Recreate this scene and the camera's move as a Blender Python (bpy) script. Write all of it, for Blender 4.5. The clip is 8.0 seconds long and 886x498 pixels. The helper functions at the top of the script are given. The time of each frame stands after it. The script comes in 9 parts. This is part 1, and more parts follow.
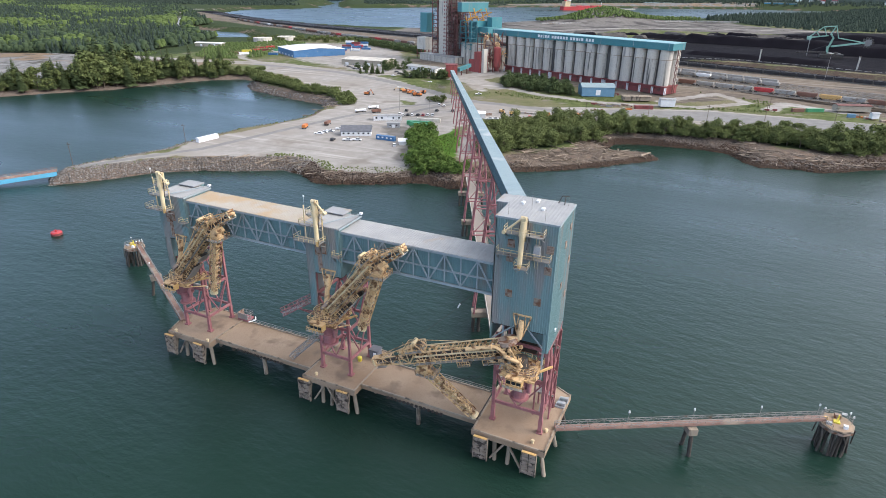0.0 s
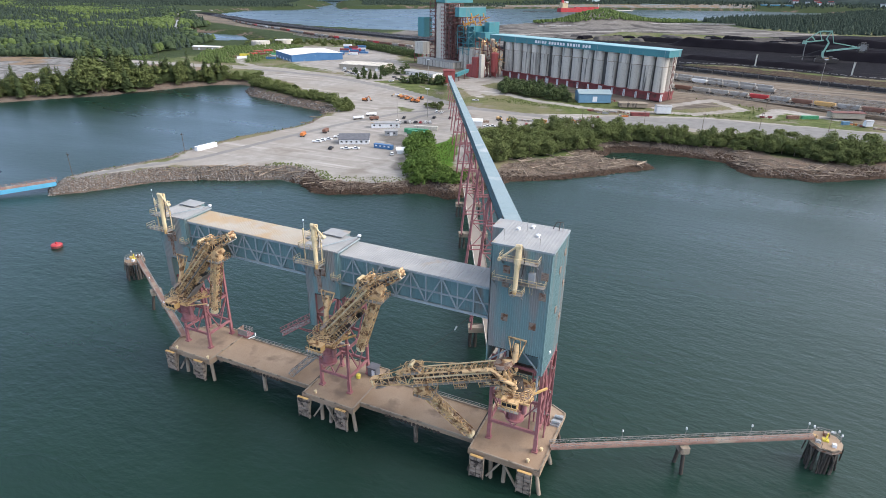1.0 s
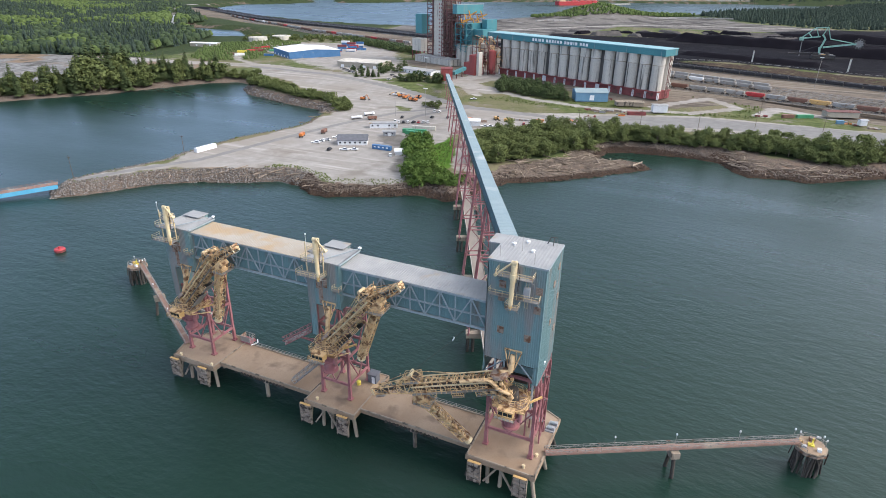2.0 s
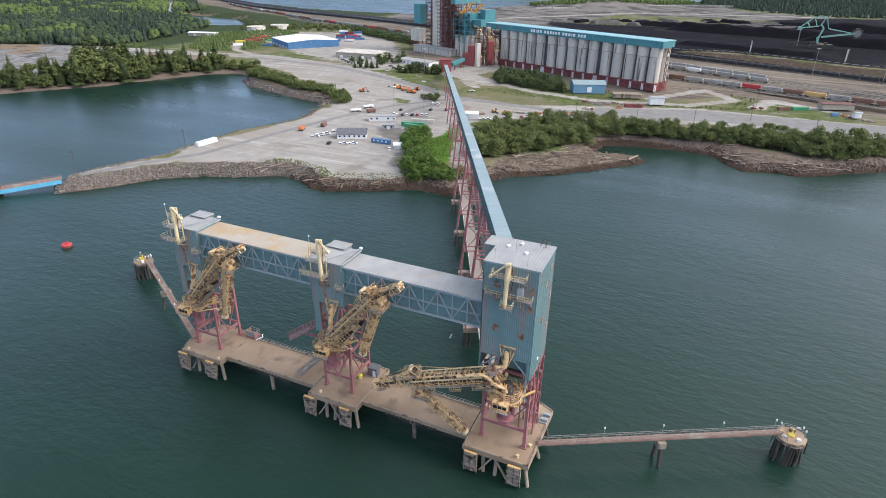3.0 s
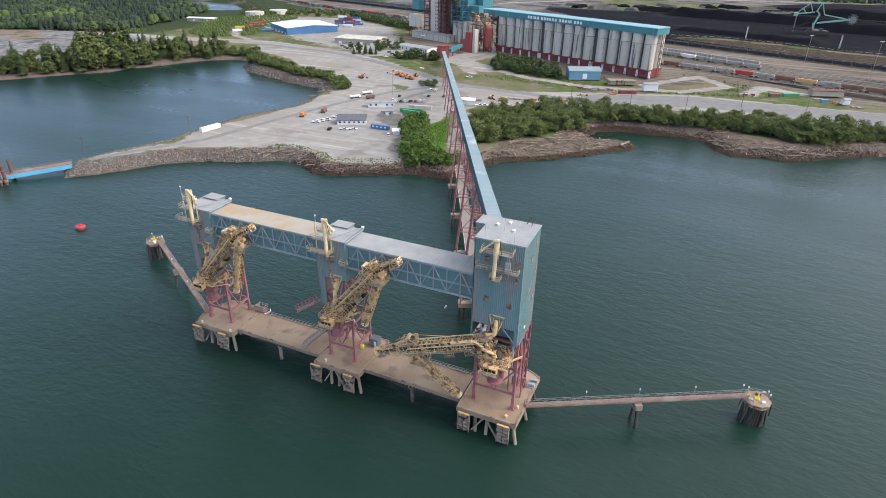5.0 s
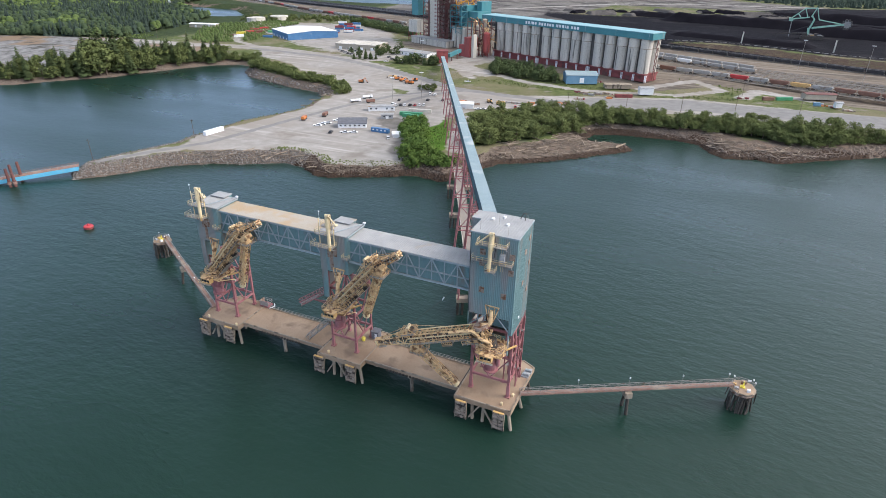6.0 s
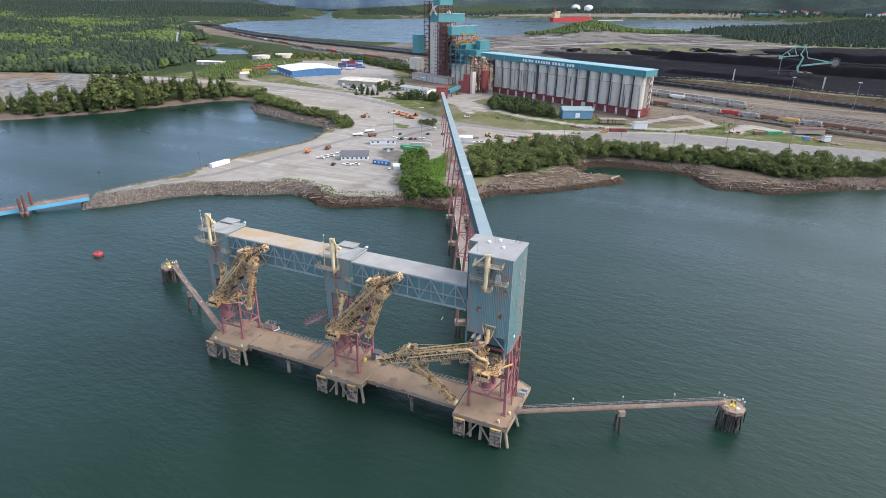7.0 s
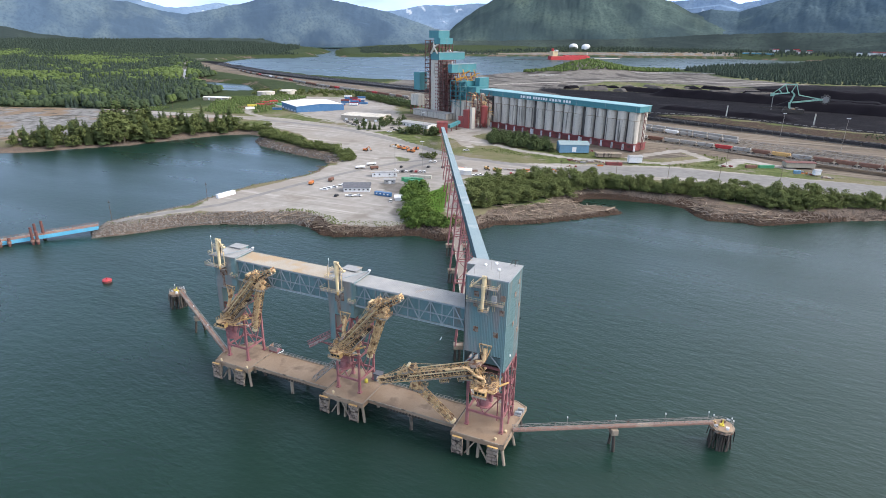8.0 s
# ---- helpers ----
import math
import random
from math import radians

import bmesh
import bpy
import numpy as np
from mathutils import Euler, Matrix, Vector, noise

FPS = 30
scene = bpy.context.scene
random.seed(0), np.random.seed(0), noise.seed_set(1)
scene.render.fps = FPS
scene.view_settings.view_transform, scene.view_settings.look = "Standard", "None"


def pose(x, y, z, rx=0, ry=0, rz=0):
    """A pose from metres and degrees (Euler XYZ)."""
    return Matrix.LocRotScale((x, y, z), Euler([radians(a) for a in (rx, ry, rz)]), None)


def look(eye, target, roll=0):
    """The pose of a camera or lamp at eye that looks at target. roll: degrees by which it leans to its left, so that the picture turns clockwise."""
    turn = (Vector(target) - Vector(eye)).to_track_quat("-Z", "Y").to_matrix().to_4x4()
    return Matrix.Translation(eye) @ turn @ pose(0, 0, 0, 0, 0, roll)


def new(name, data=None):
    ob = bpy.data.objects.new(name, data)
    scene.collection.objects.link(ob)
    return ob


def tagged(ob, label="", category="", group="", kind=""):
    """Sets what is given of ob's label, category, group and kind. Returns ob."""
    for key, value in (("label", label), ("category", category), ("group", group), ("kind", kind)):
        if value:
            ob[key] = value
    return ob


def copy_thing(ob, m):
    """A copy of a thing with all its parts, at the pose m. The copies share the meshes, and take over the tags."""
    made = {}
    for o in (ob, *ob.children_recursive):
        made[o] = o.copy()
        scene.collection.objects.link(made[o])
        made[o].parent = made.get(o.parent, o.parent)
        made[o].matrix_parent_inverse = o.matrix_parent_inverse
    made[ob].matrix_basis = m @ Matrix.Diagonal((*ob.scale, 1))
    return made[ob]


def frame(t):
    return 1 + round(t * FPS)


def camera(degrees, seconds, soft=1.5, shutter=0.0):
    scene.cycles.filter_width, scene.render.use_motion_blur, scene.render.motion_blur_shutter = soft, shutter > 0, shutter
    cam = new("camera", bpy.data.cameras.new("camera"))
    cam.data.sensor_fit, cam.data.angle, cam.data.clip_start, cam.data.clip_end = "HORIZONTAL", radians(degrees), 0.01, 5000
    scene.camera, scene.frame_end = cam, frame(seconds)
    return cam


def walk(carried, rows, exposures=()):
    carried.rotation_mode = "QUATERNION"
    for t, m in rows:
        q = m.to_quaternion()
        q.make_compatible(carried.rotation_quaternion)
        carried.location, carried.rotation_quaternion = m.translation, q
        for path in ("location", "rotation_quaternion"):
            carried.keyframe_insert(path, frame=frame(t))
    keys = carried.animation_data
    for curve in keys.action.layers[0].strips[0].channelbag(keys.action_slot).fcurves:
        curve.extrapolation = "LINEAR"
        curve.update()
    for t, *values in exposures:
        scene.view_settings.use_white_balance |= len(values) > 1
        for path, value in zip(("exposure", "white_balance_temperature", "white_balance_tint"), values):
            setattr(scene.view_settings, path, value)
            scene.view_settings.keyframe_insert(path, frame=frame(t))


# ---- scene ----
cam = camera(74.5, 8.0, soft=0.8)

PATH = [
    (0, (19.539, -92.172, 88.082), (18.788, -90.51, 87.262), 0.8),
    (0.5, (19.609, -92.242, 90.617), (18.86, -90.579, 89.797), 0.8),
    (1, (19.659, -92.305, 93.222), (18.915, -90.639, 92.402), 0.9),
    (1.5, (19.782, -92.733, 95.686), (19.044, -91.068, 94.861), 0.9),
    (3, (21.919, -97.068, 103.236), (21.197, -95.423, 102.358), 0.9),
    (3.5, (23.044, -99.212, 104.76), (22.326, -97.572, 103.868), 1.0),
    (4, (24.239, -101.54, 105.754), (23.526, -99.906, 104.845), 1.0),
    (4.5, (25.58, -104.047, 106.278), (24.871, -102.42, 105.356), 1.0),
    (6, (30.358, -112.935, 107.359), (29.646, -111.3, 106.452), 0.9),
    (6.5, (32.006, -116.342, 107.645), (31.285, -114.686, 106.786), 1.0),
    (7, (33.715, -119.815, 107.875), (32.982, -118.136, 107.073), 0.9),
    (7.5, (35.592, -123.239, 108.051), (34.847, -121.539, 107.305), 0.9),
    (8, (37.328, -127.144, 108.296), (36.575, -125.426, 107.601), 1.0),
]
walk(cam, [(t, look(eye, goal, roll)) for t, eye, goal, roll in PATH], [(0, 0.14, 6500, 14), (1.5, 0.12, 6500, 14), (3, 0.07, 6500, 14), (4.5, 0.05, 6500, 14), (6, 0.08, 6500, 14), (8, 0.15, 6500, 14)])

# ---- daylight: thin overcast, a weak soft sun from the right ----
SUN_ELEVATION, SUN_FROM = radians(39), radians(76)   # SUN_FROM: compass turn from +y towards +x
world = bpy.data.worlds.new("overcast_sky")
scene.world = world
world.use_nodes = True
wn, wl = world.node_tree.nodes, world.node_tree.links
sky = wn.new("ShaderNodeTexSky")
sky.sky_type, sky.sun_disc = "NISHITA", False
sky.sun_elevation, sky.sun_rotation = SUN_ELEVATION, SUN_FROM
sky.dust_density, sky.air_density = 2.0, 1.2
sky_coord = wn.new("ShaderNodeTexCoord")
cloud_map = wn.new("ShaderNodeMapping")
cloud_map.inputs["Scale"].default_value = (1.6, 1.6, 5.0)
cloud = wn.new("ShaderNodeTexNoise")
cloud.inputs["Scale"].default_value, cloud.inputs["Detail"].default_value = 3.0, 6.0
cloud_ramp = wn.new("ShaderNodeValToRGB")
cloud_ramp.color_ramp.elements[0].position, cloud_ramp.color_ramp.elements[1].position = 0.30, 0.56
cloud_ramp.color_ramp.elements[0].color = (0.45, 0.45, 0.45, 1)
cloud_mix = wn.new("ShaderNodeMix")
cloud_mix.data_type = "RGBA"
glow_dot = wn.new("ShaderNodeVectorMath")
glow_dot.operation = "DOT_PRODUCT"
glow_dot.inputs[1].default_value = (math.sin(SUN_FROM) * math.cos(SUN_ELEVATION), math.cos(SUN_FROM) * math.cos(SUN_ELEVATION), math.sin(SUN_ELEVATION))
glow = wn.new("ShaderNodeMix")   # the veil of cloud is brighter towards the sun
glow.data_type = "RGBA"
glow.inputs[7].default_value = (29.0, 30.0, 31.5, 1)
sky_part = wn.new("ShaderNodeSeparateXYZ")
sky_rise = wn.new("ShaderNodeMapRange")   # thin veil low down, thicker grey cloud overhead
sky_rise.inputs["From Min"].default_value, sky_rise.inputs["From Max"].default_value = 0.19, 0.74
veil = wn.new("ShaderNodeMix")
veil.data_type = "RGBA"
veil.inputs[6].default_value, veil.inputs[7].default_value = (8.8, 12.6, 19.4, 1), (4.4, 5.0, 5.9, 1)
wl.new(sky_coord.outputs["Generated"], sky_part.inputs[0])
wl.new(sky_part.outputs["Z"], sky_rise.inputs["Value"])
wl.new(sky_rise.outputs["Result"], veil.inputs[0])
wl.new(veil.outputs[2], glow.inputs[6])
wl.new(sky_coord.outputs["Generated"], glow_dot.inputs[0])
glow_fall = wn.new("ShaderNodeMath")
glow_fall.operation = "POWER"
glow_fall.inputs[1].default_value = 2.0
glow_keep = wn.new("ShaderNodeClamp")
wl.new(glow_dot.outputs["Value"], glow_keep.inputs["Value"])
wl.new(glow_keep.outputs["Result"], glow_fall.inputs[0])
wl.new(glow_fall.outputs[0], glow.inputs[0])
wl.new(glow.outputs[2], cloud_mix.inputs[7])
back = wn["Background"]
back.inputs["Strength"].default_value = 0.095
wl.new(sky_coord.outputs["Generated"], cloud_map.inputs["Vector"])
wl.new(cloud_map.outputs["Vector"], cloud.inputs["Vector"])
wl.new(cloud.outputs["Fac"], cloud_ramp.inputs["Fac"])
wl.new(cloud_ramp.outputs["Color"], cloud_mix.inputs[0])
wl.new(sky.outputs["Color"], cloud_mix.inputs[6])
wl.new(cloud_mix.outputs[2], back.inputs["Color"])

sun_data = bpy.data.lights.new("sun", "SUN")
sun_data.energy, sun_data.angle, sun_data.color = 2.7, radians(30), (1.0, 0.94, 0.86)
sun = new("sun", sun_data)
sun_way = Vector((math.sin(SUN_FROM) * math.cos(SUN_ELEVATION), math.cos(SUN_FROM) * math.cos(SUN_ELEVATION), math.sin(SUN_ELEVATION)))
sun.matrix_world = look(sun_way * 300, (0, 0, 0))


# ---- materials ----
def surf(name, c1, c2, scale=0.4, rough=0.75, metal=0.0, bump=0.25, fine=9.0, stain=None, stain_amount=0.45, stain_scale=0.25, streak=1.0, vary=0.0, spec=0.4):
    """A weathered surface in world metres: two-scale mottling, an optional stain colour, relief; streak > 1 draws stains out downwards."""
    m = bpy.data.materials.new(name)
    m.use_nodes = True
    n, k = m.node_tree.nodes, m.node_tree.links
    b = n["Principled BSDF"]
    b.inputs["Metallic"].default_value = metal
    b.inputs["Specular IOR Level"].default_value = spec
    geo = n.new("ShaderNodeNewGeometry")

    def tex(sc, detail, stretch):
        mp = n.new("ShaderNodeMapping")
        mp.inputs["Scale"].default_value = (sc, sc, sc / stretch)
        t = n.new("ShaderNodeTexNoise")
        t.inputs["Scale"].default_value, t.inputs["Detail"].default_value = 1.0, detail
        k.new(geo.outputs["Position"], mp.inputs["Vector"])
        k.new(mp.outputs["Vector"], t.inputs["Vector"])
        return t.outputs["Fac"]

    def mix(fac, a, bb):
        x = n.new("ShaderNodeMix")
        x.data_type = "RGBA"
        for socket, v in ((x.inputs[0], fac), (x.inputs[6], a), (x.inputs[7], bb)):
            if isinstance(v, (tuple, float, int)):
                socket.default_value = (*v, 1) if isinstance(v, tuple) else v
            else:
                k.new(v, socket)
        return x.outputs[2]

    def ramp(src, lo, hi):
        r = n.new("ShaderNodeMapRange")
        r.inputs["From Min"].default_value, r.inputs["From Max"].default_value = lo, hi
        k.new(src, r.inputs["Value"])
        return r.outputs["Result"]

    broad, grain = tex(scale, 5, streak), tex(fine, 3, 1)
    colour = mix(ramp(broad, 0.3, 0.7), c1, c2)
    dark = tuple(0.72 * v for v in c1)
    colour = mix(ramp(grain, 0.5, 0.85), colour, dark)
    if stain:
        colour = mix(ramp(tex(stain_scale, 6, streak), 1 - stain_amount, 1.12 - stain_amount), colour, stain)
    if vary:
        info = n.new("ShaderNodeObjectInfo")
        hsv = n.new("ShaderNodeHueSaturation")
        r = n.new("ShaderNodeMapRange")
        r.inputs["To Min"].default_value, r.inputs["To Max"].default_value = 1 - vary, 1 + vary
        k.new(info.outputs["Random"], r.inputs["Value"])
        k.new(r.outputs["Result"], hsv.inputs["Value"])
        k.new(colour, hsv.inputs["Color"])
        colour = hsv.outputs["Color"]
    k.new(colour, b.inputs["Base Color"])
    rr = n.new("ShaderNodeMapRange")
    rr.inputs["To Min"].default_value, rr.inputs["To Max"].default_value = max(rough - 0.12, 0.05), min(rough + 0.15, 1)
    k.new(broad, rr.inputs["Value"])
    k.new(rr.outputs["Result"], b.inputs["Roughness"])
    if bump:
        bp = n.new("ShaderNodeBump")
        bp.inputs["Strength"].default_value, bp.inputs["Distance"].default_value = bump, 0.08
        k.new(grain, bp.inputs["Height"])
        k.new(bp.outputs["Normal"], b.inputs["Normal"])
    return m


RUST = (0.16, 0.075, 0.04)
blue_clad = surf("blue_steel_cladding", (0.15, 0.25, 0.252), (0.20, 0.308, 0.308), 0.35, 0.55, 0.0, 0.15, stain=(0.25, 0.245, 0.23), stain_amount=0.53, stain_scale=0.3, streak=7)
blue_panel = surf("blue_gallery_panel", (0.118, 0.215, 0.222), (0.16, 0.265, 0.27), 0.3, 0.6, 0.0, 0.15, stain=(0.17, 0.16, 0.14), stain_amount=0.42, streak=4)
teal_clad = surf("teal_steel_cladding", (0.045, 0.19, 0.215), (0.065, 0.235, 0.255), 0.08, 0.5, 0, 0.1, stain=(0.14, 0.2, 0.2), stain_amount=0.4, streak=5)
roof_grey = surf("weathered_metal_roof", (0.27, 0.275, 0.27), (0.37, 0.37, 0.36), 0.25, 0.6, 0.05, 0.15, stain=(0.33, 0.26, 0.18), stain_amount=0.42, stain_scale=0.12)
roof_dusty = surf("grain_dusted_metal_roof", (0.34, 0.29, 0.22), (0.37, 0.345, 0.30), 0.2, 0.7, 0.0, 0.15, stain=(0.36, 0.27, 0.17), stain_amount=0.5, stain_scale=0.15)
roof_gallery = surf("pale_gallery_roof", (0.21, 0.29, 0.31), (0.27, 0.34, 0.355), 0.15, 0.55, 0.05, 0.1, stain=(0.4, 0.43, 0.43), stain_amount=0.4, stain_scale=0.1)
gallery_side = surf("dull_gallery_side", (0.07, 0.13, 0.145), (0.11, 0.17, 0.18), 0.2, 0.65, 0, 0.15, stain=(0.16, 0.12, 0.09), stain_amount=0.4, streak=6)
pale_steel = surf("pale_blue_steel", (0.27, 0.33, 0.35), (0.36, 0.40, 0.41), 0.8, 0.6, 0.1, 0.2, stain=RUST, stain_amount=0.33, stain_scale=0.8)
pink_steel = surf("faded_red_steel", (0.285, 0.105, 0.11), (0.36, 0.165, 0.165), 0.6, 0.65, 0, 0.2, stain=(0.20, 0.11, 0.09), stain_amount=0.42, stain_scale=0.5)
tan_steel = surf("tan_painted_steel", (0.60, 0.39, 0.19), (0.74, 0.535, 0.305), 0.7, 0.6, 0, 0.2, stain=(0.19, 0.095, 0.042), stain_amount=0.51, stain_scale=0.7)
cream_steel = surf("cream_painted_steel", (0.62, 0.48, 0.27), (0.70, 0.58, 0.37), 0.6, 0.5, 0, 0.15, stain=(0.40, 0.30, 0.17), stain_amount=0.42, stain_scale=0.6)
ochre_steel = surf("ochre_painted_steel", (0.56, 0.34, 0.12), (0.62, 0.41, 0.18), 0.7, 0.6, 0, 0.2, stain=RUST, stain_amount=0.4, stain_scale=0.7)
dark_steel = surf("dark_grimy_steel", (0.045, 0.04, 0.038), (0.10, 0.085, 0.07), 0.6, 0.7, 0.2, 0.2)
grate_steel = surf("galvanised_grating", (0.26, 0.25, 0.23), (0.36, 0.34, 0.31), 0.8, 0.6, 0.3, 0.2, stain=RUST, stain_amount=0.4, stain_scale=0.7)
deck_conc = surf("dusty_deck_concrete", (0.25, 0.17, 0.108), (0.36, 0.27, 0.19), 0.11, 0.85, 0, 0.2, stain=(0.19, 0.135, 0.095), stain_amount=0.45, stain_scale=0.16)
pile_conc = surf("stained_concrete", (0.27, 0.22, 0.165), (0.36, 0.30, 0.23), 0.4, 0.85, 0, 0.3, stain=(0.09, 0.075, 0.06), stain_amount=0.48, stain_scale=0.4, streak=3)
wet_pile = surf("dark_timber_pile", (0.035, 0.03, 0.026), (0.09, 0.075, 0.06), 0.7, 0.8, 0, 0.4, streak=5)
grey_pile = surf("weathered_timber_pile", (0.055, 0.048, 0.04), (0.15, 0.13, 0.105), 0.9, 0.85, 0, 0.4, stain=(0.03, 0.026, 0.022), stain_amount=0.5, stain_scale=0.6, streak=6)
fender_mat = surf("worn_fender_face", (0.22, 0.175, 0.135), (0.34, 0.28, 0.225), 0.8, 0.8, 0, 0.3, stain=(0.05, 0.04, 0.035), stain_amount=0.48, stain_scale=0.9)
yellow_paint = surf("yellow_paint", (0.62, 0.50, 0.05), (0.70, 0.58, 0.10), 1.0, 0.5)
rust_panel = surf("rusty_louvre", (0.27, 0.20, 0.16), (0.34, 0.26, 0.20), 0.9, 0.8, 0, 0.3, stain=RUST, stain_amount=0.5, stain_scale=1.2)
rust_walk = surf("rust_brown_walkway", (0.235, 0.135, 0.105), (0.31, 0.20, 0.155), 0.35, 0.8, 0, 0.2, stain=(0.33, 0.26, 0.2), stain_amount=0.45, stain_scale=0.2)
white_paint = surf("white_paint", (0.72, 0.73, 0.73), (0.80, 0.80, 0.79), 0.5, 0.5, 0, 0.05, stain=(0.5, 0.48, 0.44), stain_amount=0.35)
grey_paint = surf("grey_paint", (0.30, 0.31, 0.32), (0.38, 0.39, 0.39), 0.5, 0.6)
brick_red = surf("brick_red_cladding", (0.27, 0.05, 0.045), (0.34, 0.085, 0.075), 0.2, 0.65, stain=(0.16, 0.055, 0.045), stain_amount=0.45, stain_scale=0.3, streak=5)
red_paint = surf("red_paint", (0.42, 0.035, 0.04), (0.50, 0.06, 0.06), 0.4, 0.5, stain=(0.25, 0.05, 0.04), stain_amount=0.4)
dark_red = surf("dark_red_steel", (0.19, 0.045, 0.045), (0.26, 0.075, 0.07), 0.15, 0.7, stain=(0.10, 0.045, 0.04), stain_amount=0.45, stain_scale=0.2)
rust_frame = surf("brown_steel_frame", (0.12, 0.05, 0.045), (0.19, 0.085, 0.07), 0.2, 0.75)
silo_conc = surf("streaked_silo_concrete", (0.42, 0.39, 0.335), (0.60, 0.565, 0.495), 0.16, 0.85, 0, 0.15, 1.2, stain=(0.11, 0.105, 0.095), stain_amount=0.45, stain_scale=0.5, streak=26)
teal_roof = surf("pale_teal_roof", (0.19, 0.37, 0.40), (0.25, 0.43, 0.45), 0.1, 0.55)
silo_cap = surf("pale_silo_concrete", (0.50, 0.465, 0.395), (0.62, 0.58, 0.505), 0.12, 0.85, 0, 0.15, 1.2, stain=(0.27, 0.26, 0.24), stain_amount=0.45, stain_scale=0.3, streak=10)
# streaked concrete with the shade of the silo gaps put into its colour
gap_shade_conc = surf("gap_shade_streaked_concrete", (0.065, 0.062, 0.058), (0.12, 0.115, 0.105), 0.3, 0.9, 0, 0.2, streak=8)
orange_steel = surf("orange_yellow_steel", (0.55, 0.24, 0.03), (0.6, 0.32, 0.06), 0.2, 0.6)
mint_steel = surf("mint_green_steel", (0.24, 0.44, 0.34), (0.32, 0.52, 0.42), 0.2, 0.6, stain=(0.2, 0.25, 0.2), stain_amount=0.35)
blue_paint = surf("blue_painted_metal", (0.05, 0.15, 0.30), (0.075, 0.19, 0.36), 0.2, 0.5, stain=(0.2, 0.25, 0.3), stain_amount=0.35)
shed_blue = surf("pale_blue_shed_metal", (0.12, 0.25, 0.36), (0.16, 0.3, 0.42), 0.25, 0.5)
sky_blue = surf("sky_blue_paint", (0.10, 0.40, 0.58), (0.14, 0.46, 0.64), 0.3, 0.5, stain=(0.25, 0.35, 0.4), stain_amount=0.38)
green_paint = surf("green_paint", (0.05, 0.26, 0.12), (0.08, 0.32, 0.16), 0.3, 0.5)
orange_paint = surf("orange_paint", (0.55, 0.16, 0.04), (0.6, 0.22, 0.06), 0.4, 0.5, stain=RUST, stain_amount=0.4)
tan_wall = surf("tan_wall", (0.33, 0.30, 0.24), (0.40, 0.36, 0.29), 0.3, 0.8)
slate_roof = surf("slate_grey_roof", (0.10, 0.105, 0.12), (0.15, 0.155, 0.17), 0.5, 0.8)
window_glass = surf("dark_window_glass", (0.02, 0.025, 0.03), (0.035, 0.04, 0.045), 0.5, 0.12, spec=0.6, bump=0)
rubber = surf("black_rubber", (0.018, 0.018, 0.018), (0.03, 0.03, 0.03), 1.0, 0.85)
timber = surf("bleached_log", (0.22, 0.17, 0.125), (0.34, 0.275, 0.21), 0.6, 0.85, 0, 0.3, vary=0.25)
stone = surf("shore_stone", (0.16, 0.145, 0.135), (0.28, 0.265, 0.25), 0.5, 0.9, 0, 0.4, vary=0.3)
bark = surf("bark", (0.10, 0.075, 0.055), (0.16, 0.125, 0.095), 1.5, 0.9, 0, 0.4)
coal = surf("black_coal", (0.0065, 0.006, 0.0085), (0.012, 0.011, 0.0145), 0.05, 0.9, 0, 0.4, stain=(0.02, 0.0185, 0.021), stain_amount=0.36, stain_scale=0.02, spec=0.04)
brown_car = surf("brown_freight_paint", (0.17, 0.085, 0.06), (0.24, 0.13, 0.095), 0.3, 0.75)
grey_car = surf("pale_grey_freight_paint", (0.30, 0.295, 0.28), (0.38, 0.37, 0.345), 0.3, 0.7, stain=(0.20, 0.155, 0.12), stain_amount=0.45)
black_car = surf("black_freight_paint", (0.022, 0.022, 0.025), (0.05, 0.048, 0.048), 0.3, 0.7)
asphalt = surf("grey_gravel_road", (0.22, 0.19, 0.16), (0.28, 0.245, 0.21), 0.05, 0.9)


def leaf_mat(name, c1, c2):
    m = surf(name, c1, c2, 0.16, 0.85, 0, 0, 2.5, spec=0.06)
    n, k = m.node_tree.nodes, m.node_tree.links
    src = n["Principled BSDF"].inputs["Base Color"].links[0].from_socket
    isl = n.new("ShaderNodeNewGeometry")
    hsv = n.new("ShaderNodeHueSaturation")
    r = n.new("ShaderNodeMapRange")
    r.inputs["To Min"].default_value, r.inputs["To Max"].default_value = 0.82, 1.2
    k.new(isl.outputs["Random Per Island"], r.inputs["Value"])
    k.new(r.outputs["Result"], hsv.inputs["Value"])
    k.new(src, hsv.inputs["Color"])
    k.new(hsv.outputs["Color"], n["Principled BSDF"].inputs["Base Color"])
    return m


leaf_green = leaf_mat("broadleaf_green", (0.098, 0.120, 0.044), (0.145, 0.172, 0.064))
leaf_dark = leaf_mat("conifer_green", (0.062, 0.088, 0.038), (0.096, 0.124, 0.052))
leaf_bright = leaf_mat("bright_alder_green", (0.080, 0.135, 0.032), (0.125, 0.185, 0.048))
timber_litter = leaf_mat("grey_drift_timber", (0.15, 0.118, 0.09), (0.27, 0.222, 0.175))
far_alder = leaf_mat("far_alder_green", (0.070, 0.102, 0.034), (0.098, 0.134, 0.046))
far_mixed = leaf_mat("far_mixed_green", (0.038, 0.057, 0.031), (0.056, 0.079, 0.040))
# the far spruces' green carries a blue tint for distance haze
far_spruce = leaf_mat("hazed_spruce_green", (0.028, 0.042, 0.034), (0.043, 0.061, 0.045))


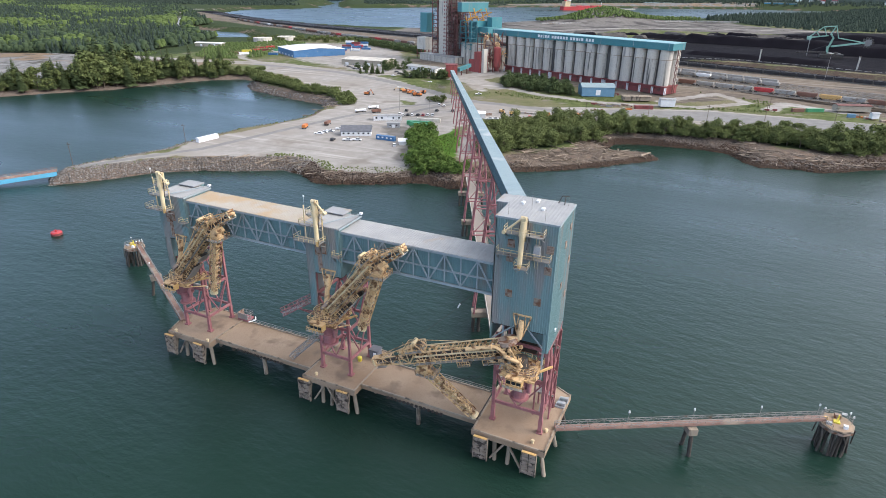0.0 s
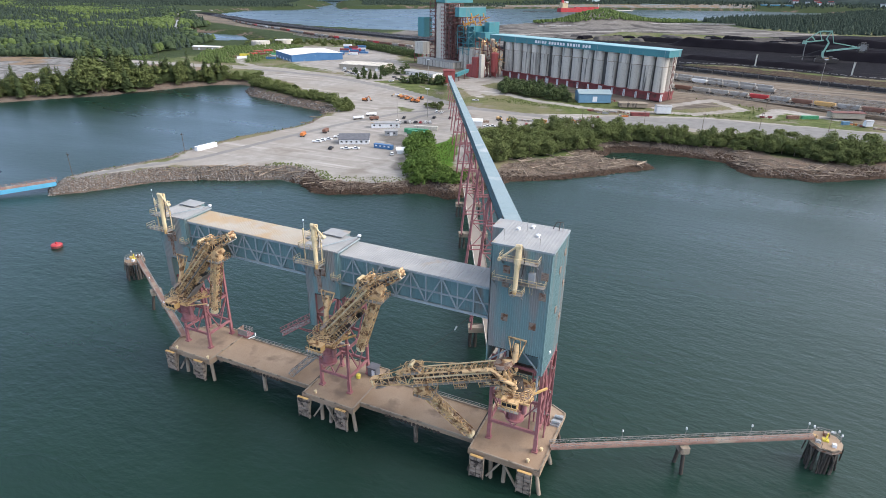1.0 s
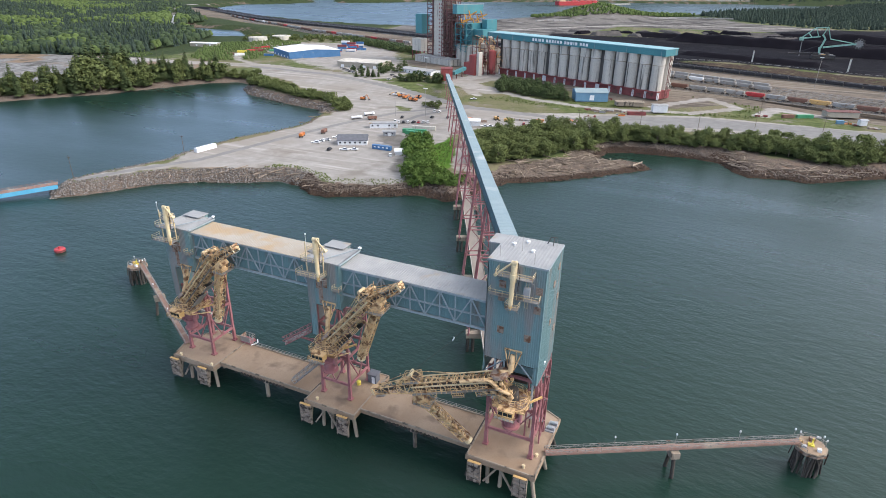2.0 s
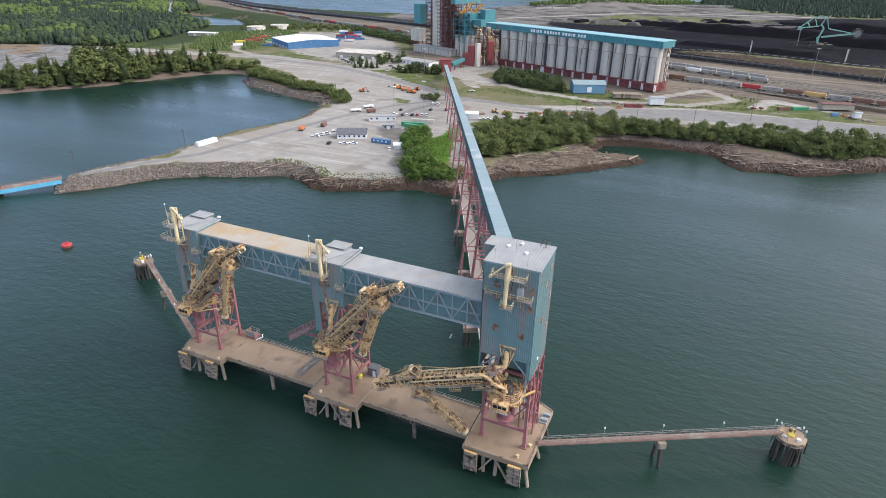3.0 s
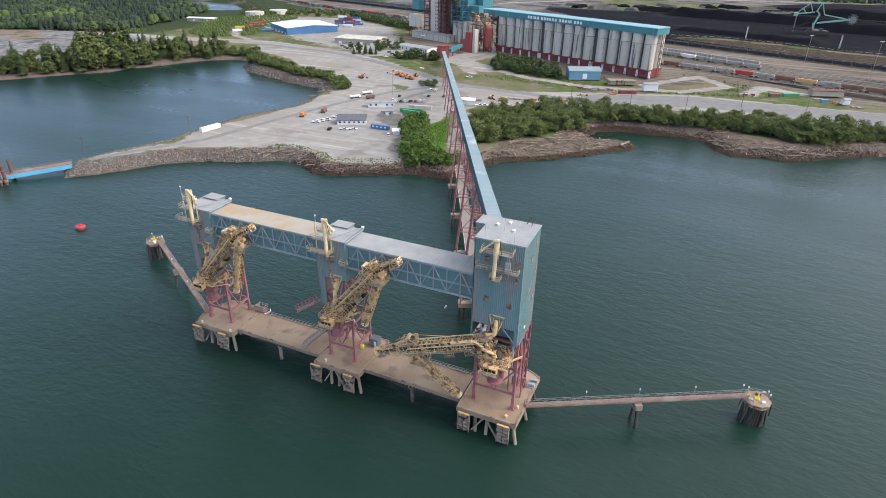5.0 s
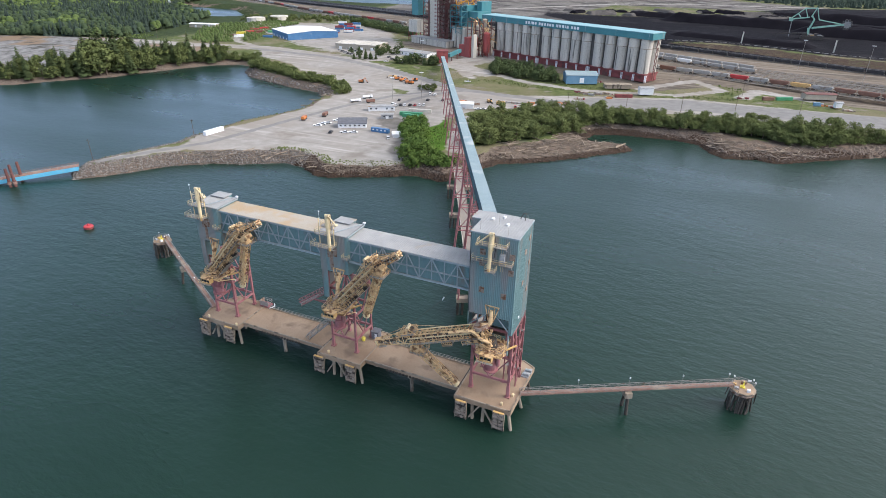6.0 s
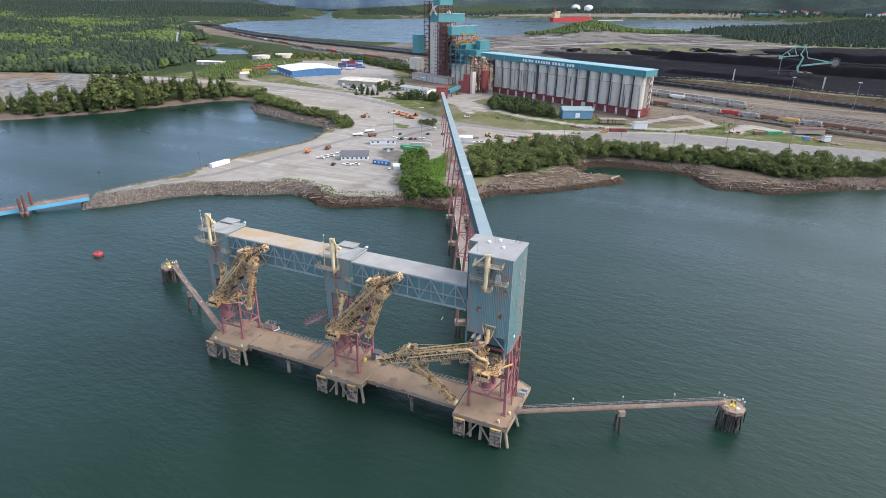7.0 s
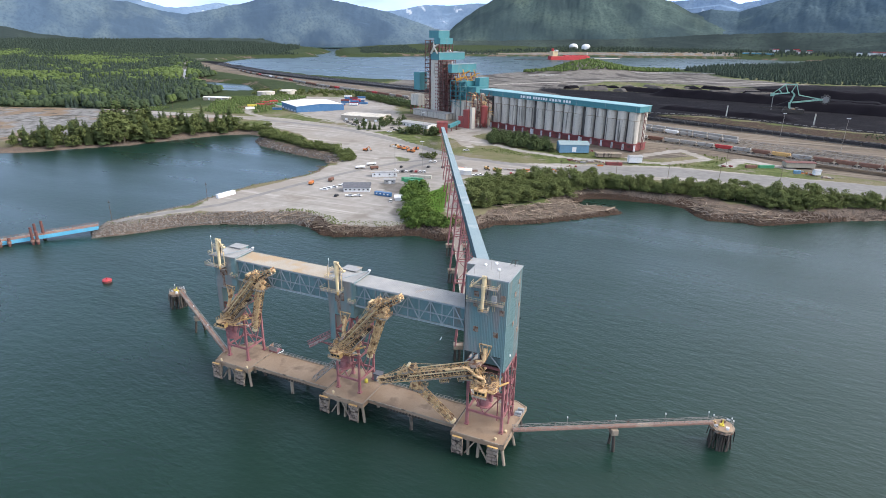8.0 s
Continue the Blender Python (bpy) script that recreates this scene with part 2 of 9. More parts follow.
def water_material():
    m = bpy.data.materials.new("harbour_water")
    m.use_nodes = True
    n, k = m.node_tree.nodes, m.node_tree.links
    b = n["Principled BSDF"]
    geo = n.new("ShaderNodeNewGeometry")
    heights = []
    for sc, stretch, weight in ((0.035, 1.7, 0.5), (0.16, 2.2, 0.62), (0.5, 1.8, 0.32), (1.7, 1.6, 0.08)):
        mp = n.new("ShaderNodeMapping")
        mp.inputs["Rotation"].default_value = (0, 0, radians(24))
        mp.inputs["Scale"].default_value = (sc, sc * stretch, sc)
        t = n.new("ShaderNodeTexNoise")
        t.inputs["Scale"].default_value, t.inputs["Detail"].default_value = 1.0, 4.0
        k.new(geo.outputs["Position"], mp.inputs["Vector"])
        k.new(mp.outputs["Vector"], t.inputs["Vector"])
        heights.append((t.outputs["Fac"], weight))
    total = None
    for fac, weight in heights:
        mul = n.new("ShaderNodeMath")
        mul.operation = "MULTIPLY"
        mul.inputs[1].default_value = weight
        k.new(fac, mul.inputs[0])
        if total is None:
            total = mul.outputs[0]
        else:
            add = n.new("ShaderNodeMath")
            k.new(total, add.inputs[0])
            k.new(mul.outputs[0], add.inputs[1])
            total = add.outputs[0]
    bp = n.new("ShaderNodeBump")
    bp.inputs["Strength"].default_value, bp.inputs["Distance"].default_value = 0.85, 0.6
    k.new(total, bp.inputs["Height"])
    k.new(bp.outputs["Normal"], b.inputs["Normal"])
    mx = n.new("ShaderNodeMix")
    mx.data_type = "RGBA"
    mx.inputs[6].default_value, mx.inputs[7].default_value = (0.0066, 0.0250, 0.0172, 1), (0.0108, 0.0340, 0.0240, 1)
    k.new(heights[0][0], mx.inputs[0])
    k.new(mx.outputs[2], b.inputs["Base Color"])
    b.inputs["IOR"].default_value = 1.33
    mp = n.new("ShaderNodeMapping")   # broad patches of rougher and calmer water
    mp.inputs["Rotation"].default_value = (0, 0, radians(15))
    mp.inputs["Scale"].default_value = (0.006, 0.021, 0.01)
    gust = n.new("ShaderNodeTexNoise")
    gust.inputs["Scale"].default_value, gust.inputs["Detail"].default_value = 1.0, 5.0
    k.new(geo.outputs["Position"], mp.inputs["Vector"])
    k.new(mp.outputs["Vector"], gust.inputs["Vector"])
    span = n.new("ShaderNodeMapRange")
    span.inputs["From Min"].default_value, span.inputs["From Max"].default_value = 0.35, 0.65
    span.inputs["To Min"].default_value, span.inputs["To Max"].default_value = 0.25, 0.36
    k.new(gust.outputs["Fac"], span.inputs["Value"])
    k.new(span.outputs["Result"], b.inputs["Roughness"])
    lift = n.new("ShaderNodeMapRange")
    lift.inputs["From Min"].default_value, lift.inputs["From Max"].default_value = 0.35, 0.65
    lift.inputs["To Min"].default_value, lift.inputs["To Max"].default_value = 0.5, 0.95
    k.new(gust.outputs["Fac"], lift.inputs["Value"])
    part_xyz = n.new("ShaderNodeSeparateXYZ")   # sheltered water behind the spit lies calmer
    k.new(geo.outputs["Position"], part_xyz.inputs[0])
    calm = n.new("ShaderNodeMapRange")
    calm.inputs["From Min"].default_value, calm.inputs["From Max"].default_value = -300, -215
    calm.inputs["To Min"].default_value, calm.inputs["To Max"].default_value = 0.35, 1.0
    k.new(part_xyz.outputs["X"], calm.inputs["Value"])
    both = n.new("ShaderNodeMath")
    both.operation = "MULTIPLY"
    k.new(lift.outputs["Result"], both.inputs[0])
    k.new(calm.outputs["Result"], both.inputs[1])
    k.new(both.outputs[0], bp.inputs["Strength"])
    return m


water_mat = water_material()


# ---- building helpers ----
class Build:
    """Collects corners and faces of one mesh."""

    def __init__(self):
        self.v, self.f = [], []

    def add(self, verts, faces):
        o = len(self.v)
        self.v += [tuple(p) for p in verts]
        self.f += [tuple(i + o for i in q) for q in faces]
        return self

    def box(self, x0, x1, y0, y1, z0, z1, m=None):
        c = [Vector((x, y, z)) for z in (z0, z1) for y in (y0, y1) for x in (x0, x1)]
        if m is not None:
            c = [m @ p for p in c]
        return self.add(c, [(0, 2, 3, 1), (4, 5, 7, 6), (0, 1, 5, 4), (2, 6, 7, 3), (0, 4, 6, 2), (1, 3, 7, 5)])

    def beam(self, p, q, w, h=None, up=(0, 0, 1)):
        p, q = Vector(p), Vector(q)
        d = q - p
        if d.length < 1e-5:
            return self
        d.normalize()
        up = Vector(up)
        if abs(d.dot(up)) > 0.98:
            up = Vector((0, 1, 0))
        s = d.cross(up).normalized()
        u = s.cross(d).normalized()
        s, u = s * w / 2, u * (h or w) / 2
        return self.add([p - s - u, p + s - u, p - s + u, p + s + u, q - s - u, q + s - u, q - s + u, q + s + u],
                        [(0, 2, 3, 1), (4, 5, 7, 6), (0, 1, 5, 4), (2, 6, 7, 3), (0, 4, 6, 2), (1, 3, 7, 5)])

    def tube(self, p, q, r, r2=None, n=10, caps=True):
        p, q = Vector(p), Vector(q)
        r2 = r if r2 is None else r2
        d = (q - p).normalized()
        a = d.orthogonal().normalized()
        b = d.cross(a)
        ring = [a * math.cos(6.28318 * i / n) + b * math.sin(6.28318 * i / n) for i in range(n)]
        faces = [(i, (i + 1) % n, n + (i + 1) % n, n + i) for i in range(n)]
        if caps:
            faces += [tuple(range(n - 1, -1, -1)), tuple(range(n, 2 * n))]
        return self.add([p + e * r for e in ring] + [q + e * r2 for e in ring], faces)

    def pipe(self, pts, r, n=10):
        for a, b in zip(pts, pts[1:]):
            self.tube(a, b, r, n=n)
        return self

    def sheet(self, o, along, rib, normal, pitch=0.4, depth=0.07, back=0.15):
        """A ribbed metal sheet: o corner, along across the ribs, rib along them, normal outwards; a flat back gives it thickness."""
        o, along, rib, normal = Vector(o), Vector(along), Vector(rib), Vector(normal).normalized()
        count = max(int(along.length / pitch), 2)
        row = []
        for i in range(count):
            for s, d in ((0.0, 0), (0.5, 0), (0.62, depth), (0.88, depth)):
                row.append(o + along * ((i + s) / count) + normal * d)
        row.append(o + along)
        n = len(row)
        self.add(row + [p + rib for p in row], [(i, i + 1, n + i + 1, n + i) for i in range(n - 1)])
        b = normal * -back
        self.add([o, o + along, o + along + rib, o + rib, o + b, o + along + b, o + along + rib + b, o + rib + b],
                 [(4, 7, 6, 5), (0, 4, 5, 1), (1, 5, 6, 2), (2, 6, 7, 3), (3, 7, 4, 0)])
        return self

    def rail(self, pts, h=1.1, gap=1.6, r=0.045):
        for a, b in zip(pts, pts[1:]):
            a, b = Vector(a), Vector(b)
            n = max(int((b - a).length / gap), 1)
            for z in (h, h * 0.55):
                self.beam(a + Vector((0, 0, z)), b + Vector((0, 0, z)), r * 1.5)
            for i in range(n + 1):
                p = a.lerp(b, i / n)
                self.beam(p, p + Vector((0, 0, h)), r * 1.5)
        return self

    def mesh(self, name):
        me = bpy.data.meshes.new(name)
        me.from_pydata(self.v, [], self.f)
        me.validate()
        return me


def part(name, build, material, parent, label=""):
    me = build.mesh(name) if isinstance(build, Build) else build
    if not me.materials:
        me.materials.append(material)
    ob = new(name, me)
    ob.parent = parent
    if parent.parent is None:
        ob.matrix_parent_inverse = parent.matrix_basis.inverted()
    if label:
        ob["label"] = label
    return ob


def thing(name, at, label, category, group="", kind=""):
    ob = new(name)
    ob.empty_display_size = 0.5
    ob.location = at
    return tagged(ob, label, category, group, kind)


def solid(name, build, material, label, category, group="", kind=""):
    """A thing of one mesh."""
    me = build.mesh(name) if isinstance(build, Build) else build
    me.materials.append(material)
    return tagged(new(name, me), label, category, group, kind)


def ground_at(x, y):
    """Height of the land in the middle of the yard and round the elevator."""
    return float(land_height(np.array([x]), np.array([y]))[0])


# ---- land and water ----
LAGOON_SHORE = [(-2500, -900), (-1400, -160), (-900, 50), (-540, 189), (-519, 206), (-498, 240), (-474, 270), (-466, 297), (-454, 330), (-442, 358),
                (-421, 378), (-396, 373), (-386, 349), (-365, 331), (-327, 318), (-294, 308), (-269, 304), (-252, 289), (-248, 264), (-241, 241),
                (-246, 217), (-256, 191), (-258, 162), (-259, 146), (-256, 133), (-265, 107), (-271, 87), (-267, 76)]
SEA_SHORE = [(-259, 71), (-252, 78), (-242, 92), (-231, 109), (-213, 122), (-197, 129), (-178, 141), (-165, 139), (-152, 131), (-143, 131), (-134, 136),
             (-124, 141), (-114, 146), (-107, 152), (-100, 154), (-92, 152), (-86, 151), (-82, 157), (-78, 169), (-74, 181), (-70, 192), (-56, 201),
             (-45, 208), (-38, 216), (-29, 224), (-20, 235), (-7, 248), (-3, 253), (-8, 260), (-18, 261), (-29, 258), (-34, 265), (-33, 276), (-26, 282),
             (-18, 285), (-8, 287), (4, 288), (18, 289), (34, 286), (41, 270), (49, 262), (59, 265), (70, 267), (78, 265), (89, 272), (98, 280), (111, 289),
             (132, 304), (154, 316), (260, 352), (500, 440), (1500, 700), (1600, -900)]
HARBOUR_SHORE = [(-1529, 1457), (-1248, 1271), (-1045, 1176), (-855, 1113), (-690, 1081), (-572, 1107), (-518, 1365), (-470, 1560), (-380, 1750), (-256, 1940),
                 (-85, 2004), (13, 2330), (173, 2562), (333, 2806), (560, 3560), (136, 3640), (-300, 3350), (-714, 3200), (-1211, 2655), (-1330, 2520),
                 (-1420, 2330), (-1500, 2215), (-1700, 2490), (-1900, 2790), (-2060, 3050), (-2160, 3420), (-1980, 3900), (-1900, 4700), (-2700, 4700), (-2950, 3600), (-2560, 3040), (-2250, 3060),
                 (-1930, 2720), (-1770, 2420), (-1740, 2290), (-1600, 2130), (-1600, 2000), (-1690, 1800)]
POND_SHORE = [(-1010, 885), (-840, 860), (-700, 740), (-735, 690), (-780, 690), (-880, 770)]
SEA = LAGOON_SHORE + SEA_SHORE


def edge_distance(px, py, poly, closed=True):
    best = np.full(px.shape, 1e9)
    pts = list(poly) + ([poly[0]] if closed else [])
    for (ax, ay), (bx, by) in zip(pts, pts[1:]):
        dx, dy = bx - ax, by - ay
        s = np.clip(((px - ax) * dx + (py - ay) * dy) / (dx * dx + dy * dy), 0, 1)
        best = np.minimum(best, (px - ax - s * dx) ** 2 + (py - ay - s * dy) ** 2)
    return np.sqrt(best)


def inside(px, py, poly):
    hit = np.zeros(px.shape, bool)
    for (ax, ay), (bx, by) in zip(poly, list(poly[1:]) + [poly[0]]):
        if ay != by:
            hit ^= ((ay > py) != (by > py)) & (px < (bx - ax) * (py - ay) / (by - ay) + ax)
    return hit


def ripple(px, py, size, seed=0.0):
    """Cheap smooth unevenness between -1 and 1."""
    a, b = px / size + seed * 1.7, py / size - seed * 0.9
    return (np.sin(a + 1.3 * np.sin(b * 0.7 + seed)) * np.cos(b * 1.1 + 0.8 * np.sin(a * 0.6)) + 0.5 * np.sin(2.3 * a + 1.7 * b) + 0.3 * np.sin(4.9 * b - 3.7 * a + seed)) / 1.8


def shore_distance(px, py):
    """Metres inland; negative over water."""
    wobble = 1.6 * ripple(px, py, 3.1) + 1.0 * ripple(px, py, 1.3, 2.0)
    d = np.full(px.shape, 1e9)
    for poly, soft in ((SEA, 1.0), (HARBOUR_SHORE, 6.0), (POND_SHORE, 4.0)):
        e = edge_distance(px, py, poly) + soft * wobble * 0.6
        d = np.minimum(d, np.where(inside(px, py, poly), -e, e))
    return d


def smooth(x, lo, hi):
    s = np.clip((x - lo) / (hi - lo), 0, 1)
    return s * s * (3 - 2 * s)


def land_height(px, py, d=None):
    d = shore_distance(px, py) if d is None else d
    bank = 8.5 + 20 * np.exp(-((px + 46) / 32) ** 2) * (px > -78) * (1 - smooth(py, 258, 276)) + 12 * np.exp(-((px - 70) / 40) ** 2) * (py < 330) + 8 * np.exp(-((px + 125) / 30) ** 2) * (py < 170)
    bank = bank + 24 * smooth(-px, 372, 420) * (py < 400)
    top = 5.0 + 3.0 * smooth(py - 0.3 * (px + 100), 375, 460)
    top = top + (1.0 + 0.5 * ripple(px, py, 210.0, 1.0)) * 5 * smooth(-px, 950, 1400) + 1.2 * ripple(px, py, 60.0) * smooth(-px, 600, 700)
    rise = np.exp(-(((px + 320) / 110) ** 2 + ((py - 1690) / 170) ** 2)) * 34 + np.exp(-(((px - 480) / 420) ** 2 + ((py - 2150) / 330) ** 2)) * 6
    rise = rise + np.exp(-(((px + 560) / 120) ** 2 + ((py - 330) / 60) ** 2)) * 4
    far = smooth(py, 3000, 4300) * 34 + smooth(-px, 1700, 3200) * 22
    z = np.where(d > 0, top * smooth(d, -0.3 * bank, bank) + (rise + far) * smooth(d, 5, 120), -2.5 * smooth(-d, 0, 5) + 0.3)
    z = z - 1.36 * (d <= 0) * smooth(-d, -1, 1) * 0.3
    rough = 0.45 * ripple(px, py, 1.1, 4.0) * smooth(d, 0, 2) * (1 - smooth(d, bank * 0.8, bank * 1.15))
    return z + rough


ROADS = [  # centre line, half width
    ([(-923, 763), (-1190, 1020), (-1459, 1284), (-1549, 1402), (-1587, 1543)], 4.5),
    ([(-262, 80), (-247, 113), (-228, 134)], 4.0),
    ([(-165, 322), (-112, 318), (-62, 341), (22, 374), (95, 374), (170, 378), (420, 425), (900, 560)], 26.0),
    ([(-165, 320), (-190, 345), (-250, 385), (-335, 425), (-440, 440), (-520, 420), (-640, 400)], 13.0),
    ([(-215, 290), (-250, 335), (-330, 390), (-400, 420)], 26.0),
    ([(-150, 240), (-160, 290), (-165, 320)], 22.0),
    ([(-118, 262), (-100, 200), (-92, 188)], 5.0),
    ([(-170, 425), (-120, 402), (-60, 392), (10, 410)], 4.0),
    ([(-210, 455), (-190, 432), (-160, 415)], 12.0),
    ([(-215, 520), (-190, 490), (-200, 440)], 17.0),
    ([(-377, 1088), (-280, 1237), (-185, 1372), (-39, 1458), (148, 1494), (300, 1510), (700, 1560)], 9.0),
    ([(10, 408), (45, 445), (20, 470), (-20, 420)], 4.5),
    ([(60, 425), (72, 455), (110, 440)], 6.0),
    ([(-440, 440), (-500, 468), (-545, 520)], 4.0),
]
LOT = [(-239, 119), (-213, 133), (-168, 145), (-148, 140), (-134, 140), (-116, 153), (-112, 166), (-125, 190), (-140, 222), (-148, 254), (-128, 258), (-118, 290), (-165, 320), (-222, 300), (-238, 262), (-232, 235), (-240, 190), (-250, 150)]
ELEVATOR_YARD = [(-330, 560), (-230, 470), (-175, 480), (-15, 412), (30, 450), (-15, 520), (-170, 585), (-260, 640)]
WAREHOUSE_YARD = [(-640, 640), (-540, 560), (-420, 480), (-300, 430), (-265, 470), (-330, 560), (-380, 640), (-440, 690), (-520, 690)]
RAIL_YARD = [(-20, 480), (190, 415), (900, 200), (900, 430), (430, 520), (215, 600), (126, 630), (-30, 694), (-200, 760), (-560, 880), (-760, 1000), (-1050, 1130), (-1330, 1290), (-1420, 1250), (-1100, 1040), (-700, 860), (-520, 770), (-200, 610)]
COAL_YARD = [(-300, 1170), (-265, 1010), (-60, 765), (-26, 742), (38, 754), (105, 732), (163, 702), (235, 688), (700, 560), (1100, 900), (1000, 1540), (430, 1570), (230, 1500), (90, 1340), (-190, 1330)]
BARE_ROCK = [(-900, 190), (-560, 215), (-500, 300), (-470, 400), (-500, 430), (-640, 420), (-900, 330)]
PAVED = [([(-440, 430), (-335, 422), (-251, 391), (-202, 371), (-164, 351), (-139, 347), (-79, 341), (-15, 352), (22, 376), (95, 380), (170, 384), (420, 428)], 5.0),
         ([(-40, 352), (22, 376), (95, 380), (170, 384), (420, 428), (900, 560)], 18.0), ([(-178, 259), (-176, 298), (-165, 328), (-152, 346)], 2.6), ([(-262, 80), (-247, 113), (-232, 140), (-222, 200), (-212, 250), (-196, 300), (-168, 340)], 2.4)]
MIDDLE = [(-335, 430), (-306, 426), (-252, 400), (-200, 359), (-175, 352), (-161, 354), (-140, 346), (-79, 349), (-64, 318), (-130, 291), (-187, 320), (-279, 346)]
CAR_PARK = [(-360, 472), (-329, 520), (-290, 490), (-262, 440), (-287, 417)]
DIRT = [(-227, 483), (-193, 462), (-159, 389), (-175, 396), (-201, 430)]
SCRAPE = [(-500, 1400), (-250, 1330), (90, 1350), (200, 1420), (230, 1530), (60, 1650), (20, 1800), (-120, 1760), (-250, 1800), (-420, 1700)]
BEHIND_YARD = [(-330, 640), (-560, 880), (-600, 1080), (-572, 1107), (-530, 1330), (-480, 1500), (-300, 1420), (-190, 1330), (-230, 1050), (-60, 760), (20, 690), (-30, 650)]
DUST_BAND = [(-1400, 1320), (-1190, 1205), (-970, 1078), (-757, 990), (-604, 945), (-500, 920), (-420, 860), (-250, 790), (-40, 710)]
SHORE_BELT = [(-92, 198), (-82, 210), (-65, 225), (-53, 246), (-43, 263), (-28, 284), (-11, 292), (5, 296), (20, 298), (51, 299), (71, 296), (82, 292), (92, 290), (104, 298), (133, 319), (160, 326), (400, 408), (400, 420), (160, 338), (131, 332), (98, 330), (63, 323), (26, 317), (-5, 313), (-34, 315), (-57, 305), (-100, 274), (-108, 262), (-104, 240), (-98, 215)]
EMBANKMENT = [(-20, 698), (40, 668), (126, 632), (225, 602), (600, 470), (600, 560), (228, 680), (163, 691), (105, 721), (38, 743), (-26, 732)]
MEADOW = [(-140, 246), (-126, 250), (-113, 224), (-102, 200), (-102, 186), (-110, 182), (-122, 207), (-136, 232)]
FAR_CLEARING = [(-1250, 2700), (-700, 3230), (-300, 3400), (150, 3700), (100, 3850), (-400, 3560), (-800, 3400), (-1350, 2850)]


def spaced(stops):
    """Grid lines: pairs of (upper end, step)."""
    out, here = [stops[0]], stops[0]
    for end, step in stops[1:]:
        while here < end - 1e-6:
            here += step
            out.append(here)
    return np.array(out)


def grid_mesh(name, xs, ys, height):
    gx, gy = np.meshgrid(xs, ys)
    z = height(gx, gy)
    nx, ny = len(xs), len(ys)
    co = np.stack([gx, gy, z], -1).reshape(-1, 3)
    i = np.arange(nx * ny).reshape(ny, nx)
    quads = np.stack([i[:-1, :-1], i[:-1, 1:], i[1:, 1:], i[1:, :-1]], -1).reshape(-1, 4)
    return array_mesh(name, co, quads), co


def array_mesh(name, co, quads):
    me = bpy.data.meshes.new(name)
    n = quads.shape[1]
    me.vertices.add(len(co))
    me.vertices.foreach_set("co", co.astype(np.float32).ravel())
    me.loops.add(quads.size)
    me.loops.foreach_set("vertex_index", quads.astype(np.int32).ravel())
    me.polygons.add(len(quads))
    me.polygons.foreach_set("loop_start", np.arange(0, quads.size, n, dtype=np.int32))
    me.update(calc_edges=True)
    return me


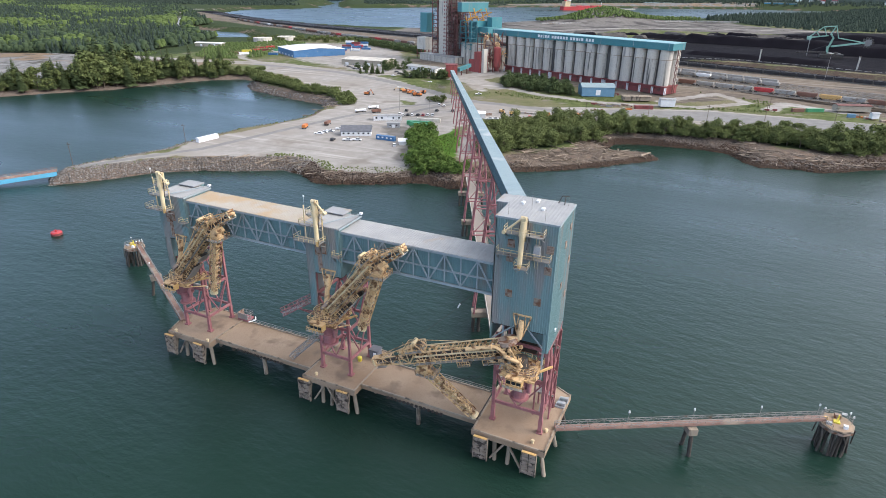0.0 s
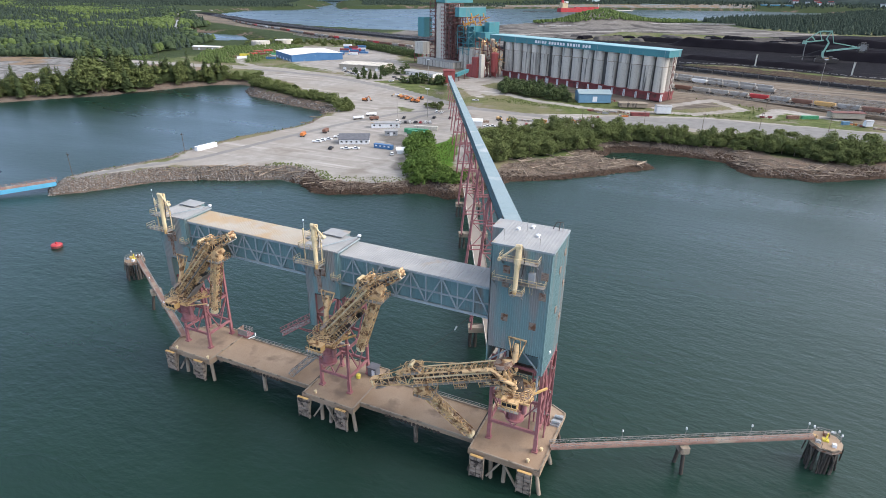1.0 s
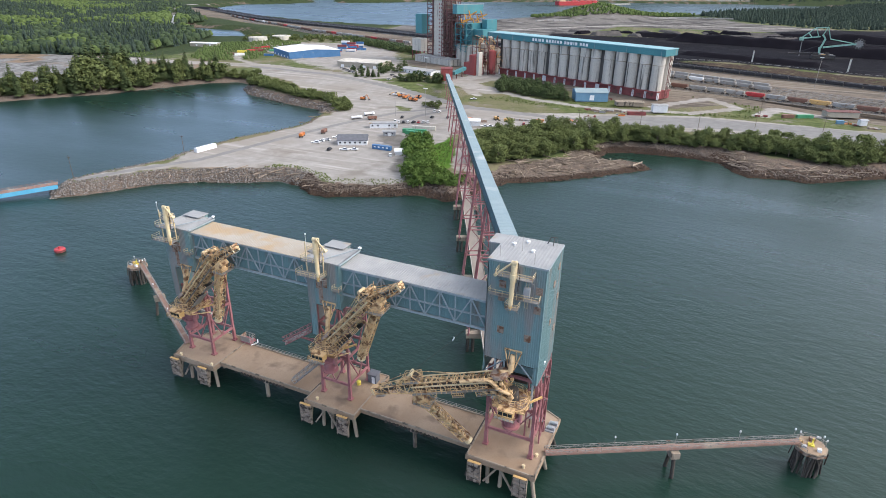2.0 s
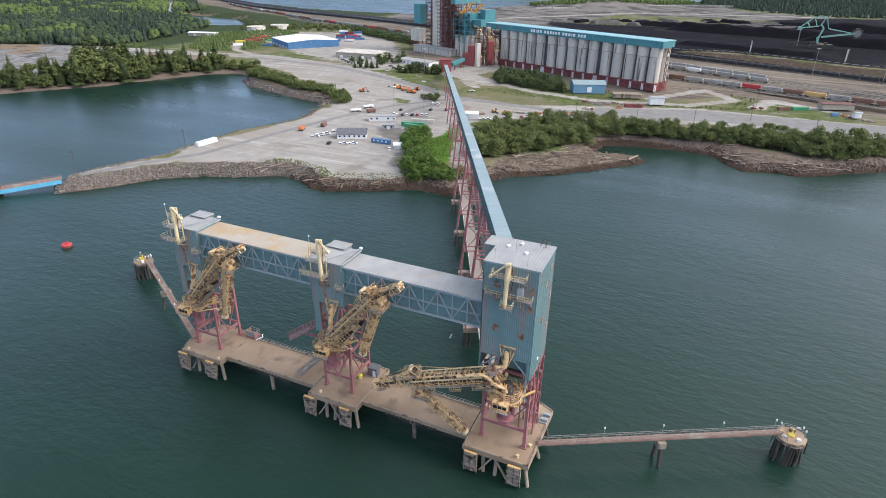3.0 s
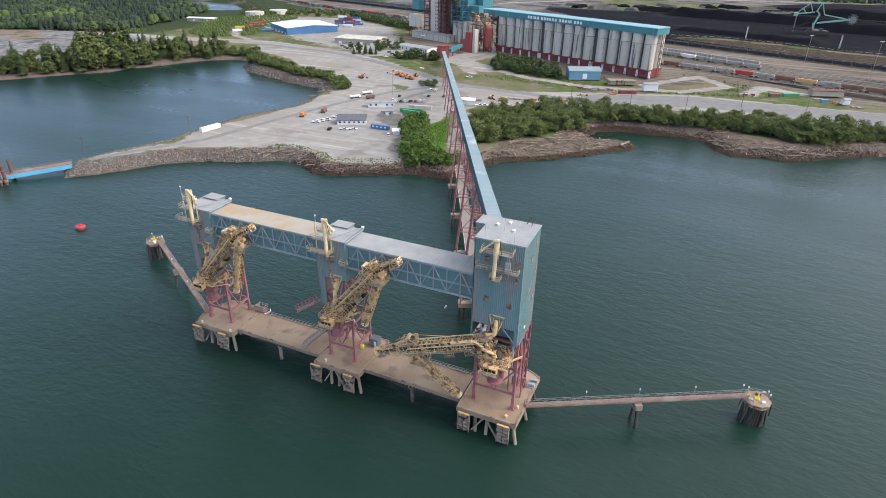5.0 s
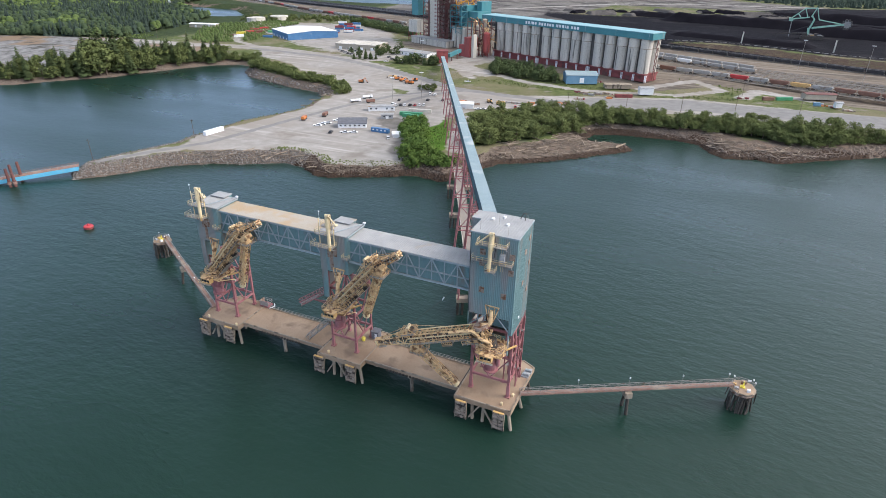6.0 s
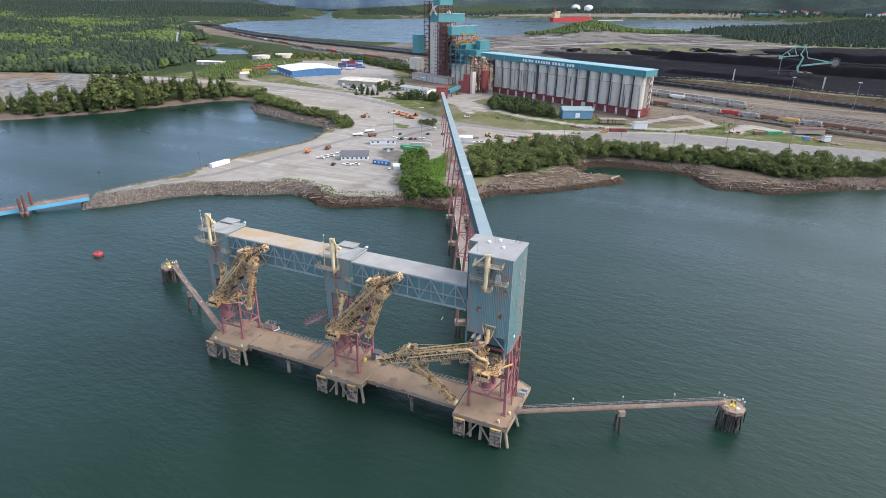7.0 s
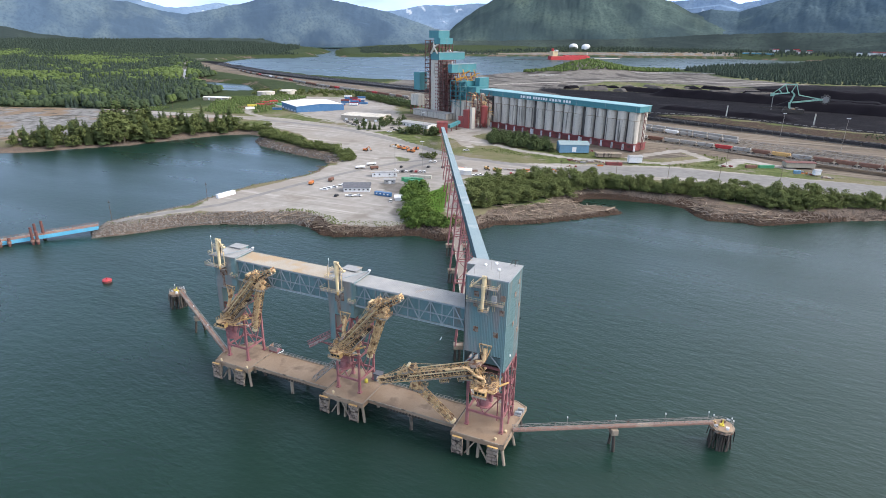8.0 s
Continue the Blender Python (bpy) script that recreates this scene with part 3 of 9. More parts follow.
def ground_material():
    m = bpy.data.materials.new("ground_cover")
    m.use_nodes = True
    n, k = m.node_tree.nodes, m.node_tree.links
    b = n["Principled BSDF"]
    b.inputs["Roughness"].default_value, b.inputs["Specular IOR Level"].default_value = 0.95, 0.04
    geo = n.new("ShaderNodeNewGeometry")

    def noise_at(sc, detail=5):
        mp = n.new("ShaderNodeMapping")
        mp.inputs["Scale"].default_value = (sc, sc, sc)
        t = n.new("ShaderNodeTexNoise")
        t.inputs["Scale"].default_value, t.inputs["Detail"].default_value = 1.0, detail
        k.new(geo.outputs["Position"], mp.inputs["Vector"])
        k.new(mp.outputs["Vector"], t.inputs["Vector"])
        return t.outputs["Fac"]

    def rng(src, lo, hi):
        r = n.new("ShaderNodeMapRange")
        r.inputs["From Min"].default_value, r.inputs["From Max"].default_value = lo, hi
        k.new(src, r.inputs["Value"])
        return r.outputs["Result"]

    def mix(fac, a, bb):
        x = n.new("ShaderNodeMix")
        x.data_type = "RGBA"
        for socket, v in ((x.inputs[0], fac), (x.inputs[6], a), (x.inputs[7], bb)):
            if isinstance(v, tuple):
                socket.default_value = (*v, 1)
            else:
                k.new(v, socket)
        return x.outputs[2]

    broad, mid, fine = noise_at(0.018), noise_at(0.16), noise_at(1.6, 3)
    rag = n.new("ShaderNodeMath")
    rag.operation = "SUBTRACT"
    k.new(mid, rag.inputs[0])
    rag.inputs[1].default_value = 0.5

    def mask(name, soft=0.16):
        at = n.new("ShaderNodeAttribute")
        at.attribute_name = name
        s = n.new("ShaderNodeMath")
        s.operation = "MULTIPLY_ADD"
        k.new(rag.outputs[0], s.inputs[0])
        s.inputs[1].default_value = 1.3
        k.new(at.outputs["Fac"], s.inputs[2])
        return rng(s.outputs[0], 0.5 - soft, 0.5 + soft)

    grass = mix(rng(mid, 0.35, 0.65), (0.072, 0.096, 0.034), (0.130, 0.146, 0.060))
    grass = mix(rng(broad, 0.44, 0.62), grass, (0.175, 0.155, 0.095))
    grass = mix(rng(noise_at(0.07, 6), 0.56, 0.68), grass, (0.20, 0.178, 0.142))
    grass = mix(rng(fine, 0.52, 0.75), grass, (0.055, 0.075, 0.026))
    gravel = mix(rng(mid, 0.3, 0.7), (0.262, 0.245, 0.222), (0.352, 0.332, 0.306))
    gravel = mix(rng(broad, 0.48, 0.66), gravel, (0.272, 0.246, 0.215))
    gravel = mix(rng(fine, 0.55, 0.8), gravel, (0.25, 0.23, 0.205))
    rocky = mix(rng(fine, 0.35, 0.65), (0.07, 0.053, 0.043), (0.195, 0.16, 0.13))
    rocky = mix(rng(mid, 0.5, 0.7), rocky, (0.17, 0.125, 0.095))
    weed = mix(rng(fine, 0.35, 0.65), (0.026, 0.019, 0.015), (0.088, 0.060, 0.043))
    ballast = mix(rng(mid, 0.3, 0.7), (0.125, 0.102, 0.08), (0.19, 0.156, 0.122))
    ballast = mix(rng(broad, 0.45, 0.65), ballast, (0.095, 0.083, 0.07))
    coal_c = mix(rng(mid, 0.35, 0.7), (0.0075, 0.0072, 0.0095), (0.014, 0.0132, 0.0162))
    coal_c = mix(rng(broad, 0.56, 0.7), coal_c, (0.024, 0.0225, 0.0245))
    bare = mix(rng(mid, 0.3, 0.65), (0.115, 0.113, 0.108), (0.25, 0.246, 0.236))
    bare = mix(rng(broad, 0.47, 0.56), bare, (0.21, 0.155, 0.108))
    bare = mix(rng(noise_at(0.06, 6), 0.54, 0.66), bare, (0.085, 0.08, 0.068))
    scrape = mix(rng(mid, 0.3, 0.65), (0.12, 0.112, 0.104), (0.19, 0.177, 0.16))
    scrape = mix(rng(broad, 0.45, 0.6), scrape, (0.07, 0.065, 0.061))
    scrape = mix(rng(noise_at(0.035, 6), 0.57, 0.68), scrape, (0.21, 0.20, 0.185))
    wood = mix(rng(mid, 0.3, 0.7), (0.030, 0.044, 0.022), (0.052, 0.07, 0.032))
    paved = mix(rng(mid, 0.3, 0.7), (0.185, 0.18, 0.172), (0.24, 0.233, 0.222))
    damp = mix(rng(mid, 0.3, 0.7), (0.125, 0.115, 0.102), (0.195, 0.182, 0.165))
    lush = mix(rng(mid, 0.3, 0.7), (0.055, 0.125, 0.018), (0.095, 0.175, 0.03))
    lush = mix(rng(fine, 0.5, 0.75), lush, (0.045, 0.09, 0.018))

    def tracks(turn, sx, sy):
        mp = n.new("ShaderNodeMapping")
        mp.inputs["Rotation"].default_value = (0, 0, radians(turn))
        mp.inputs["Scale"].default_value = (sx, sy, 0.1)
        t = n.new("ShaderNodeTexNoise")
        t.inputs["Scale"].default_value, t.inputs["Detail"].default_value, t.inputs["Distortion"].default_value = 1.0, 4.0, 0.6
        k.new(geo.outputs["Position"], mp.inputs["Vector"])
        k.new(mp.outputs["Vector"], t.inputs["Vector"])
        return t.outputs["Fac"]

    gravel = mix(rng(tracks(-35, 0.012, 0.20), 0.56, 0.72), gravel, (0.24, 0.222, 0.198))
    gravel = mix(rng(tracks(-70, 0.010, 0.16), 0.57, 0.72), gravel, (0.40, 0.378, 0.35))
    gravel = mix(rng(noise_at(0.045, 6), 0.58, 0.70), gravel, (0.225, 0.202, 0.175))
    ballast = mix(rng(tracks(20, 0.006, 0.22), 0.5, 0.66), ballast, (0.22, 0.19, 0.155))
    coal_c = mix(rng(tracks(14, 0.008, 0.05), 0.60, 0.72), coal_c, (0.03, 0.0275, 0.027))
    colour = grass
    for name, c in (("meadow", lush), ("woodland", wood), ("bare", bare), ("scrape", scrape), ("ballast", ballast), ("gravel", gravel), ("damp", damp), ("paved", paved), ("coal", coal_c), ("rocky", rocky), ("weed", weed)):
        colour = mix(mask(name), colour, c)
    k.new(colour, b.inputs["Base Color"])
    bp = n.new("ShaderNodeBump")
    bp.inputs["Strength"].default_value, bp.inputs["Distance"].default_value = 0.5, 0.25
    k.new(fine, bp.inputs["Height"])
    k.new(bp.outputs["Normal"], b.inputs["Normal"])
    return m


def build_ground():
    xs = spaced([-4600, (-2800, 110), (-1450, 30), (-700, 18), (-300, 5), (-280, 2.5), (175, 2.0), (300, 5), (700, 16), (1600, 60), (3400, 120)])
    ys = spaced([40, (70, 5), (330, 2.0), (470, 3.5), (700, 7), (1500, 16), (4000, 34), (4900, 90)])
    keep = {}

    def height(gx, gy):
        d = shore_distance(gx, gy)
        keep["d"] = d
        return land_height(gx, gy, d)

    me, co = grid_mesh("ground", xs, ys, height)
    px, py, d = co[:, 0], co[:, 1], keep["d"].ravel()
    masks = {}

    def poly_mask(poly, soft):
        e = edge_distance(px, py, poly)
        return np.clip(0.5 + np.where(inside(px, py, poly), e, -e) / soft, 0, 1)

    gravel = np.maximum(np.maximum(poly_mask(LOT, 6.0), poly_mask(MIDDLE, 6.0)), np.maximum(poly_mask(CAR_PARK, 5.0), poly_mask(DIRT, 8.0)))
    for line, half in ROADS:
        gravel = np.maximum(gravel, np.clip(0.5 + (half - edge_distance(px, py, line, False)) / 6.0, 0, 1))
    masks["gravel"] = np.maximum(gravel, np.maximum(0.9 * poly_mask(WAREHOUSE_YARD, 20), 0.0))
    masks["damp"] = 0.75 * np.maximum(poly_mask([(-172, 232), (-160, 216), (-148, 212), (-136, 224), (-142, 236), (-160, 244)], 7.0), poly_mask([(-133, 196), (-124, 182), (-118, 168), (-127, 166), (-138, 190)], 6.0))
    masks["paved"] = np.zeros(len(px))
    for line, half in PAVED:
        masks["paved"] = np.maximum(masks["paved"], np.clip(0.5 + (half - edge_distance(px, py, line, False)) / 2.0, 0, 1))
    masks["ballast"] = np.maximum(poly_mask(RAIL_YARD, 8.0), poly_mask(ELEVATOR_YARD, 10.0))
    masks["coal"] = np.maximum(poly_mask(COAL_YARD, 14.0), np.clip(0.5 + (30 - edge_distance(px, py, DUST_BAND, False)) / 14.0, 0, 1))
    masks["coal"] *= 1 - 0.8 * poly_mask([(-330, 1200), (-270, 1060), (-160, 1060), (-60, 1090), (60, 1130), (140, 1230), (110, 1360), (-190, 1340)], 60.0)
    masks["bare"] = np.maximum(poly_mask(BARE_ROCK, 12.0), poly_mask(FAR_CLEARING, 60.0))
    masks["scrape"] = np.maximum(poly_mask(SCRAPE, 40.0), poly_mask(BEHIND_YARD, 20.0))
    near = (py < 420) & (px > -620)
    bank = np.where(px > -78, 13.0, np.where(px < -380, 14.0, 9.5)) + 13 * np.exp(-((px + 46) / 30) ** 2) * (px > -78) * (1 - smooth(py, 258, 276)) + 17 * np.exp(-((px - 70) / 40) ** 2) * (px > -78)
    masks["rocky"] = np.where(near, 1 - smooth(d, bank * 0.75, bank * 1.1), 1 - smooth(d, 3, 12)) * (d > -3)
    masks["weed"] = (1 - smooth(d, 1.0, 6.5)) * (px > -172) * (px < 130) * (py < 330)
    masks["weed"] = np.maximum(masks["weed"] + (1 - smooth(d, 4.0, 13.0)) * (px > 28) * (px < 125) * (py < 300), 0.72 * poly_mask(EMBANKMENT, 6.0))
    masks["meadow"] = np.maximum(poly_mask(MEADOW, 5.0), 0.8 * poly_mask([(-184, 252.5), (-180.5, 262), (-171, 257), (-174.5, 248)], 2.0))
    masks["woodland"] = np.maximum(poly_mask(SHORE_BELT, 8.0), np.maximum(smooth(-px, 560, 640) * (py > 330) * (1 - poly_mask(RAIL_YARD, 20)), smooth(py, 1640, 1760)))
    for name, values in masks.items():
        me.attributes.new(name, "FLOAT", "POINT").data.foreach_set("value", values.astype(np.float32))
    me.polygons.foreach_set("use_smooth", np.ones(len(me.polygons), bool))
    me.materials.append(ground_material())
    return tagged(new("ground", me), "gravel yards, grass, rocky shore and woodland floor", "ground", kind="structure")


build_ground()
water_mesh, _ = grid_mesh("water", spaced([-4800, (4800, 400)]), spaced([-1200, (5000, 400)]), lambda gx, gy: 0 * gx)
water_mesh.materials.append(water_mat)
tagged(new("water", water_mesh), "dark green harbour water with small wind ripples", "water", kind="structure")


# ---- distant mountains ----
def mountain_material(name, low, high, glade, snow=False):
    """Wooded slopes: stands of darker and lighter trees, open glades, tree-sized grain; snow on the far ones. Distance
    haze is in the colours passed.
    """
    m = bpy.data.materials.new(name)
    m.use_nodes = True
    n, k = m.node_tree.nodes, m.node_tree.links
    b = n["Principled BSDF"]
    b.inputs["Roughness"].default_value, b.inputs["Specular IOR Level"].default_value = 0.95, 0.03
    geo = n.new("ShaderNodeNewGeometry")

    def layer(before, after, scale, lo, hi, detail=5.0, most=1.0):
        t, r, x = n.new("ShaderNodeTexNoise"), n.new("ShaderNodeMapRange"), n.new("ShaderNodeMix")
        r.inputs["To Max"].default_value = most
        t.inputs["Scale"].default_value, t.inputs["Detail"].default_value = scale, detail
        r.inputs["From Min"].default_value, r.inputs["From Max"].default_value = lo, hi
        x.data_type = "RGBA"
        k.new(geo.outputs["Position"], t.inputs["Vector"])
        k.new(t.outputs["Fac"], r.inputs["Value"])
        k.new(r.outputs["Result"], x.inputs[0])
        for socket, v in ((x.inputs[6], before), (x.inputs[7], after)):
            if isinstance(v, tuple):
                socket.default_value = (*v, 1)
            else:
                k.new(v, socket)
        return x.outputs[2]

    colour = layer(layer(low, tuple(0.75 * v for v in low), 0.0014, 0.40, 0.60), high, 0.0035, 0.40, 0.64, 3.0)
    colour = layer(colour, glade, 0.0045, 0.56, 0.74, 3.0, 0.6)
    colour = layer(colour, tuple(0.80 * v for v in low), 0.06, 0.46, 0.64, 3.0, 0.55)
    if snow:
        colour = layer(colour, (0.60, 0.65, 0.72), 0.013, 0.62, 0.70, 7.0)
    k.new(colour, b.inputs["Base Color"])
    return m


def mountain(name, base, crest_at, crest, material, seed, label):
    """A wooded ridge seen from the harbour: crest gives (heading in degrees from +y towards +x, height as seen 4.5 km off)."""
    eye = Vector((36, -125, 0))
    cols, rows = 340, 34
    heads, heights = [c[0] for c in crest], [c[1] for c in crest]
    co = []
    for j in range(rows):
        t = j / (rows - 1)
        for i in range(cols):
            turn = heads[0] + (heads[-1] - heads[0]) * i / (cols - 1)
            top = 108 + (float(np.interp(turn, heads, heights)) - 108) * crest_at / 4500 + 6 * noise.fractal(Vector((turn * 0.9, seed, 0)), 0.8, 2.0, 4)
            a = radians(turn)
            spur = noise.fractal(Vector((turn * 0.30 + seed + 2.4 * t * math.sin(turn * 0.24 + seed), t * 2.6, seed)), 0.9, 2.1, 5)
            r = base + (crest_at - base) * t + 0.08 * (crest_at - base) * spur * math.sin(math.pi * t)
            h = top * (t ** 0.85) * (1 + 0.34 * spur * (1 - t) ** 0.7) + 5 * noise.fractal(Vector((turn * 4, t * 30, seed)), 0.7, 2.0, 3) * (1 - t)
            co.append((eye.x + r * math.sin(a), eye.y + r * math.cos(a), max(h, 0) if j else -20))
    i = np.arange(cols * rows).reshape(rows, cols)
    quads = np.stack([i[:-1, :-1], i[:-1, 1:], i[1:, 1:], i[1:, :-1]], -1).reshape(-1, 4)
    me = array_mesh(name, np.array(co), quads)
    me.polygons.foreach_set("use_smooth", np.ones(len(me.polygons), bool))
    me.materials.append(material)
    return tagged(new(name, me), label, "mountain", kind="structure")


# distance haze is painted into the base colours, bluer and paler further off
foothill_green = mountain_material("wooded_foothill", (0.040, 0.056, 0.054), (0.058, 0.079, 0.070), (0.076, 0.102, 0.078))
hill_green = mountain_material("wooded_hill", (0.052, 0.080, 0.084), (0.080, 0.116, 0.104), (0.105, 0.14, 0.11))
hill_dark = mountain_material("haze_tinted_dark_mountain", (0.056, 0.092, 0.122), (0.082, 0.122, 0.142), (0.105, 0.15, 0.15))
hill_blue = mountain_material("haze_tinted_mountain", (0.082, 0.128, 0.182), (0.118, 0.168, 0.202), (0.165, 0.215, 0.225))
hill_far = mountain_material("haze_tinted_far_mountain", (0.20, 0.30, 0.43), (0.26, 0.36, 0.48), (0.34, 0.43, 0.52), True)
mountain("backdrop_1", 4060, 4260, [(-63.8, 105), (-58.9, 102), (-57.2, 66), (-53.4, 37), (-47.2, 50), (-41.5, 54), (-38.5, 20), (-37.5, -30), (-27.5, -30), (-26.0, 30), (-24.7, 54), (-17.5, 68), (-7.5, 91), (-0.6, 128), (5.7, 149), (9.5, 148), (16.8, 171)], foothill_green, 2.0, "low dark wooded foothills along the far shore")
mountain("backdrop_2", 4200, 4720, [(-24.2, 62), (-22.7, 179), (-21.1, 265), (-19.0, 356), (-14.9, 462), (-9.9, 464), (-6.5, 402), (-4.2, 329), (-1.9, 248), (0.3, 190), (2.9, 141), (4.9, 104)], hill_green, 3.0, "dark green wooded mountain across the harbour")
mountain("backdrop_3", 4600, 4800, [(-65.3, 248), (-58.9, 262), (-54.6, 278), (-50.6, 264), (-48.1, 215), (-46.3, 197), (-41.8, 275), (-38.0, 339), (-35.0, 327), (-32.0, 287), (-28.9, 242), (-26.3, 176), (-22.7, 95)], hill_blue, 7.0, "forested mountain ridge coloured blue-green for haze")
mountain("backdrop_4", 4380, 4800, [(-5.1, 130), (-3.3, 237), (-1.0, 283), (1.2, 270), (2.9, 313), (4.9, 348), (7.6, 387), (11.9, 401), (17.7, 390)], hill_dark, 11.0, "mountain beyond the town coloured blue-green for haze")
mountain("backdrop_5", 4780, 4920, [(-65.3, 223), (-49.8, 281), (-47.6, 235), (-45.9, 244), (-43.6, 277), (-41.3, 236), (-35.0, 235), (-28.4, 252), (-25.8, 294), (-23.2, 294), (-21.1, 310), (-7.5, 317), (-3.7, 335), (-1.9, 347), (-0.4, 366), (1.2, 313), (2.9, 346), (5.7, 335), (17.7, 351)], hill_far, 17.0, "far mountains tinted haze blue, with snow patches")


# ---- the loading berth ----
DECK = 6.5


def dock_platform(outline, fenders, legs):
    """outline: the deck's corners, anticlockwise from the front-left; legs: x0, x1, y0, y1 of the piles' field."""
    y0 = outline[0][1]
    cx, cy = sum(p[0] for p in outline) / len(outline), sum(p[1] for p in outline) / len(outline)
    base = thing("dock_platform", (cx, cy, 0), "concrete dock platform on raked piles with worn fender panels", "dock", "dock platforms")
    n = len(outline)
    slab = Build()
    slab.add([(x, y, DECK - 1.2) for x, y in outline] + [(x, y, DECK) for x, y in outline],
             [tuple(range(n - 1, -1, -1)), tuple(range(n, 2 * n))] + [(i, (i + 1) % n, n + (i + 1) % n, n + i) for i in range(n)])
    part("slab", slab, deck_conc, base)
    for a, b in zip(outline, outline[1:] + outline[:1]):
        ins = Vector((cx - (a[0] + b[0]) / 2, cy - (a[1] + b[1]) / 2)).normalized() * 0.22
        part("kerb", Build().beam((a[0] + ins.x, a[1] + ins.y, DECK + 0.1), (b[0] + ins.x, b[1] + ins.y, DECK + 0.1), 0.28, 0.22), pile_conc, base)
    x0, x1, ya, yb = legs
    for i in range(5):
        px = x0 + (x1 - x0) * i / 4
        for j in range(3):
            py = ya + (yb - ya) * j / 2
            rake = (-1.7, 0.6, 0.0, -0.6, 1.7)[i]
            part("pile", Build().tube((px, py, DECK - 1.2), (px + rake, py - (1.1 if j == 0 else -0.7), -2), 0.46, 0.42, 9), pile_conc if (i + j) % 3 else wet_pile, base)
        part("pile_cap", Build().box(px - 0.65, px + 0.65, ya - 0.8, yb + 0.8, DECK - 2.1, DECK - 1.2), pile_conc, base)
    for fx in fenders:
        panel = part("fender_panel", Build().box(fx - 1.4, fx + 1.4, y0 - 0.75, y0 - 0.25, 0.5, DECK - 0.55), wet_pile, base, "scuffed fender panel with a yellow top edge")
        part("top_edge", Build().box(fx - 1.43, fx + 1.43, y0 - 1.0, y0 - 0.4, DECK - 0.55, DECK - 0.46), ochre_steel, panel)
        part("side_edge", Build().box(fx - 1.55, fx - 1.4, y0 - 0.95, y0 - 0.3, 0.4, DECK - 0.5), fender_mat, panel)
        part("side_edge", Build().box(fx + 1.4, fx + 1.55, y0 - 0.95, y0 - 0.3, 0.4, DECK - 0.5), fender_mat, panel)
        for r in range(5):
            for c in (-0.69, 0.69):
                z, lean = 0.72 + r * 1.05, 0.10 * math.sin(fx + 2.1 * r + c)
                part("fender_block", Build().add([(fx + c + sx * 0.6, y0 - yy, z + zz + lean * sx) for yy, zz in ((0.75, 0.0), (1.05, 0.12), (1.1, 0.72), (0.75, 0.86)) for sx in (-1, 1)],
                                                 [(0, 1, 3, 2), (2, 3, 5, 4), (4, 5, 7, 6), (0, 2, 4, 6), (1, 7, 5, 3), (0, 6, 7, 1)]), fender_mat, panel)
        for k in (-0.8, 0.8):
            part("fender_post", Build().beam((fx + k, y0 - 0.2, 1.0), (fx + k, y0 + 0.9, DECK - 1.2), 0.55, 0.6), pile_conc, base)
        part("fender_stay", Build().beam((fx, y0 - 0.2, 1.6), (fx, y0 + 3.2, DECK - 1.3), 0.35), pile_conc, base)
    mid = (fenders[0] + fenders[1]) / 2
    for k in (-1, 1):
        part("brace", Build().beam((mid + k * 0.3, y0 + 0.5, DECK - 1.2), (mid + k * 3.2, y0 + 0.3, 0.6), 0.36), pile_conc, base)
    return base


dock_platform([(-12.9, -5.3), (2.4, -5.3), (2.9, 14.2), (-0.6, 16.0), (-12.9, 13.6)], (-10.6, -0.5), (-11.6, 1.2, -3.6, 12.0))
dock_platform([(-54.7, -5.2), (-40.7, -5.2), (-40.7, 11.6), (-54.7, 11.6)], (-53.9, -43.6), (-53.2, -42.0, -3.6, 10.0))
dock_platform([(-97.2, -4.8), (-83.4, -4.8), (-83.4, 9.6), (-95.0, 9.6), (-99.4, 2.4)], (-96.2, -86.6), (-95.8, -84.8, -3.2, 8.0))


def dock_roadway(x0, x1):
    base = thing("dock_roadway", ((x0 + x1) / 2, 2, 0), "dusty concrete roadway span between dock platforms", "dock", "dock roadways")
    part("slab", Build().box(x0, x1, -2.4, 7.9, DECK - 1.0, DECK - 0.08), deck_conc, base)
    for y in (-2.3, 7.8):
        part("kerb", Build().box(x0, x1, y - 0.12, y + 0.12, DECK - 0.08, DECK + 0.22), pile_conc, base)
    part("handrail", Build().rail([(x0, 7.7, DECK + 0.1), (x1, 7.7, DECK + 0.1)], 1.1, 2.4), grate_steel, base)
    n = 14
    for i in range(n):
        x = x0 + (x1 - x0) * (0.25 + 0.5 * i / n)
        part("edge_block", Build().box(x - 0.28, x + 0.28, -2.75, -2.42, DECK - 1.25, DECK - 0.75), wet_pile, base)
    mid = x0 + (x1 - x0) * 0.5
    for y in (-1.6, 6.0):
        part("pile", Build().tube((mid, y, DECK - 1.0), (mid, y, -2), 0.5, n=10), pile_conc, base)
    part("pile_cap", Build().box(mid - 0.9, mid + 0.9, -2.1, 7.6, DECK - 2.0, DECK - 1.0), pile_conc, base)
    part("joint", Build().box(x1 - 0.35, x1 - 0.05, -2.2, 7.7, DECK - 0.075, DECK - 0.06), dark_steel, base)


dock_roadway(-40.7, -12.9)
dock_roadway(-83.4, -54.7)


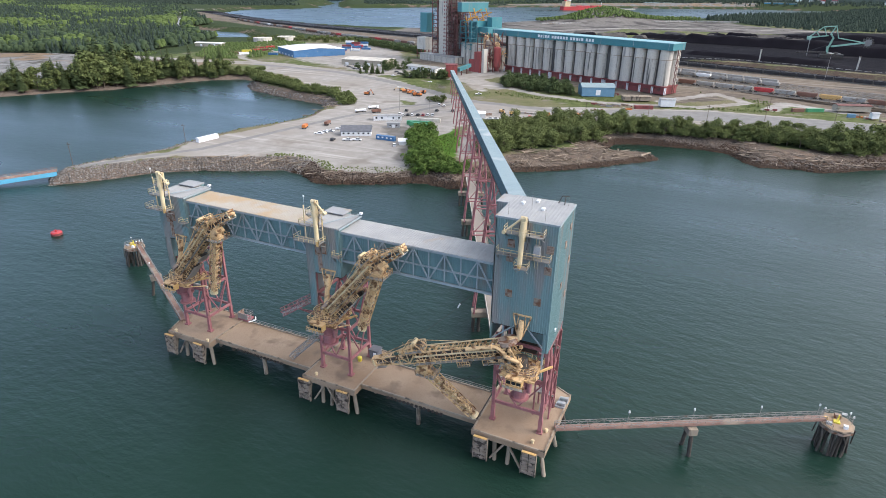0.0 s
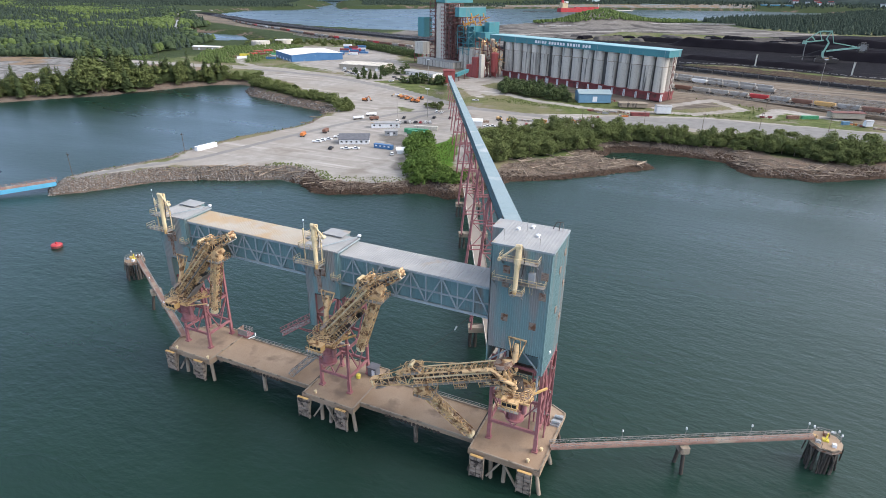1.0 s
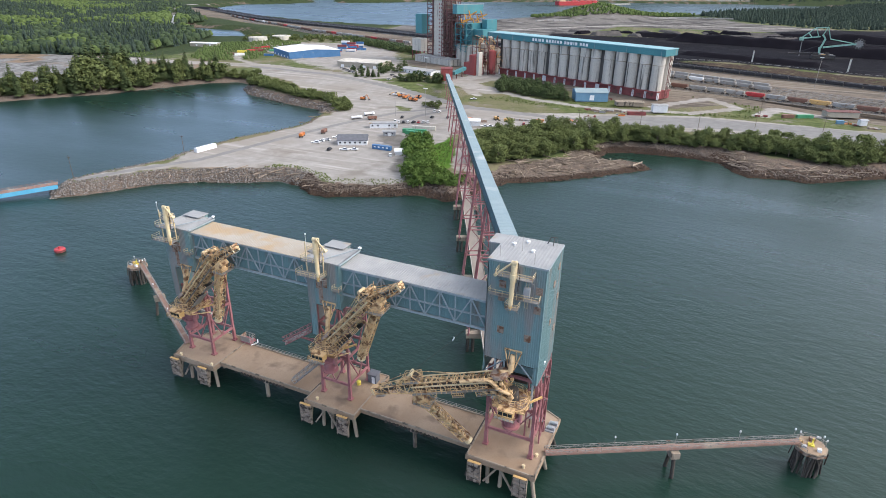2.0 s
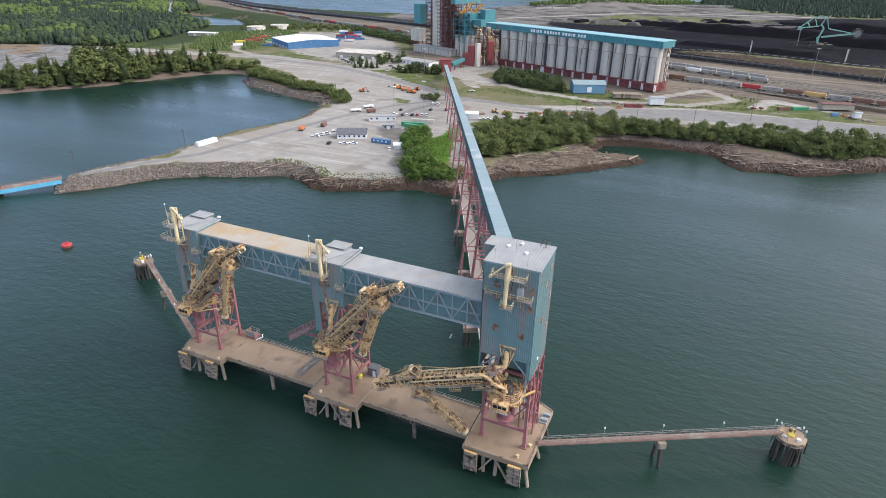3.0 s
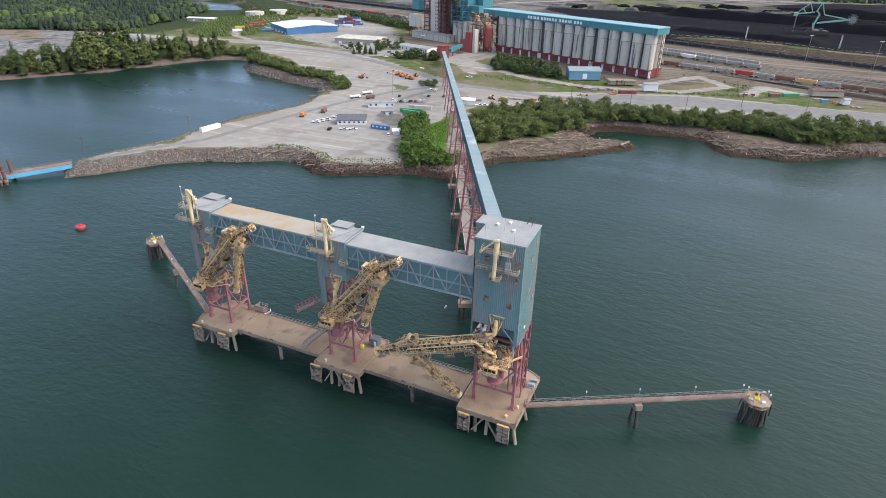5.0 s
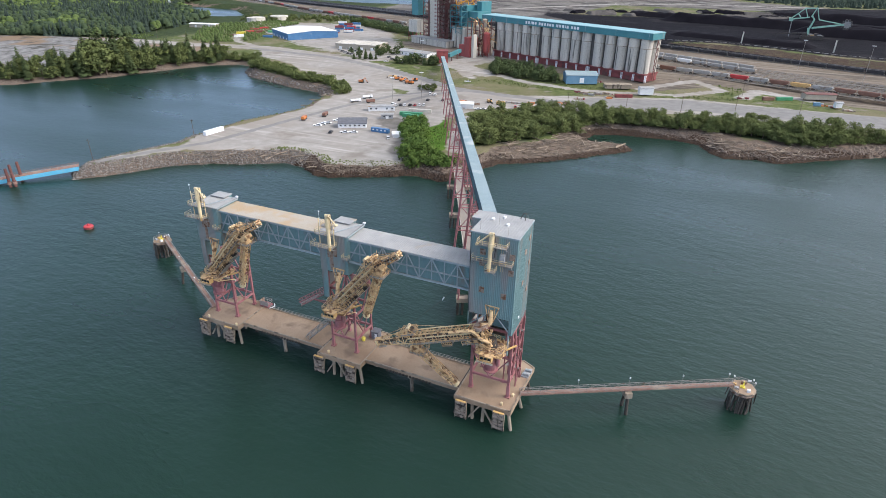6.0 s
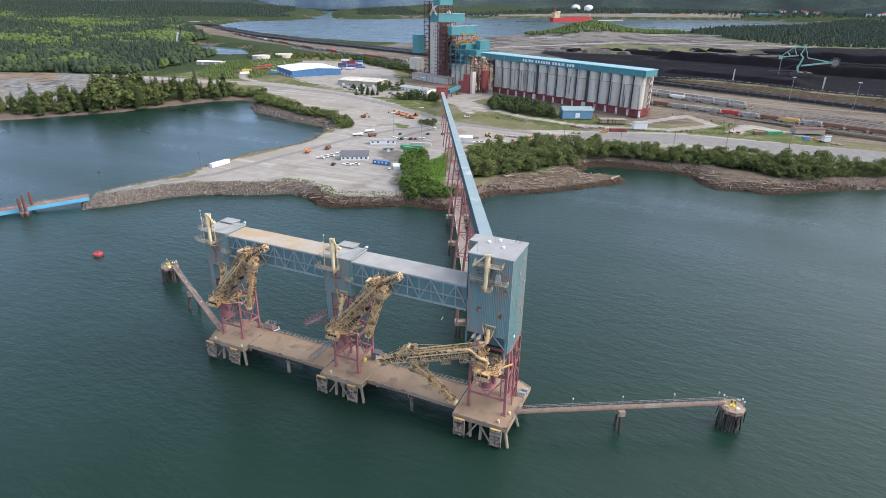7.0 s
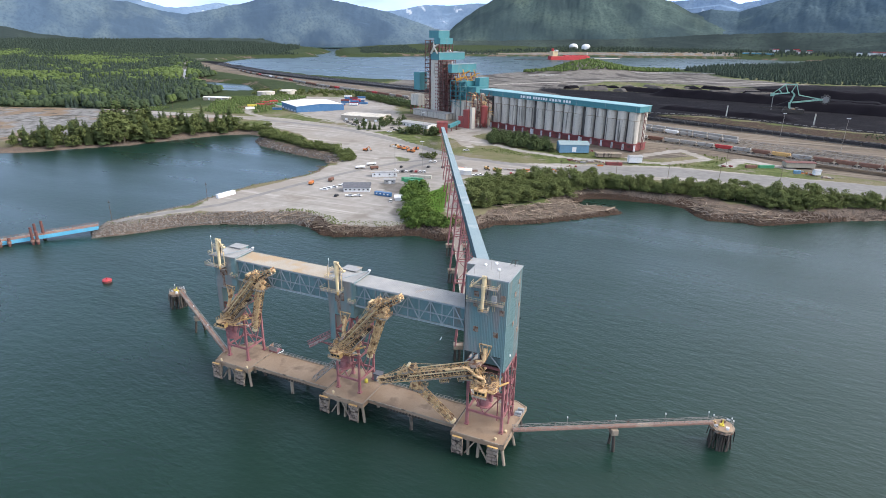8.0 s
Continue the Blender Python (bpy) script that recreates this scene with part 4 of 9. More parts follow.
# ---- towers and conveyor bridges ----
def frame_tower(name, x0, x1, y0, y1, z1, levels, label, size=0.62):
    """Red steel portal: four legs, ring beams at each level, diagonals between."""
    base = thing(name, ((x0 + x1) / 2, (y0 + y1) / 2, DECK), label, "tower", "portal frames")
    for x in (x0, x1):
        for y in (y0, y1):
            leg = part("leg", Build().beam((x, y, DECK), (x, y, z1), size, size), pink_steel, base)
            part("foot_plate", Build().box(x - 0.6, x + 0.6, y - 0.6, y + 0.6, DECK, DECK + 0.35), pink_steel, leg)
            part("sleeve", Build().beam((x, y, DECK + 0.35), (x, y, DECK + 3.6), size * 1.25, size * 1.25), pink_steel, leg)
    zs = [DECK] + list(levels)
    for z in levels:
        for a, b in (((x0, y0), (x1, y0)), ((x0, y1), (x1, y1)), ((x0, y0), (x0, y1)), ((x1, y0), (x1, y1))):
            part("ring_beam", Build().beam((*a, z), (*b, z), 0.42, 0.62), pink_steel, base)
    for lo, hi in zip(zs[1:], zs[2:]):
        for a, b in (((x0, y0), (x1, y0)), ((x0, y1), (x1, y1)), ((x0, y0), (x0, y1)), ((x1, y0), (x1, y1))):
            m = ((a[0] + b[0]) / 2, (a[1] + b[1]) / 2)
            part("diagonal", Build().beam((*a, hi), (*m, lo), 0.26), pink_steel, base)
            part("diagonal", Build().beam((*b, hi), (*m, lo), 0.26), pink_steel, base)
    return base


portal_r = frame_tower("portal_frame", -10.2, -0.15, -0.2, 9.0, 27.4, (11.2, 18.6, 26.0), "faded red steel portal frame under the transfer tower")
portal_m = frame_tower("portal_frame", -52.3, -44.7, -0.3, 8.0, 33.0, (10.6, 18.4, 26.0), "faded red steel portal frame under the middle tower", 0.55)
portal_l = frame_tower("portal_frame", -95.2, -87.4, -0.1, 7.6, 33.0, (10.6, 18.4, 26.0), "faded red steel portal frame under the end tower", 0.55)


def extra_columns():
    """Cluster of raking columns, stair and ducts behind the transfer tower."""
    b = thing("stair_tower", (0.6, 8, DECK), "faded red steel stair frame beside the transfer tower", "stairs")
    for x, y in ((-3.0, 4.6), (0.3, 4.6), (-3.0, 8.6), (0.3, 8.6)):
        part("column", Build().beam((x, y, DECK), (x, y, 26.0), 0.3), pink_steel, b)
    for i in range(7):
        z = DECK + 0.4 + i * 3.0
        lo, hi = ((4.8, 8.4), (8.4, 4.8))[i % 2]
        flight = part("flight", Build().beam((-1.6 + 0.8 * (i % 2), lo, z), (-1.6 + 0.8 * (i % 2), hi, z + 3.0), 0.8, 0.16), grate_steel, b)
        part("handrail", Build().beam((-0.3, lo, z + 1.0), (-0.3, hi, z + 4.0), 0.07), pink_steel, flight)
        part("landing", Build().box(-2.8, 0.2, hi - 0.7, hi + 0.7, z + 2.9, z + 3.05), grate_steel, b)
        part("diagonal", Build().beam((0.3, lo, z), (0.3, hi, z + 3.0), 0.16), pink_steel, b)
    part("duct", Build().pipe([(-0.4, 3.0, 10), (0.1, 2.8, 20), (-0.3, 2.6, 25), (-1.2, 2.6, 26.4)], 0.4), pink_steel, b, "faded red vertical duct")


extra_columns()


def clad_box(base, x0, x1, y0, y1, z0, z1, mat, pitch=0.42, front_z=None):
    """Four ribbed walls as parts."""
    fz = z0 if front_z is None else front_z
    for name, o, along, nrm, lo in (("front_wall", (x0, y0), (x1 - x0, 0), (0, -1, 0), fz), ("right_wall", (x1, y0), (0, y1 - y0), (1, 0, 0), z0),
                                    ("back_wall", (x1, y1), (x0 - x1, 0), (0, 1, 0), z0), ("left_wall", (x0, y1), (0, y0 - y1), (-1, 0, 0), z0)):
        part(name, Build().sheet((*o, lo), (*along, 0), (0, 0, z1 - lo), nrm, pitch, 0.09), mat, base)


def louvre(base, x, z, w=1.3, h=1.5, y=-2.6):
    p = part("louvre_panel", Build().box(x - w / 2, x + w / 2, y - 0.12, y, z - h / 2, z + h / 2), rust_panel, base, "rusty louvred vent panel")
    for i in range(5):
        zz = z - h / 2 + (i + 0.5) * h / 5
        part("slat", Build().box(x - w / 2 + 0.08, x + w / 2 - 0.08, y - 0.19, y - 0.12, zz - 0.06, zz + 0.06), rust_panel, p)


def work_platform(base, x0, x1, y0, y1, z, mat=None):
    mat = mat or grate_steel
    p = part("platform", Build().box(x0, x1, y0, y1, z - 0.15, z), mat, base)
    part("handrail", Build().rail([(x0, y1, z), (x0, y0, z), (x1, y0, z), (x1, y1, z)], 1.1, 1.2, 0.05), cream_steel, p)
    part("bracket", Build().beam((x0 + 0.2, y1, z - 1.4), (x0 + 0.2, y0, z - 0.15), 0.14).beam((x1 - 0.2, y1, z - 1.4), (x1 - 0.2, y0, z - 0.15), 0.14), mat, p)
    return p


def transfer_tower():
    x0, x1, y0, y1, z0, z1 = -10.95, 0.2, -2.5, 9.0, 26.9, 52.25
    b = thing("transfer_tower", (-5.6, 3.5, z0), "tall blue corrugated steel transfer tower with a flat grey roof", "tower")
    part("corner_wall", Build().sheet((-0.75, y0, 26.9), (0.95, 0, 0), (0, 0, 4.2), (0, -1, 0), 0.42, 0.09), blue_clad, b)
    clad_box(b, x0, x1, y0, y1, z0, z1, blue_clad, 0.42, 30.9)
    part("floor", Build().box(x0, x1, y0 + 0.2, y1, 30.6, 30.9), dark_steel, b)
    part("inner_hopper", Build().box(-8.2, -2.6, 1.5, 8.0, 23.5, 30.6), dark_steel, b, "dark hopper hanging below the tower floor")
    part("roof", Build().sheet((x0 - 0.1, y0 - 0.1, z1), (x1 - x0 + 0.2, 0, 0), (0, y1 - y0 + 0.2, 0.12), (0, 0, 1), 0.6, 0.03, 0.3), roof_grey, b)
    part("roof_edge", Build().box(x0 - 0.15, x1 + 0.15, y0 - 0.18, y0 - 0.11, z1 - 0.3, z1 + 0.06), pale_steel, b)
    part("roof_edge", Build().box(x1 + 0.11, x1 + 0.18, y0 - 0.15, y1 + 0.15, z1 - 0.3, z1 + 0.1), pale_steel, b)
    annex = part("annex", Build().sheet((-13.3, 4.5, 33), (2.35, 0, 0), (0, 0, 19.1), (0, -1, 0), 0.42, 0.08).sheet((-13.3, 8.9, 33), (0, -4.4, 0), (0, 0, 19.1), (-1, 0, 0), 0.42, 0.08), blue_clad, b)
    part("roof", Build().box(-13.45, -10.9, 4.4, 9.0, 52.1, 52.33), roof_grey, annex)
    for x, z in ((-7.9, 47.6), (-8.0, 44.8), (-0.95, 47.6), (-1.05, 43.6), (-7.8, 37.8), (-2.4, 37.2)):
        louvre(b, x, z)
    for y, z in ((3.5, 46.5), (7.5, 42), (3.0, 38.5), (7.0, 35), (6.4, 49)):
        part("louvre_panel", Build().box(x1 + 0.07, x1 + 0.2, y - 0.55, y + 0.55, z - 0.6, z + 0.6), rust_panel, b, "small rusty vent panel")
    work_platform(b, -8.8, -1.9, -4.6, -2.6, 50.2)
    work_platform(b, -10.2, -0.6, -4.0, -2.6, 45.8)
    work_platform(b, -6.4, -4.0, -5.6, -4.0, 44.4)
    part("control_box", Build().box(-3.6, -2.5, -3.7, -2.8, 46.4, 48.2), grey_paint, b, "pale grey electrical cabinet")
    part("ladder", Build().beam((-2.9, -3.0, 43.8), (-2.9, -3.0, 49.4), 0.08).beam((-3.4, -3.0, 43.8), (-3.4, -3.0, 49.4), 0.08), cream_steel, b)
    for x in (-10.9, -8.6, -6.8, -0.7):
        part("hanger_column", Build().beam((x, y0 + 0.5, 20.6), (x, y0 + 0.5, 31.0), 0.34), pale_steel if x > -9 else blue_clad, b)
    part("hanger_brace", Build().beam((-6.4, y0 + 0.1, 31.2), (-10.6, y0 + 0.1, 27.4), 0.22), pale_steel, b)
    part("hanger_brace", Build().beam((-4.1, y0 + 0.1, 31.4), (-0.6, y0 + 0.1, 27.6), 0.22), pale_steel, b)
    part("lower_panel", Build().box(-6.6, -1.4, 0.4, 0.6, 26.6, 30.6), blue_panel, b)
    part("floodlight", Build().box(-0.1, 0.5, 1.6, 2.2, 29.4, 29.9), white_paint, b)
    for x, y, h in ((-9.2, -1.2, 2.4), (-6.2, 2.8, 3.2), (-2.6, -1.4, 2.0), (-0.8, 7.6, 1.6), (-1.6, 8.6, 1.4)):
        part("antenna", Build().tube((x, y, z1), (x, y, z1 + h), 0.035, n=6), grate_steel, b)
    part("roof_davit", Build().pipe([(-2.8, 8.2, z1), (-2.2, 8.4, z1 + 1.5), (-1.0, 8.8, z1 + 1.4)], 0.09, 6).pipe([(-1.5, 7.6, z1), (-1.6, 8.6, z1 + 1.4)], 0.09, 6), dark_steel, b)
    for x, y in ((-6.2, 6.9), (-4.2, 3.2), (-8.4, 4.9)):
        part("roof_vent", Build().tube((x, y, z1), (x, y, z1 + 0.5), 0.3, n=10).tube((x, y, z1 + 0.5), (x, y, z1 + 0.7), 0.45, 0.1, n=10), white_paint, b)
    return b


transfer_tower()


def gallery_tower(x0, x1, label):
    b = thing("gallery_tower", ((x0 + x1) / 2, 3, 32.5), label, "tower", "gallery towers")
    clad_box(b, x0, x1, -2.3, 5.7, 32.5, 43.5, blue_clad)
    part("roof", Build().sheet((x0 - 0.2, -2.5, 43.5), (x1 - x0 + 0.5, 0, 0), (0, 8.4, 0), (0, 0, 1), 0.6, 0.05, 0.25), roof_grey, b)
    part("roof_trim", Build().box(x1 + 0.32, x1 + 0.42, -2.5, 5.9, 43.3, 43.66), pale_steel, b)
    annex = part("rear_annex", Build().sheet((x0 + 5.4, 5.7, 34.0), (0, 1.5, 0), (0, 0, 9.7), (1, 0, 0), 0.42, 0.08).sheet((x0 + 5.4, 7.2, 34.0), (-4.6, 0, 0), (0, 0, 9.7), (0, 1, 0), 0.42, 0.08).sheet((x0 + 0.8, 7.2, 34.0), (0, -1.5, 0), (0, 0, 9.7), (-1, 0, 0), 0.42, 0.08), blue_clad, b)
    part("annex_roof", Build().box(x0 + 0.6, x0 + 5.6, 3.9, 7.4, 43.78, 43.96), roof_grey, annex)
    part("skirt_panel", Build().sheet((x0, -2.2, 24.0), (1.8, 0, 0), (0, 0, 8.5), (0, -1, 0), 0.42, 0.08), blue_clad, b)
    part("skirt_panel", Build().sheet((x0, 4.5, 24.0), (0, -6.7, 0), (0, 0, 8.5), (-1, 0, 0), 0.42, 0.08), blue_clad, b)
    part("floor", Build().box(x0 + 0.2, x1 - 0.2, -2.1, 5.5, 32.2, 32.45), dark_steel, b)
    louvre(b, x0 + 3.2, 38.4, 1.2, 3.0)
    louvre(b, x0 + 4.9, 38.6, 1.0, 2.4)
    work_platform(b, x0 - 0.6, x0 + 5.6, -5.2, -2.8, 40.6)
    work_platform(b, x0 + 0.6, x0 + 5.2, -4.6, -2.8, 44.0)
    work_platform(b, x0 + 2.4, x0 + 5.6, -4.4, -2.8, 46.4)
    for x in (x0 + 0.8, x0 + 5.1):
        part("mast", Build().beam((x, -2.95, 40.6), (x, -2.95, 47.6), 0.2), cream_steel, b)
    work_platform(b, x1 - 1.2, x1 + 0.5, -3.6, -2.4, 37.6)
    part("jib_arm", Build().beam((x0 + 4.6, -2.2, 43.9), (x1 + 0.6, 5.2, 44.3), 0.16), pale_steel, b)
    part("jib_lamp", Build().box(x1 + 0.3, x1 + 0.9, 5.0, 5.6, 44.2, 44.6), white_paint, b)
    part("wall_strip", Build().box(x0 + 3.0, x0 + 4.0, -2.45, -2.38, 33.0, 40.0), rust_panel, b, "rust-streaked wall strip")
    part("antenna", Build().tube((x0 + 1.9, -4.0, 46.0), (x0 + 1.9, -4.0, 49.8), 0.022, n=6).tube((x0 + 1.9, -4.0, 49.8), (x0 + 1.9, -4.0, 50.15), 0.15, n=8), white_paint, b)
    return b


gallery_tower(-52.7, -44.2, "blue corrugated steel tower carrying conveyor bridges")
gallery_tower(-94.9, -86.3, "blue corrugated steel tower at the end of the conveyor bridge")


def conveyor_bridge(x0, x1, roof_mat, label, panels):
    y0, y1, z0, z1 = -1.6, 5.4, 36.1, 42.75
    b = thing("conveyor_bridge", ((x0 + x1) / 2, 2.4, z0), label, "conveyor bridge", "conveyor bridges")
    part("roof", Build().sheet((x0, y0 - 0.1, z1), (x1 - x0, 0, 0), (0, y1 - y0 + 0.3, 0.1), (0, 0, 1), 0.55, 0.05, 0.2), roof_mat, b)
    part("front_wall", Build().sheet((x0, y0 + 0.5, z0 + 2.9), (x1 - x0, 0, 0), (0, 0, 3.3), (0, -1, 0), 0.5, 0.05), blue_panel, b)
    part("front_wall", Build().sheet((x0, y0 + 0.5, z0 + 0.2), (x1 - x0, 0, 0), (0, 0, 2.55), (0, -1, 0), 0.5, 0.05), blue_panel, b)
    part("back_wall", Build().sheet((x1, y1 - 0.3, z0 + 0.2), (x0 - x1, 0, 0), (0, 0, z1 - z0 - 0.2), (0, 1, 0), 0.5, 0.05), blue_panel, b)
    part("floor", Build().box(x0, x1, y0, y1, z0 - 0.15, z0 + 0.1), grate_steel, b)
    part("walkway", Build().box(x0, x1, y0 - 0.05, y0 + 0.5, z0 + 2.75, z0 + 2.88), pale_steel, b)
    part("top_chord", Build().beam((x0, y0, z1 - 0.3), (x1, y0, z1 - 0.3), 0.36, 0.4), pale_steel, b)
    part("bottom_chord", Build().beam((x0, y0, z0 + 0.1), (x1, y0, z0 + 0.1), 0.36, 0.45), pale_steel, b)
    part("bottom_chord", Build().beam((x0, y1, z0 + 0.1), (x1, y1, z0 + 0.1), 0.36, 0.45), pale_steel, b)
    step = (x1 - x0) / panels
    for i in range(panels + 1):
        x = x0 + i * step
        part("post", Build().beam((x, y0, z0), (x, y0, z1 - 0.2), 0.2), pale_steel, b)
        if i < panels:
            up = i % 2 == 0
            part("brace", Build().beam((x, y0, z0 + 0.2 if up else z1 - 0.4), (x + step, y0, z1 - 0.4 if up else z0 + 0.2), 0.24), pale_steel, b)
    return b


conveyor_bridge(-44.4, -11.0, roof_grey, "blue steel conveyor bridge with ribbed grey roof and pale trusses", 10)
conveyor_bridge(-86.5, -52.9, roof_dusty, "blue steel conveyor bridge with grain-dusted roof and pale trusses", 10)


# ---- cream telescopic cranes on the tower fronts ----
def tower_crane(x, z, lean, label):
    b = thing("tower_crane", (x, -3.6, z), label, "crane", "tower cranes")
    top = Vector((x, -4.2, z + 3.4))
    foot = Vector((x + max(lean, 0) * 0.7, -5.0, z - 4.2))
    part("boom_tube", Build().tube(top, foot, 0.52, 0.42, 14), cream_steel, b)
    part("boom_tip", Build().tube(foot, foot + (foot - top).normalized() * 1.0, 0.36, 0.3, 12), ochre_steel, b)
    part("collar", Build().tube(top.lerp(foot, 0.22), top.lerp(foot, 0.34), 0.64, 0.64, 14), cream_steel, b)
    part("head", Build().box(x - 0.4, x + 0.4, -4.6, -3.6, z + 3.2, z + 3.8).tube((x - 0.5, -4.2, z + 3.9), (x + 0.5, -4.2, z + 3.9), 0.42, n=12), cream_steel, b)
    part("slew_post", Build().tube((x, -3.2, z - 0.5), (x, -3.2, z + 3.8), 0.32, n=10), cream_steel, b)
    jib = Vector((x + (2.7 if lean > 0 else -3.2), -4.6, z + 1.2 + (0.8 if lean > 0 else 0)))
    part("ram", Build().tube((x, -4.2, z + 4.2), jib, 0.2, 0.18, 10), cream_steel, b)
    part("ram_end", Build().tube(jib + Vector((0, -0.4, 0)), jib + Vector((0, 0.4, 0)), 0.34, n=12), cream_steel, b)
    part("hose", Build().pipe([(x + 0.6, -4.0, z + 4.0), (x + 1.2, -4.3, z + 1.5), (x + 0.9, -4.4, z - 1.5)], 0.09, 6), dark_steel, b)


tower_crane(-5.5, 49.2, -1, "cream stowed crane with hanging boom on a tower front")
tower_crane(-48.3, 45.4, 1, "cream stowed crane with hanging boom on the middle tower")
tower_crane(-90.4, 45.4, 1, "cream stowed crane with hanging boom on the end tower")


# ---- ship loaders ----
def lattice(p, q, side, up, w, h, panels, chord=0.3, web=0.16, taper=1.0):
    """The parts of a box truss from p to q (centre line): list of (name, Build)."""
    p, q, side, up = Vector(p), Vector(q), Vector(side).normalized(), Vector(up).normalized()
    out = []

    def at(i, s, u):
        t = i / panels
        k = 1 + (taper - 1) * t
        return p.lerp(q, t) + side * (s * w / 2 * k) + up * (u * h / 2 * k)

    for s in (-1, 1):
        for u in (-1, 1):
            out.append(("chord", Build().beam(at(0, s, u), at(panels, s, u), chord)))
    for i in range(panels):
        for s in (-1, 1):
            a, b = (-1, 1) if i % 2 else (1, -1)
            out.append(("lacing", Build().beam(at(i, s, a), at(i + 1, s, b), web)))
            out.append(("lacing", Build().beam(at(i, s, -1), at(i, s, 1), web)))
        out.append(("lacing", Build().beam(at(i, -1, -1), at(i + 1, 1, -1), web * 0.8)))
        for u in (-1, 1):
            out.append(("lacing", Build().beam(at(i, -1, u), at(i, 1, u), web)))
    return out


def ship_loader(turn, elbow, knee, tip, hinge, spout_end, chute_x, label):
    """turn: the slewing centre; elbow, knee, tip: the boom's axis; hinge, spout_end: the loading spout; chute_x: the feed chute on the tower."""
    elbow, knee, tip, hinge, spout_end, turn = (Vector(v) for v in (elbow, knee, tip, hinge, spout_end, turn))
    b = thing("ship_loader", turn, label, "ship loader", "ship loaders")
    ahead = (knee - elbow).normalized()
    side = ahead.cross(Vector((0, 0, 1))).normalized()
    up = side.cross(ahead).normalized()
    axes = Matrix((ahead, side, up)).transposed().to_4x4()
    length = (knee - elbow).length

    def on(a, s=0.0, u=0.0):
        """A point of the boom: a metres along it, s to its right, u above its axis."""
        return elbow + ahead * a + side * s + up * u

    # boom: a box truss, laddered on top, with the belt inside
    for name, bm in lattice(elbow, knee, side, up, 2.5, 2.4, 12, 0.25, 0.14):
        part("boom_" + name, bm, tan_steel, b)
    part("belt_trough", Build().beam(on(0, 0, -0.45), on(length, 0, -0.45), 1.5, 0.5, up), dark_steel, b)
    part("return_belt", Build().beam(on(0, 0, -1.05), on(length, 0, -1.05), 1.1, 0.12, up), dark_steel, b)
    n = int(length / 1.1)
    for i in range(n + 1):
        a = length * i / n
        part("rung", Build().beam(on(a, -1.3, 1.22), on(a, 1.3, 1.22), 0.17, 0.12, up), tan_steel, b)
    for k in (-1, 1):
        part("walkway", Build().beam(on(0.4, k * 1.75, -1.1), on(length, k * 1.75, -1.1), 0.75, 0.07, up), grate_steel, b)
        hand = Build()
        for h in (-0.55, 0.0):
            hand.beam(on(0.4, k * 2.1, h), on(length, k * 2.1, h), 0.085)
        for i in range(n + 1):
            hand.beam(on(0.4 + (length - 0.4) * i / n, k * 2.1, -1.1), on(0.4 + (length - 0.4) * i / n, k * 2.1, 0.0), 0.085)
        part("handrail", hand, tan_steel, b)
        part("cable_tray", Build().beam(on(0.5, k * 1.42, 0.35), on(length, k * 1.42, 0.35), 0.16, 0.3, up), cream_steel, b)
    part("hydraulic_pipe", Build().tube(on(1.0, 0.85, 1.45), on(length - 0.5, 0.85, 1.45), 0.11, n=8), cream_steel, b)
    # nose
    nose_dir = (tip - knee).normalized()
    nose_up = side.cross(nose_dir).normalized()
    for name, bm in lattice(knee - nose_dir * 0.4, tip, side, nose_up, 2.5, 2.4, 5, 0.22, 0.13, 0.52):
        part("nose_" + name, bm, tan_steel, b)
    part("nose_trough", Build().beam(knee, tip, 1.0, 0.4, nose_up), dark_steel, b)
    part("tip_pulley", Build().tube(tip - side * 0.9, tip + side * 0.9, 0.42, n=14), tan_steel, b)
    for k in (-1, 1):
        part("tip_cheek", Build().beam(tip - nose_up * 0.9 + side * k * 0.85, tip + nose_up * 0.8 + side * k * 0.85, 0.24), cream_steel, b)
    part("tip_hood", Build().box(-1.1, 0.5, -0.8, 0.8, 0.45, 0.85, Matrix.Translation(tip) @ Matrix((nose_dir, side, nose_up)).transposed().to_4x4()), tan_steel, b)
    part("tip_platform", Build().box(-2.6, -0.4, -1.3, 1.3, -1.1, -1.0, Matrix.Translation(tip) @ Matrix((nose_dir, side, nose_up)).transposed().to_4x4()), grate_steel, b)
    # winch frame over the knee
    head = knee + up * 2.9 - ahead * 0.4
    for k in (-1, 1):
        for a in (-2.3, 1.5):
            part("winch_leg", Build().beam(knee + ahead * a + side * k * 1.25 + up * 1.2, head + side * k * 0.9, 0.2), tan_steel, b)
        part("stay", Build().beam(head + side * k * 0.8, tip + side * k * 0.5 + nose_up * 0.6, 0.11), tan_steel, b)
        part("back_stay", Build().beam(head + side * k * 0.8, on(length * 0.45, k * 1.2, 1.2), 0.11), tan_steel, b)
    part("sheave", Build().tube(head - side * 1.0, head + side * 1.0, 0.42, n=14), cream_steel, b)
    winch = part("winch_deck", Build().box(-2.0, 1.6, -1.6, 1.6, 1.3, 1.42, Matrix.Translation(knee) @ axes), grate_steel, b)
    part("winch_drum", Build().tube(knee - ahead * 0.9 + up * 2.0 - side * 0.9, knee - ahead * 0.9 + up * 2.0 + side * 0.9, 0.5, n=14), dark_steel, winch)
    part("winch_motor", Build().box(0.2, 1.2, -1.2, -0.2, 1.42, 2.3, Matrix.Translation(knee) @ axes), tan_steel, winch)
    guard = Build()
    corner = [knee + ahead * a + side * k * 1.6 + up * 1.4 for a, k in ((-2.0, -1), (1.6, -1), (1.6, 1), (-2.0, 1), (-2.0, -1))]
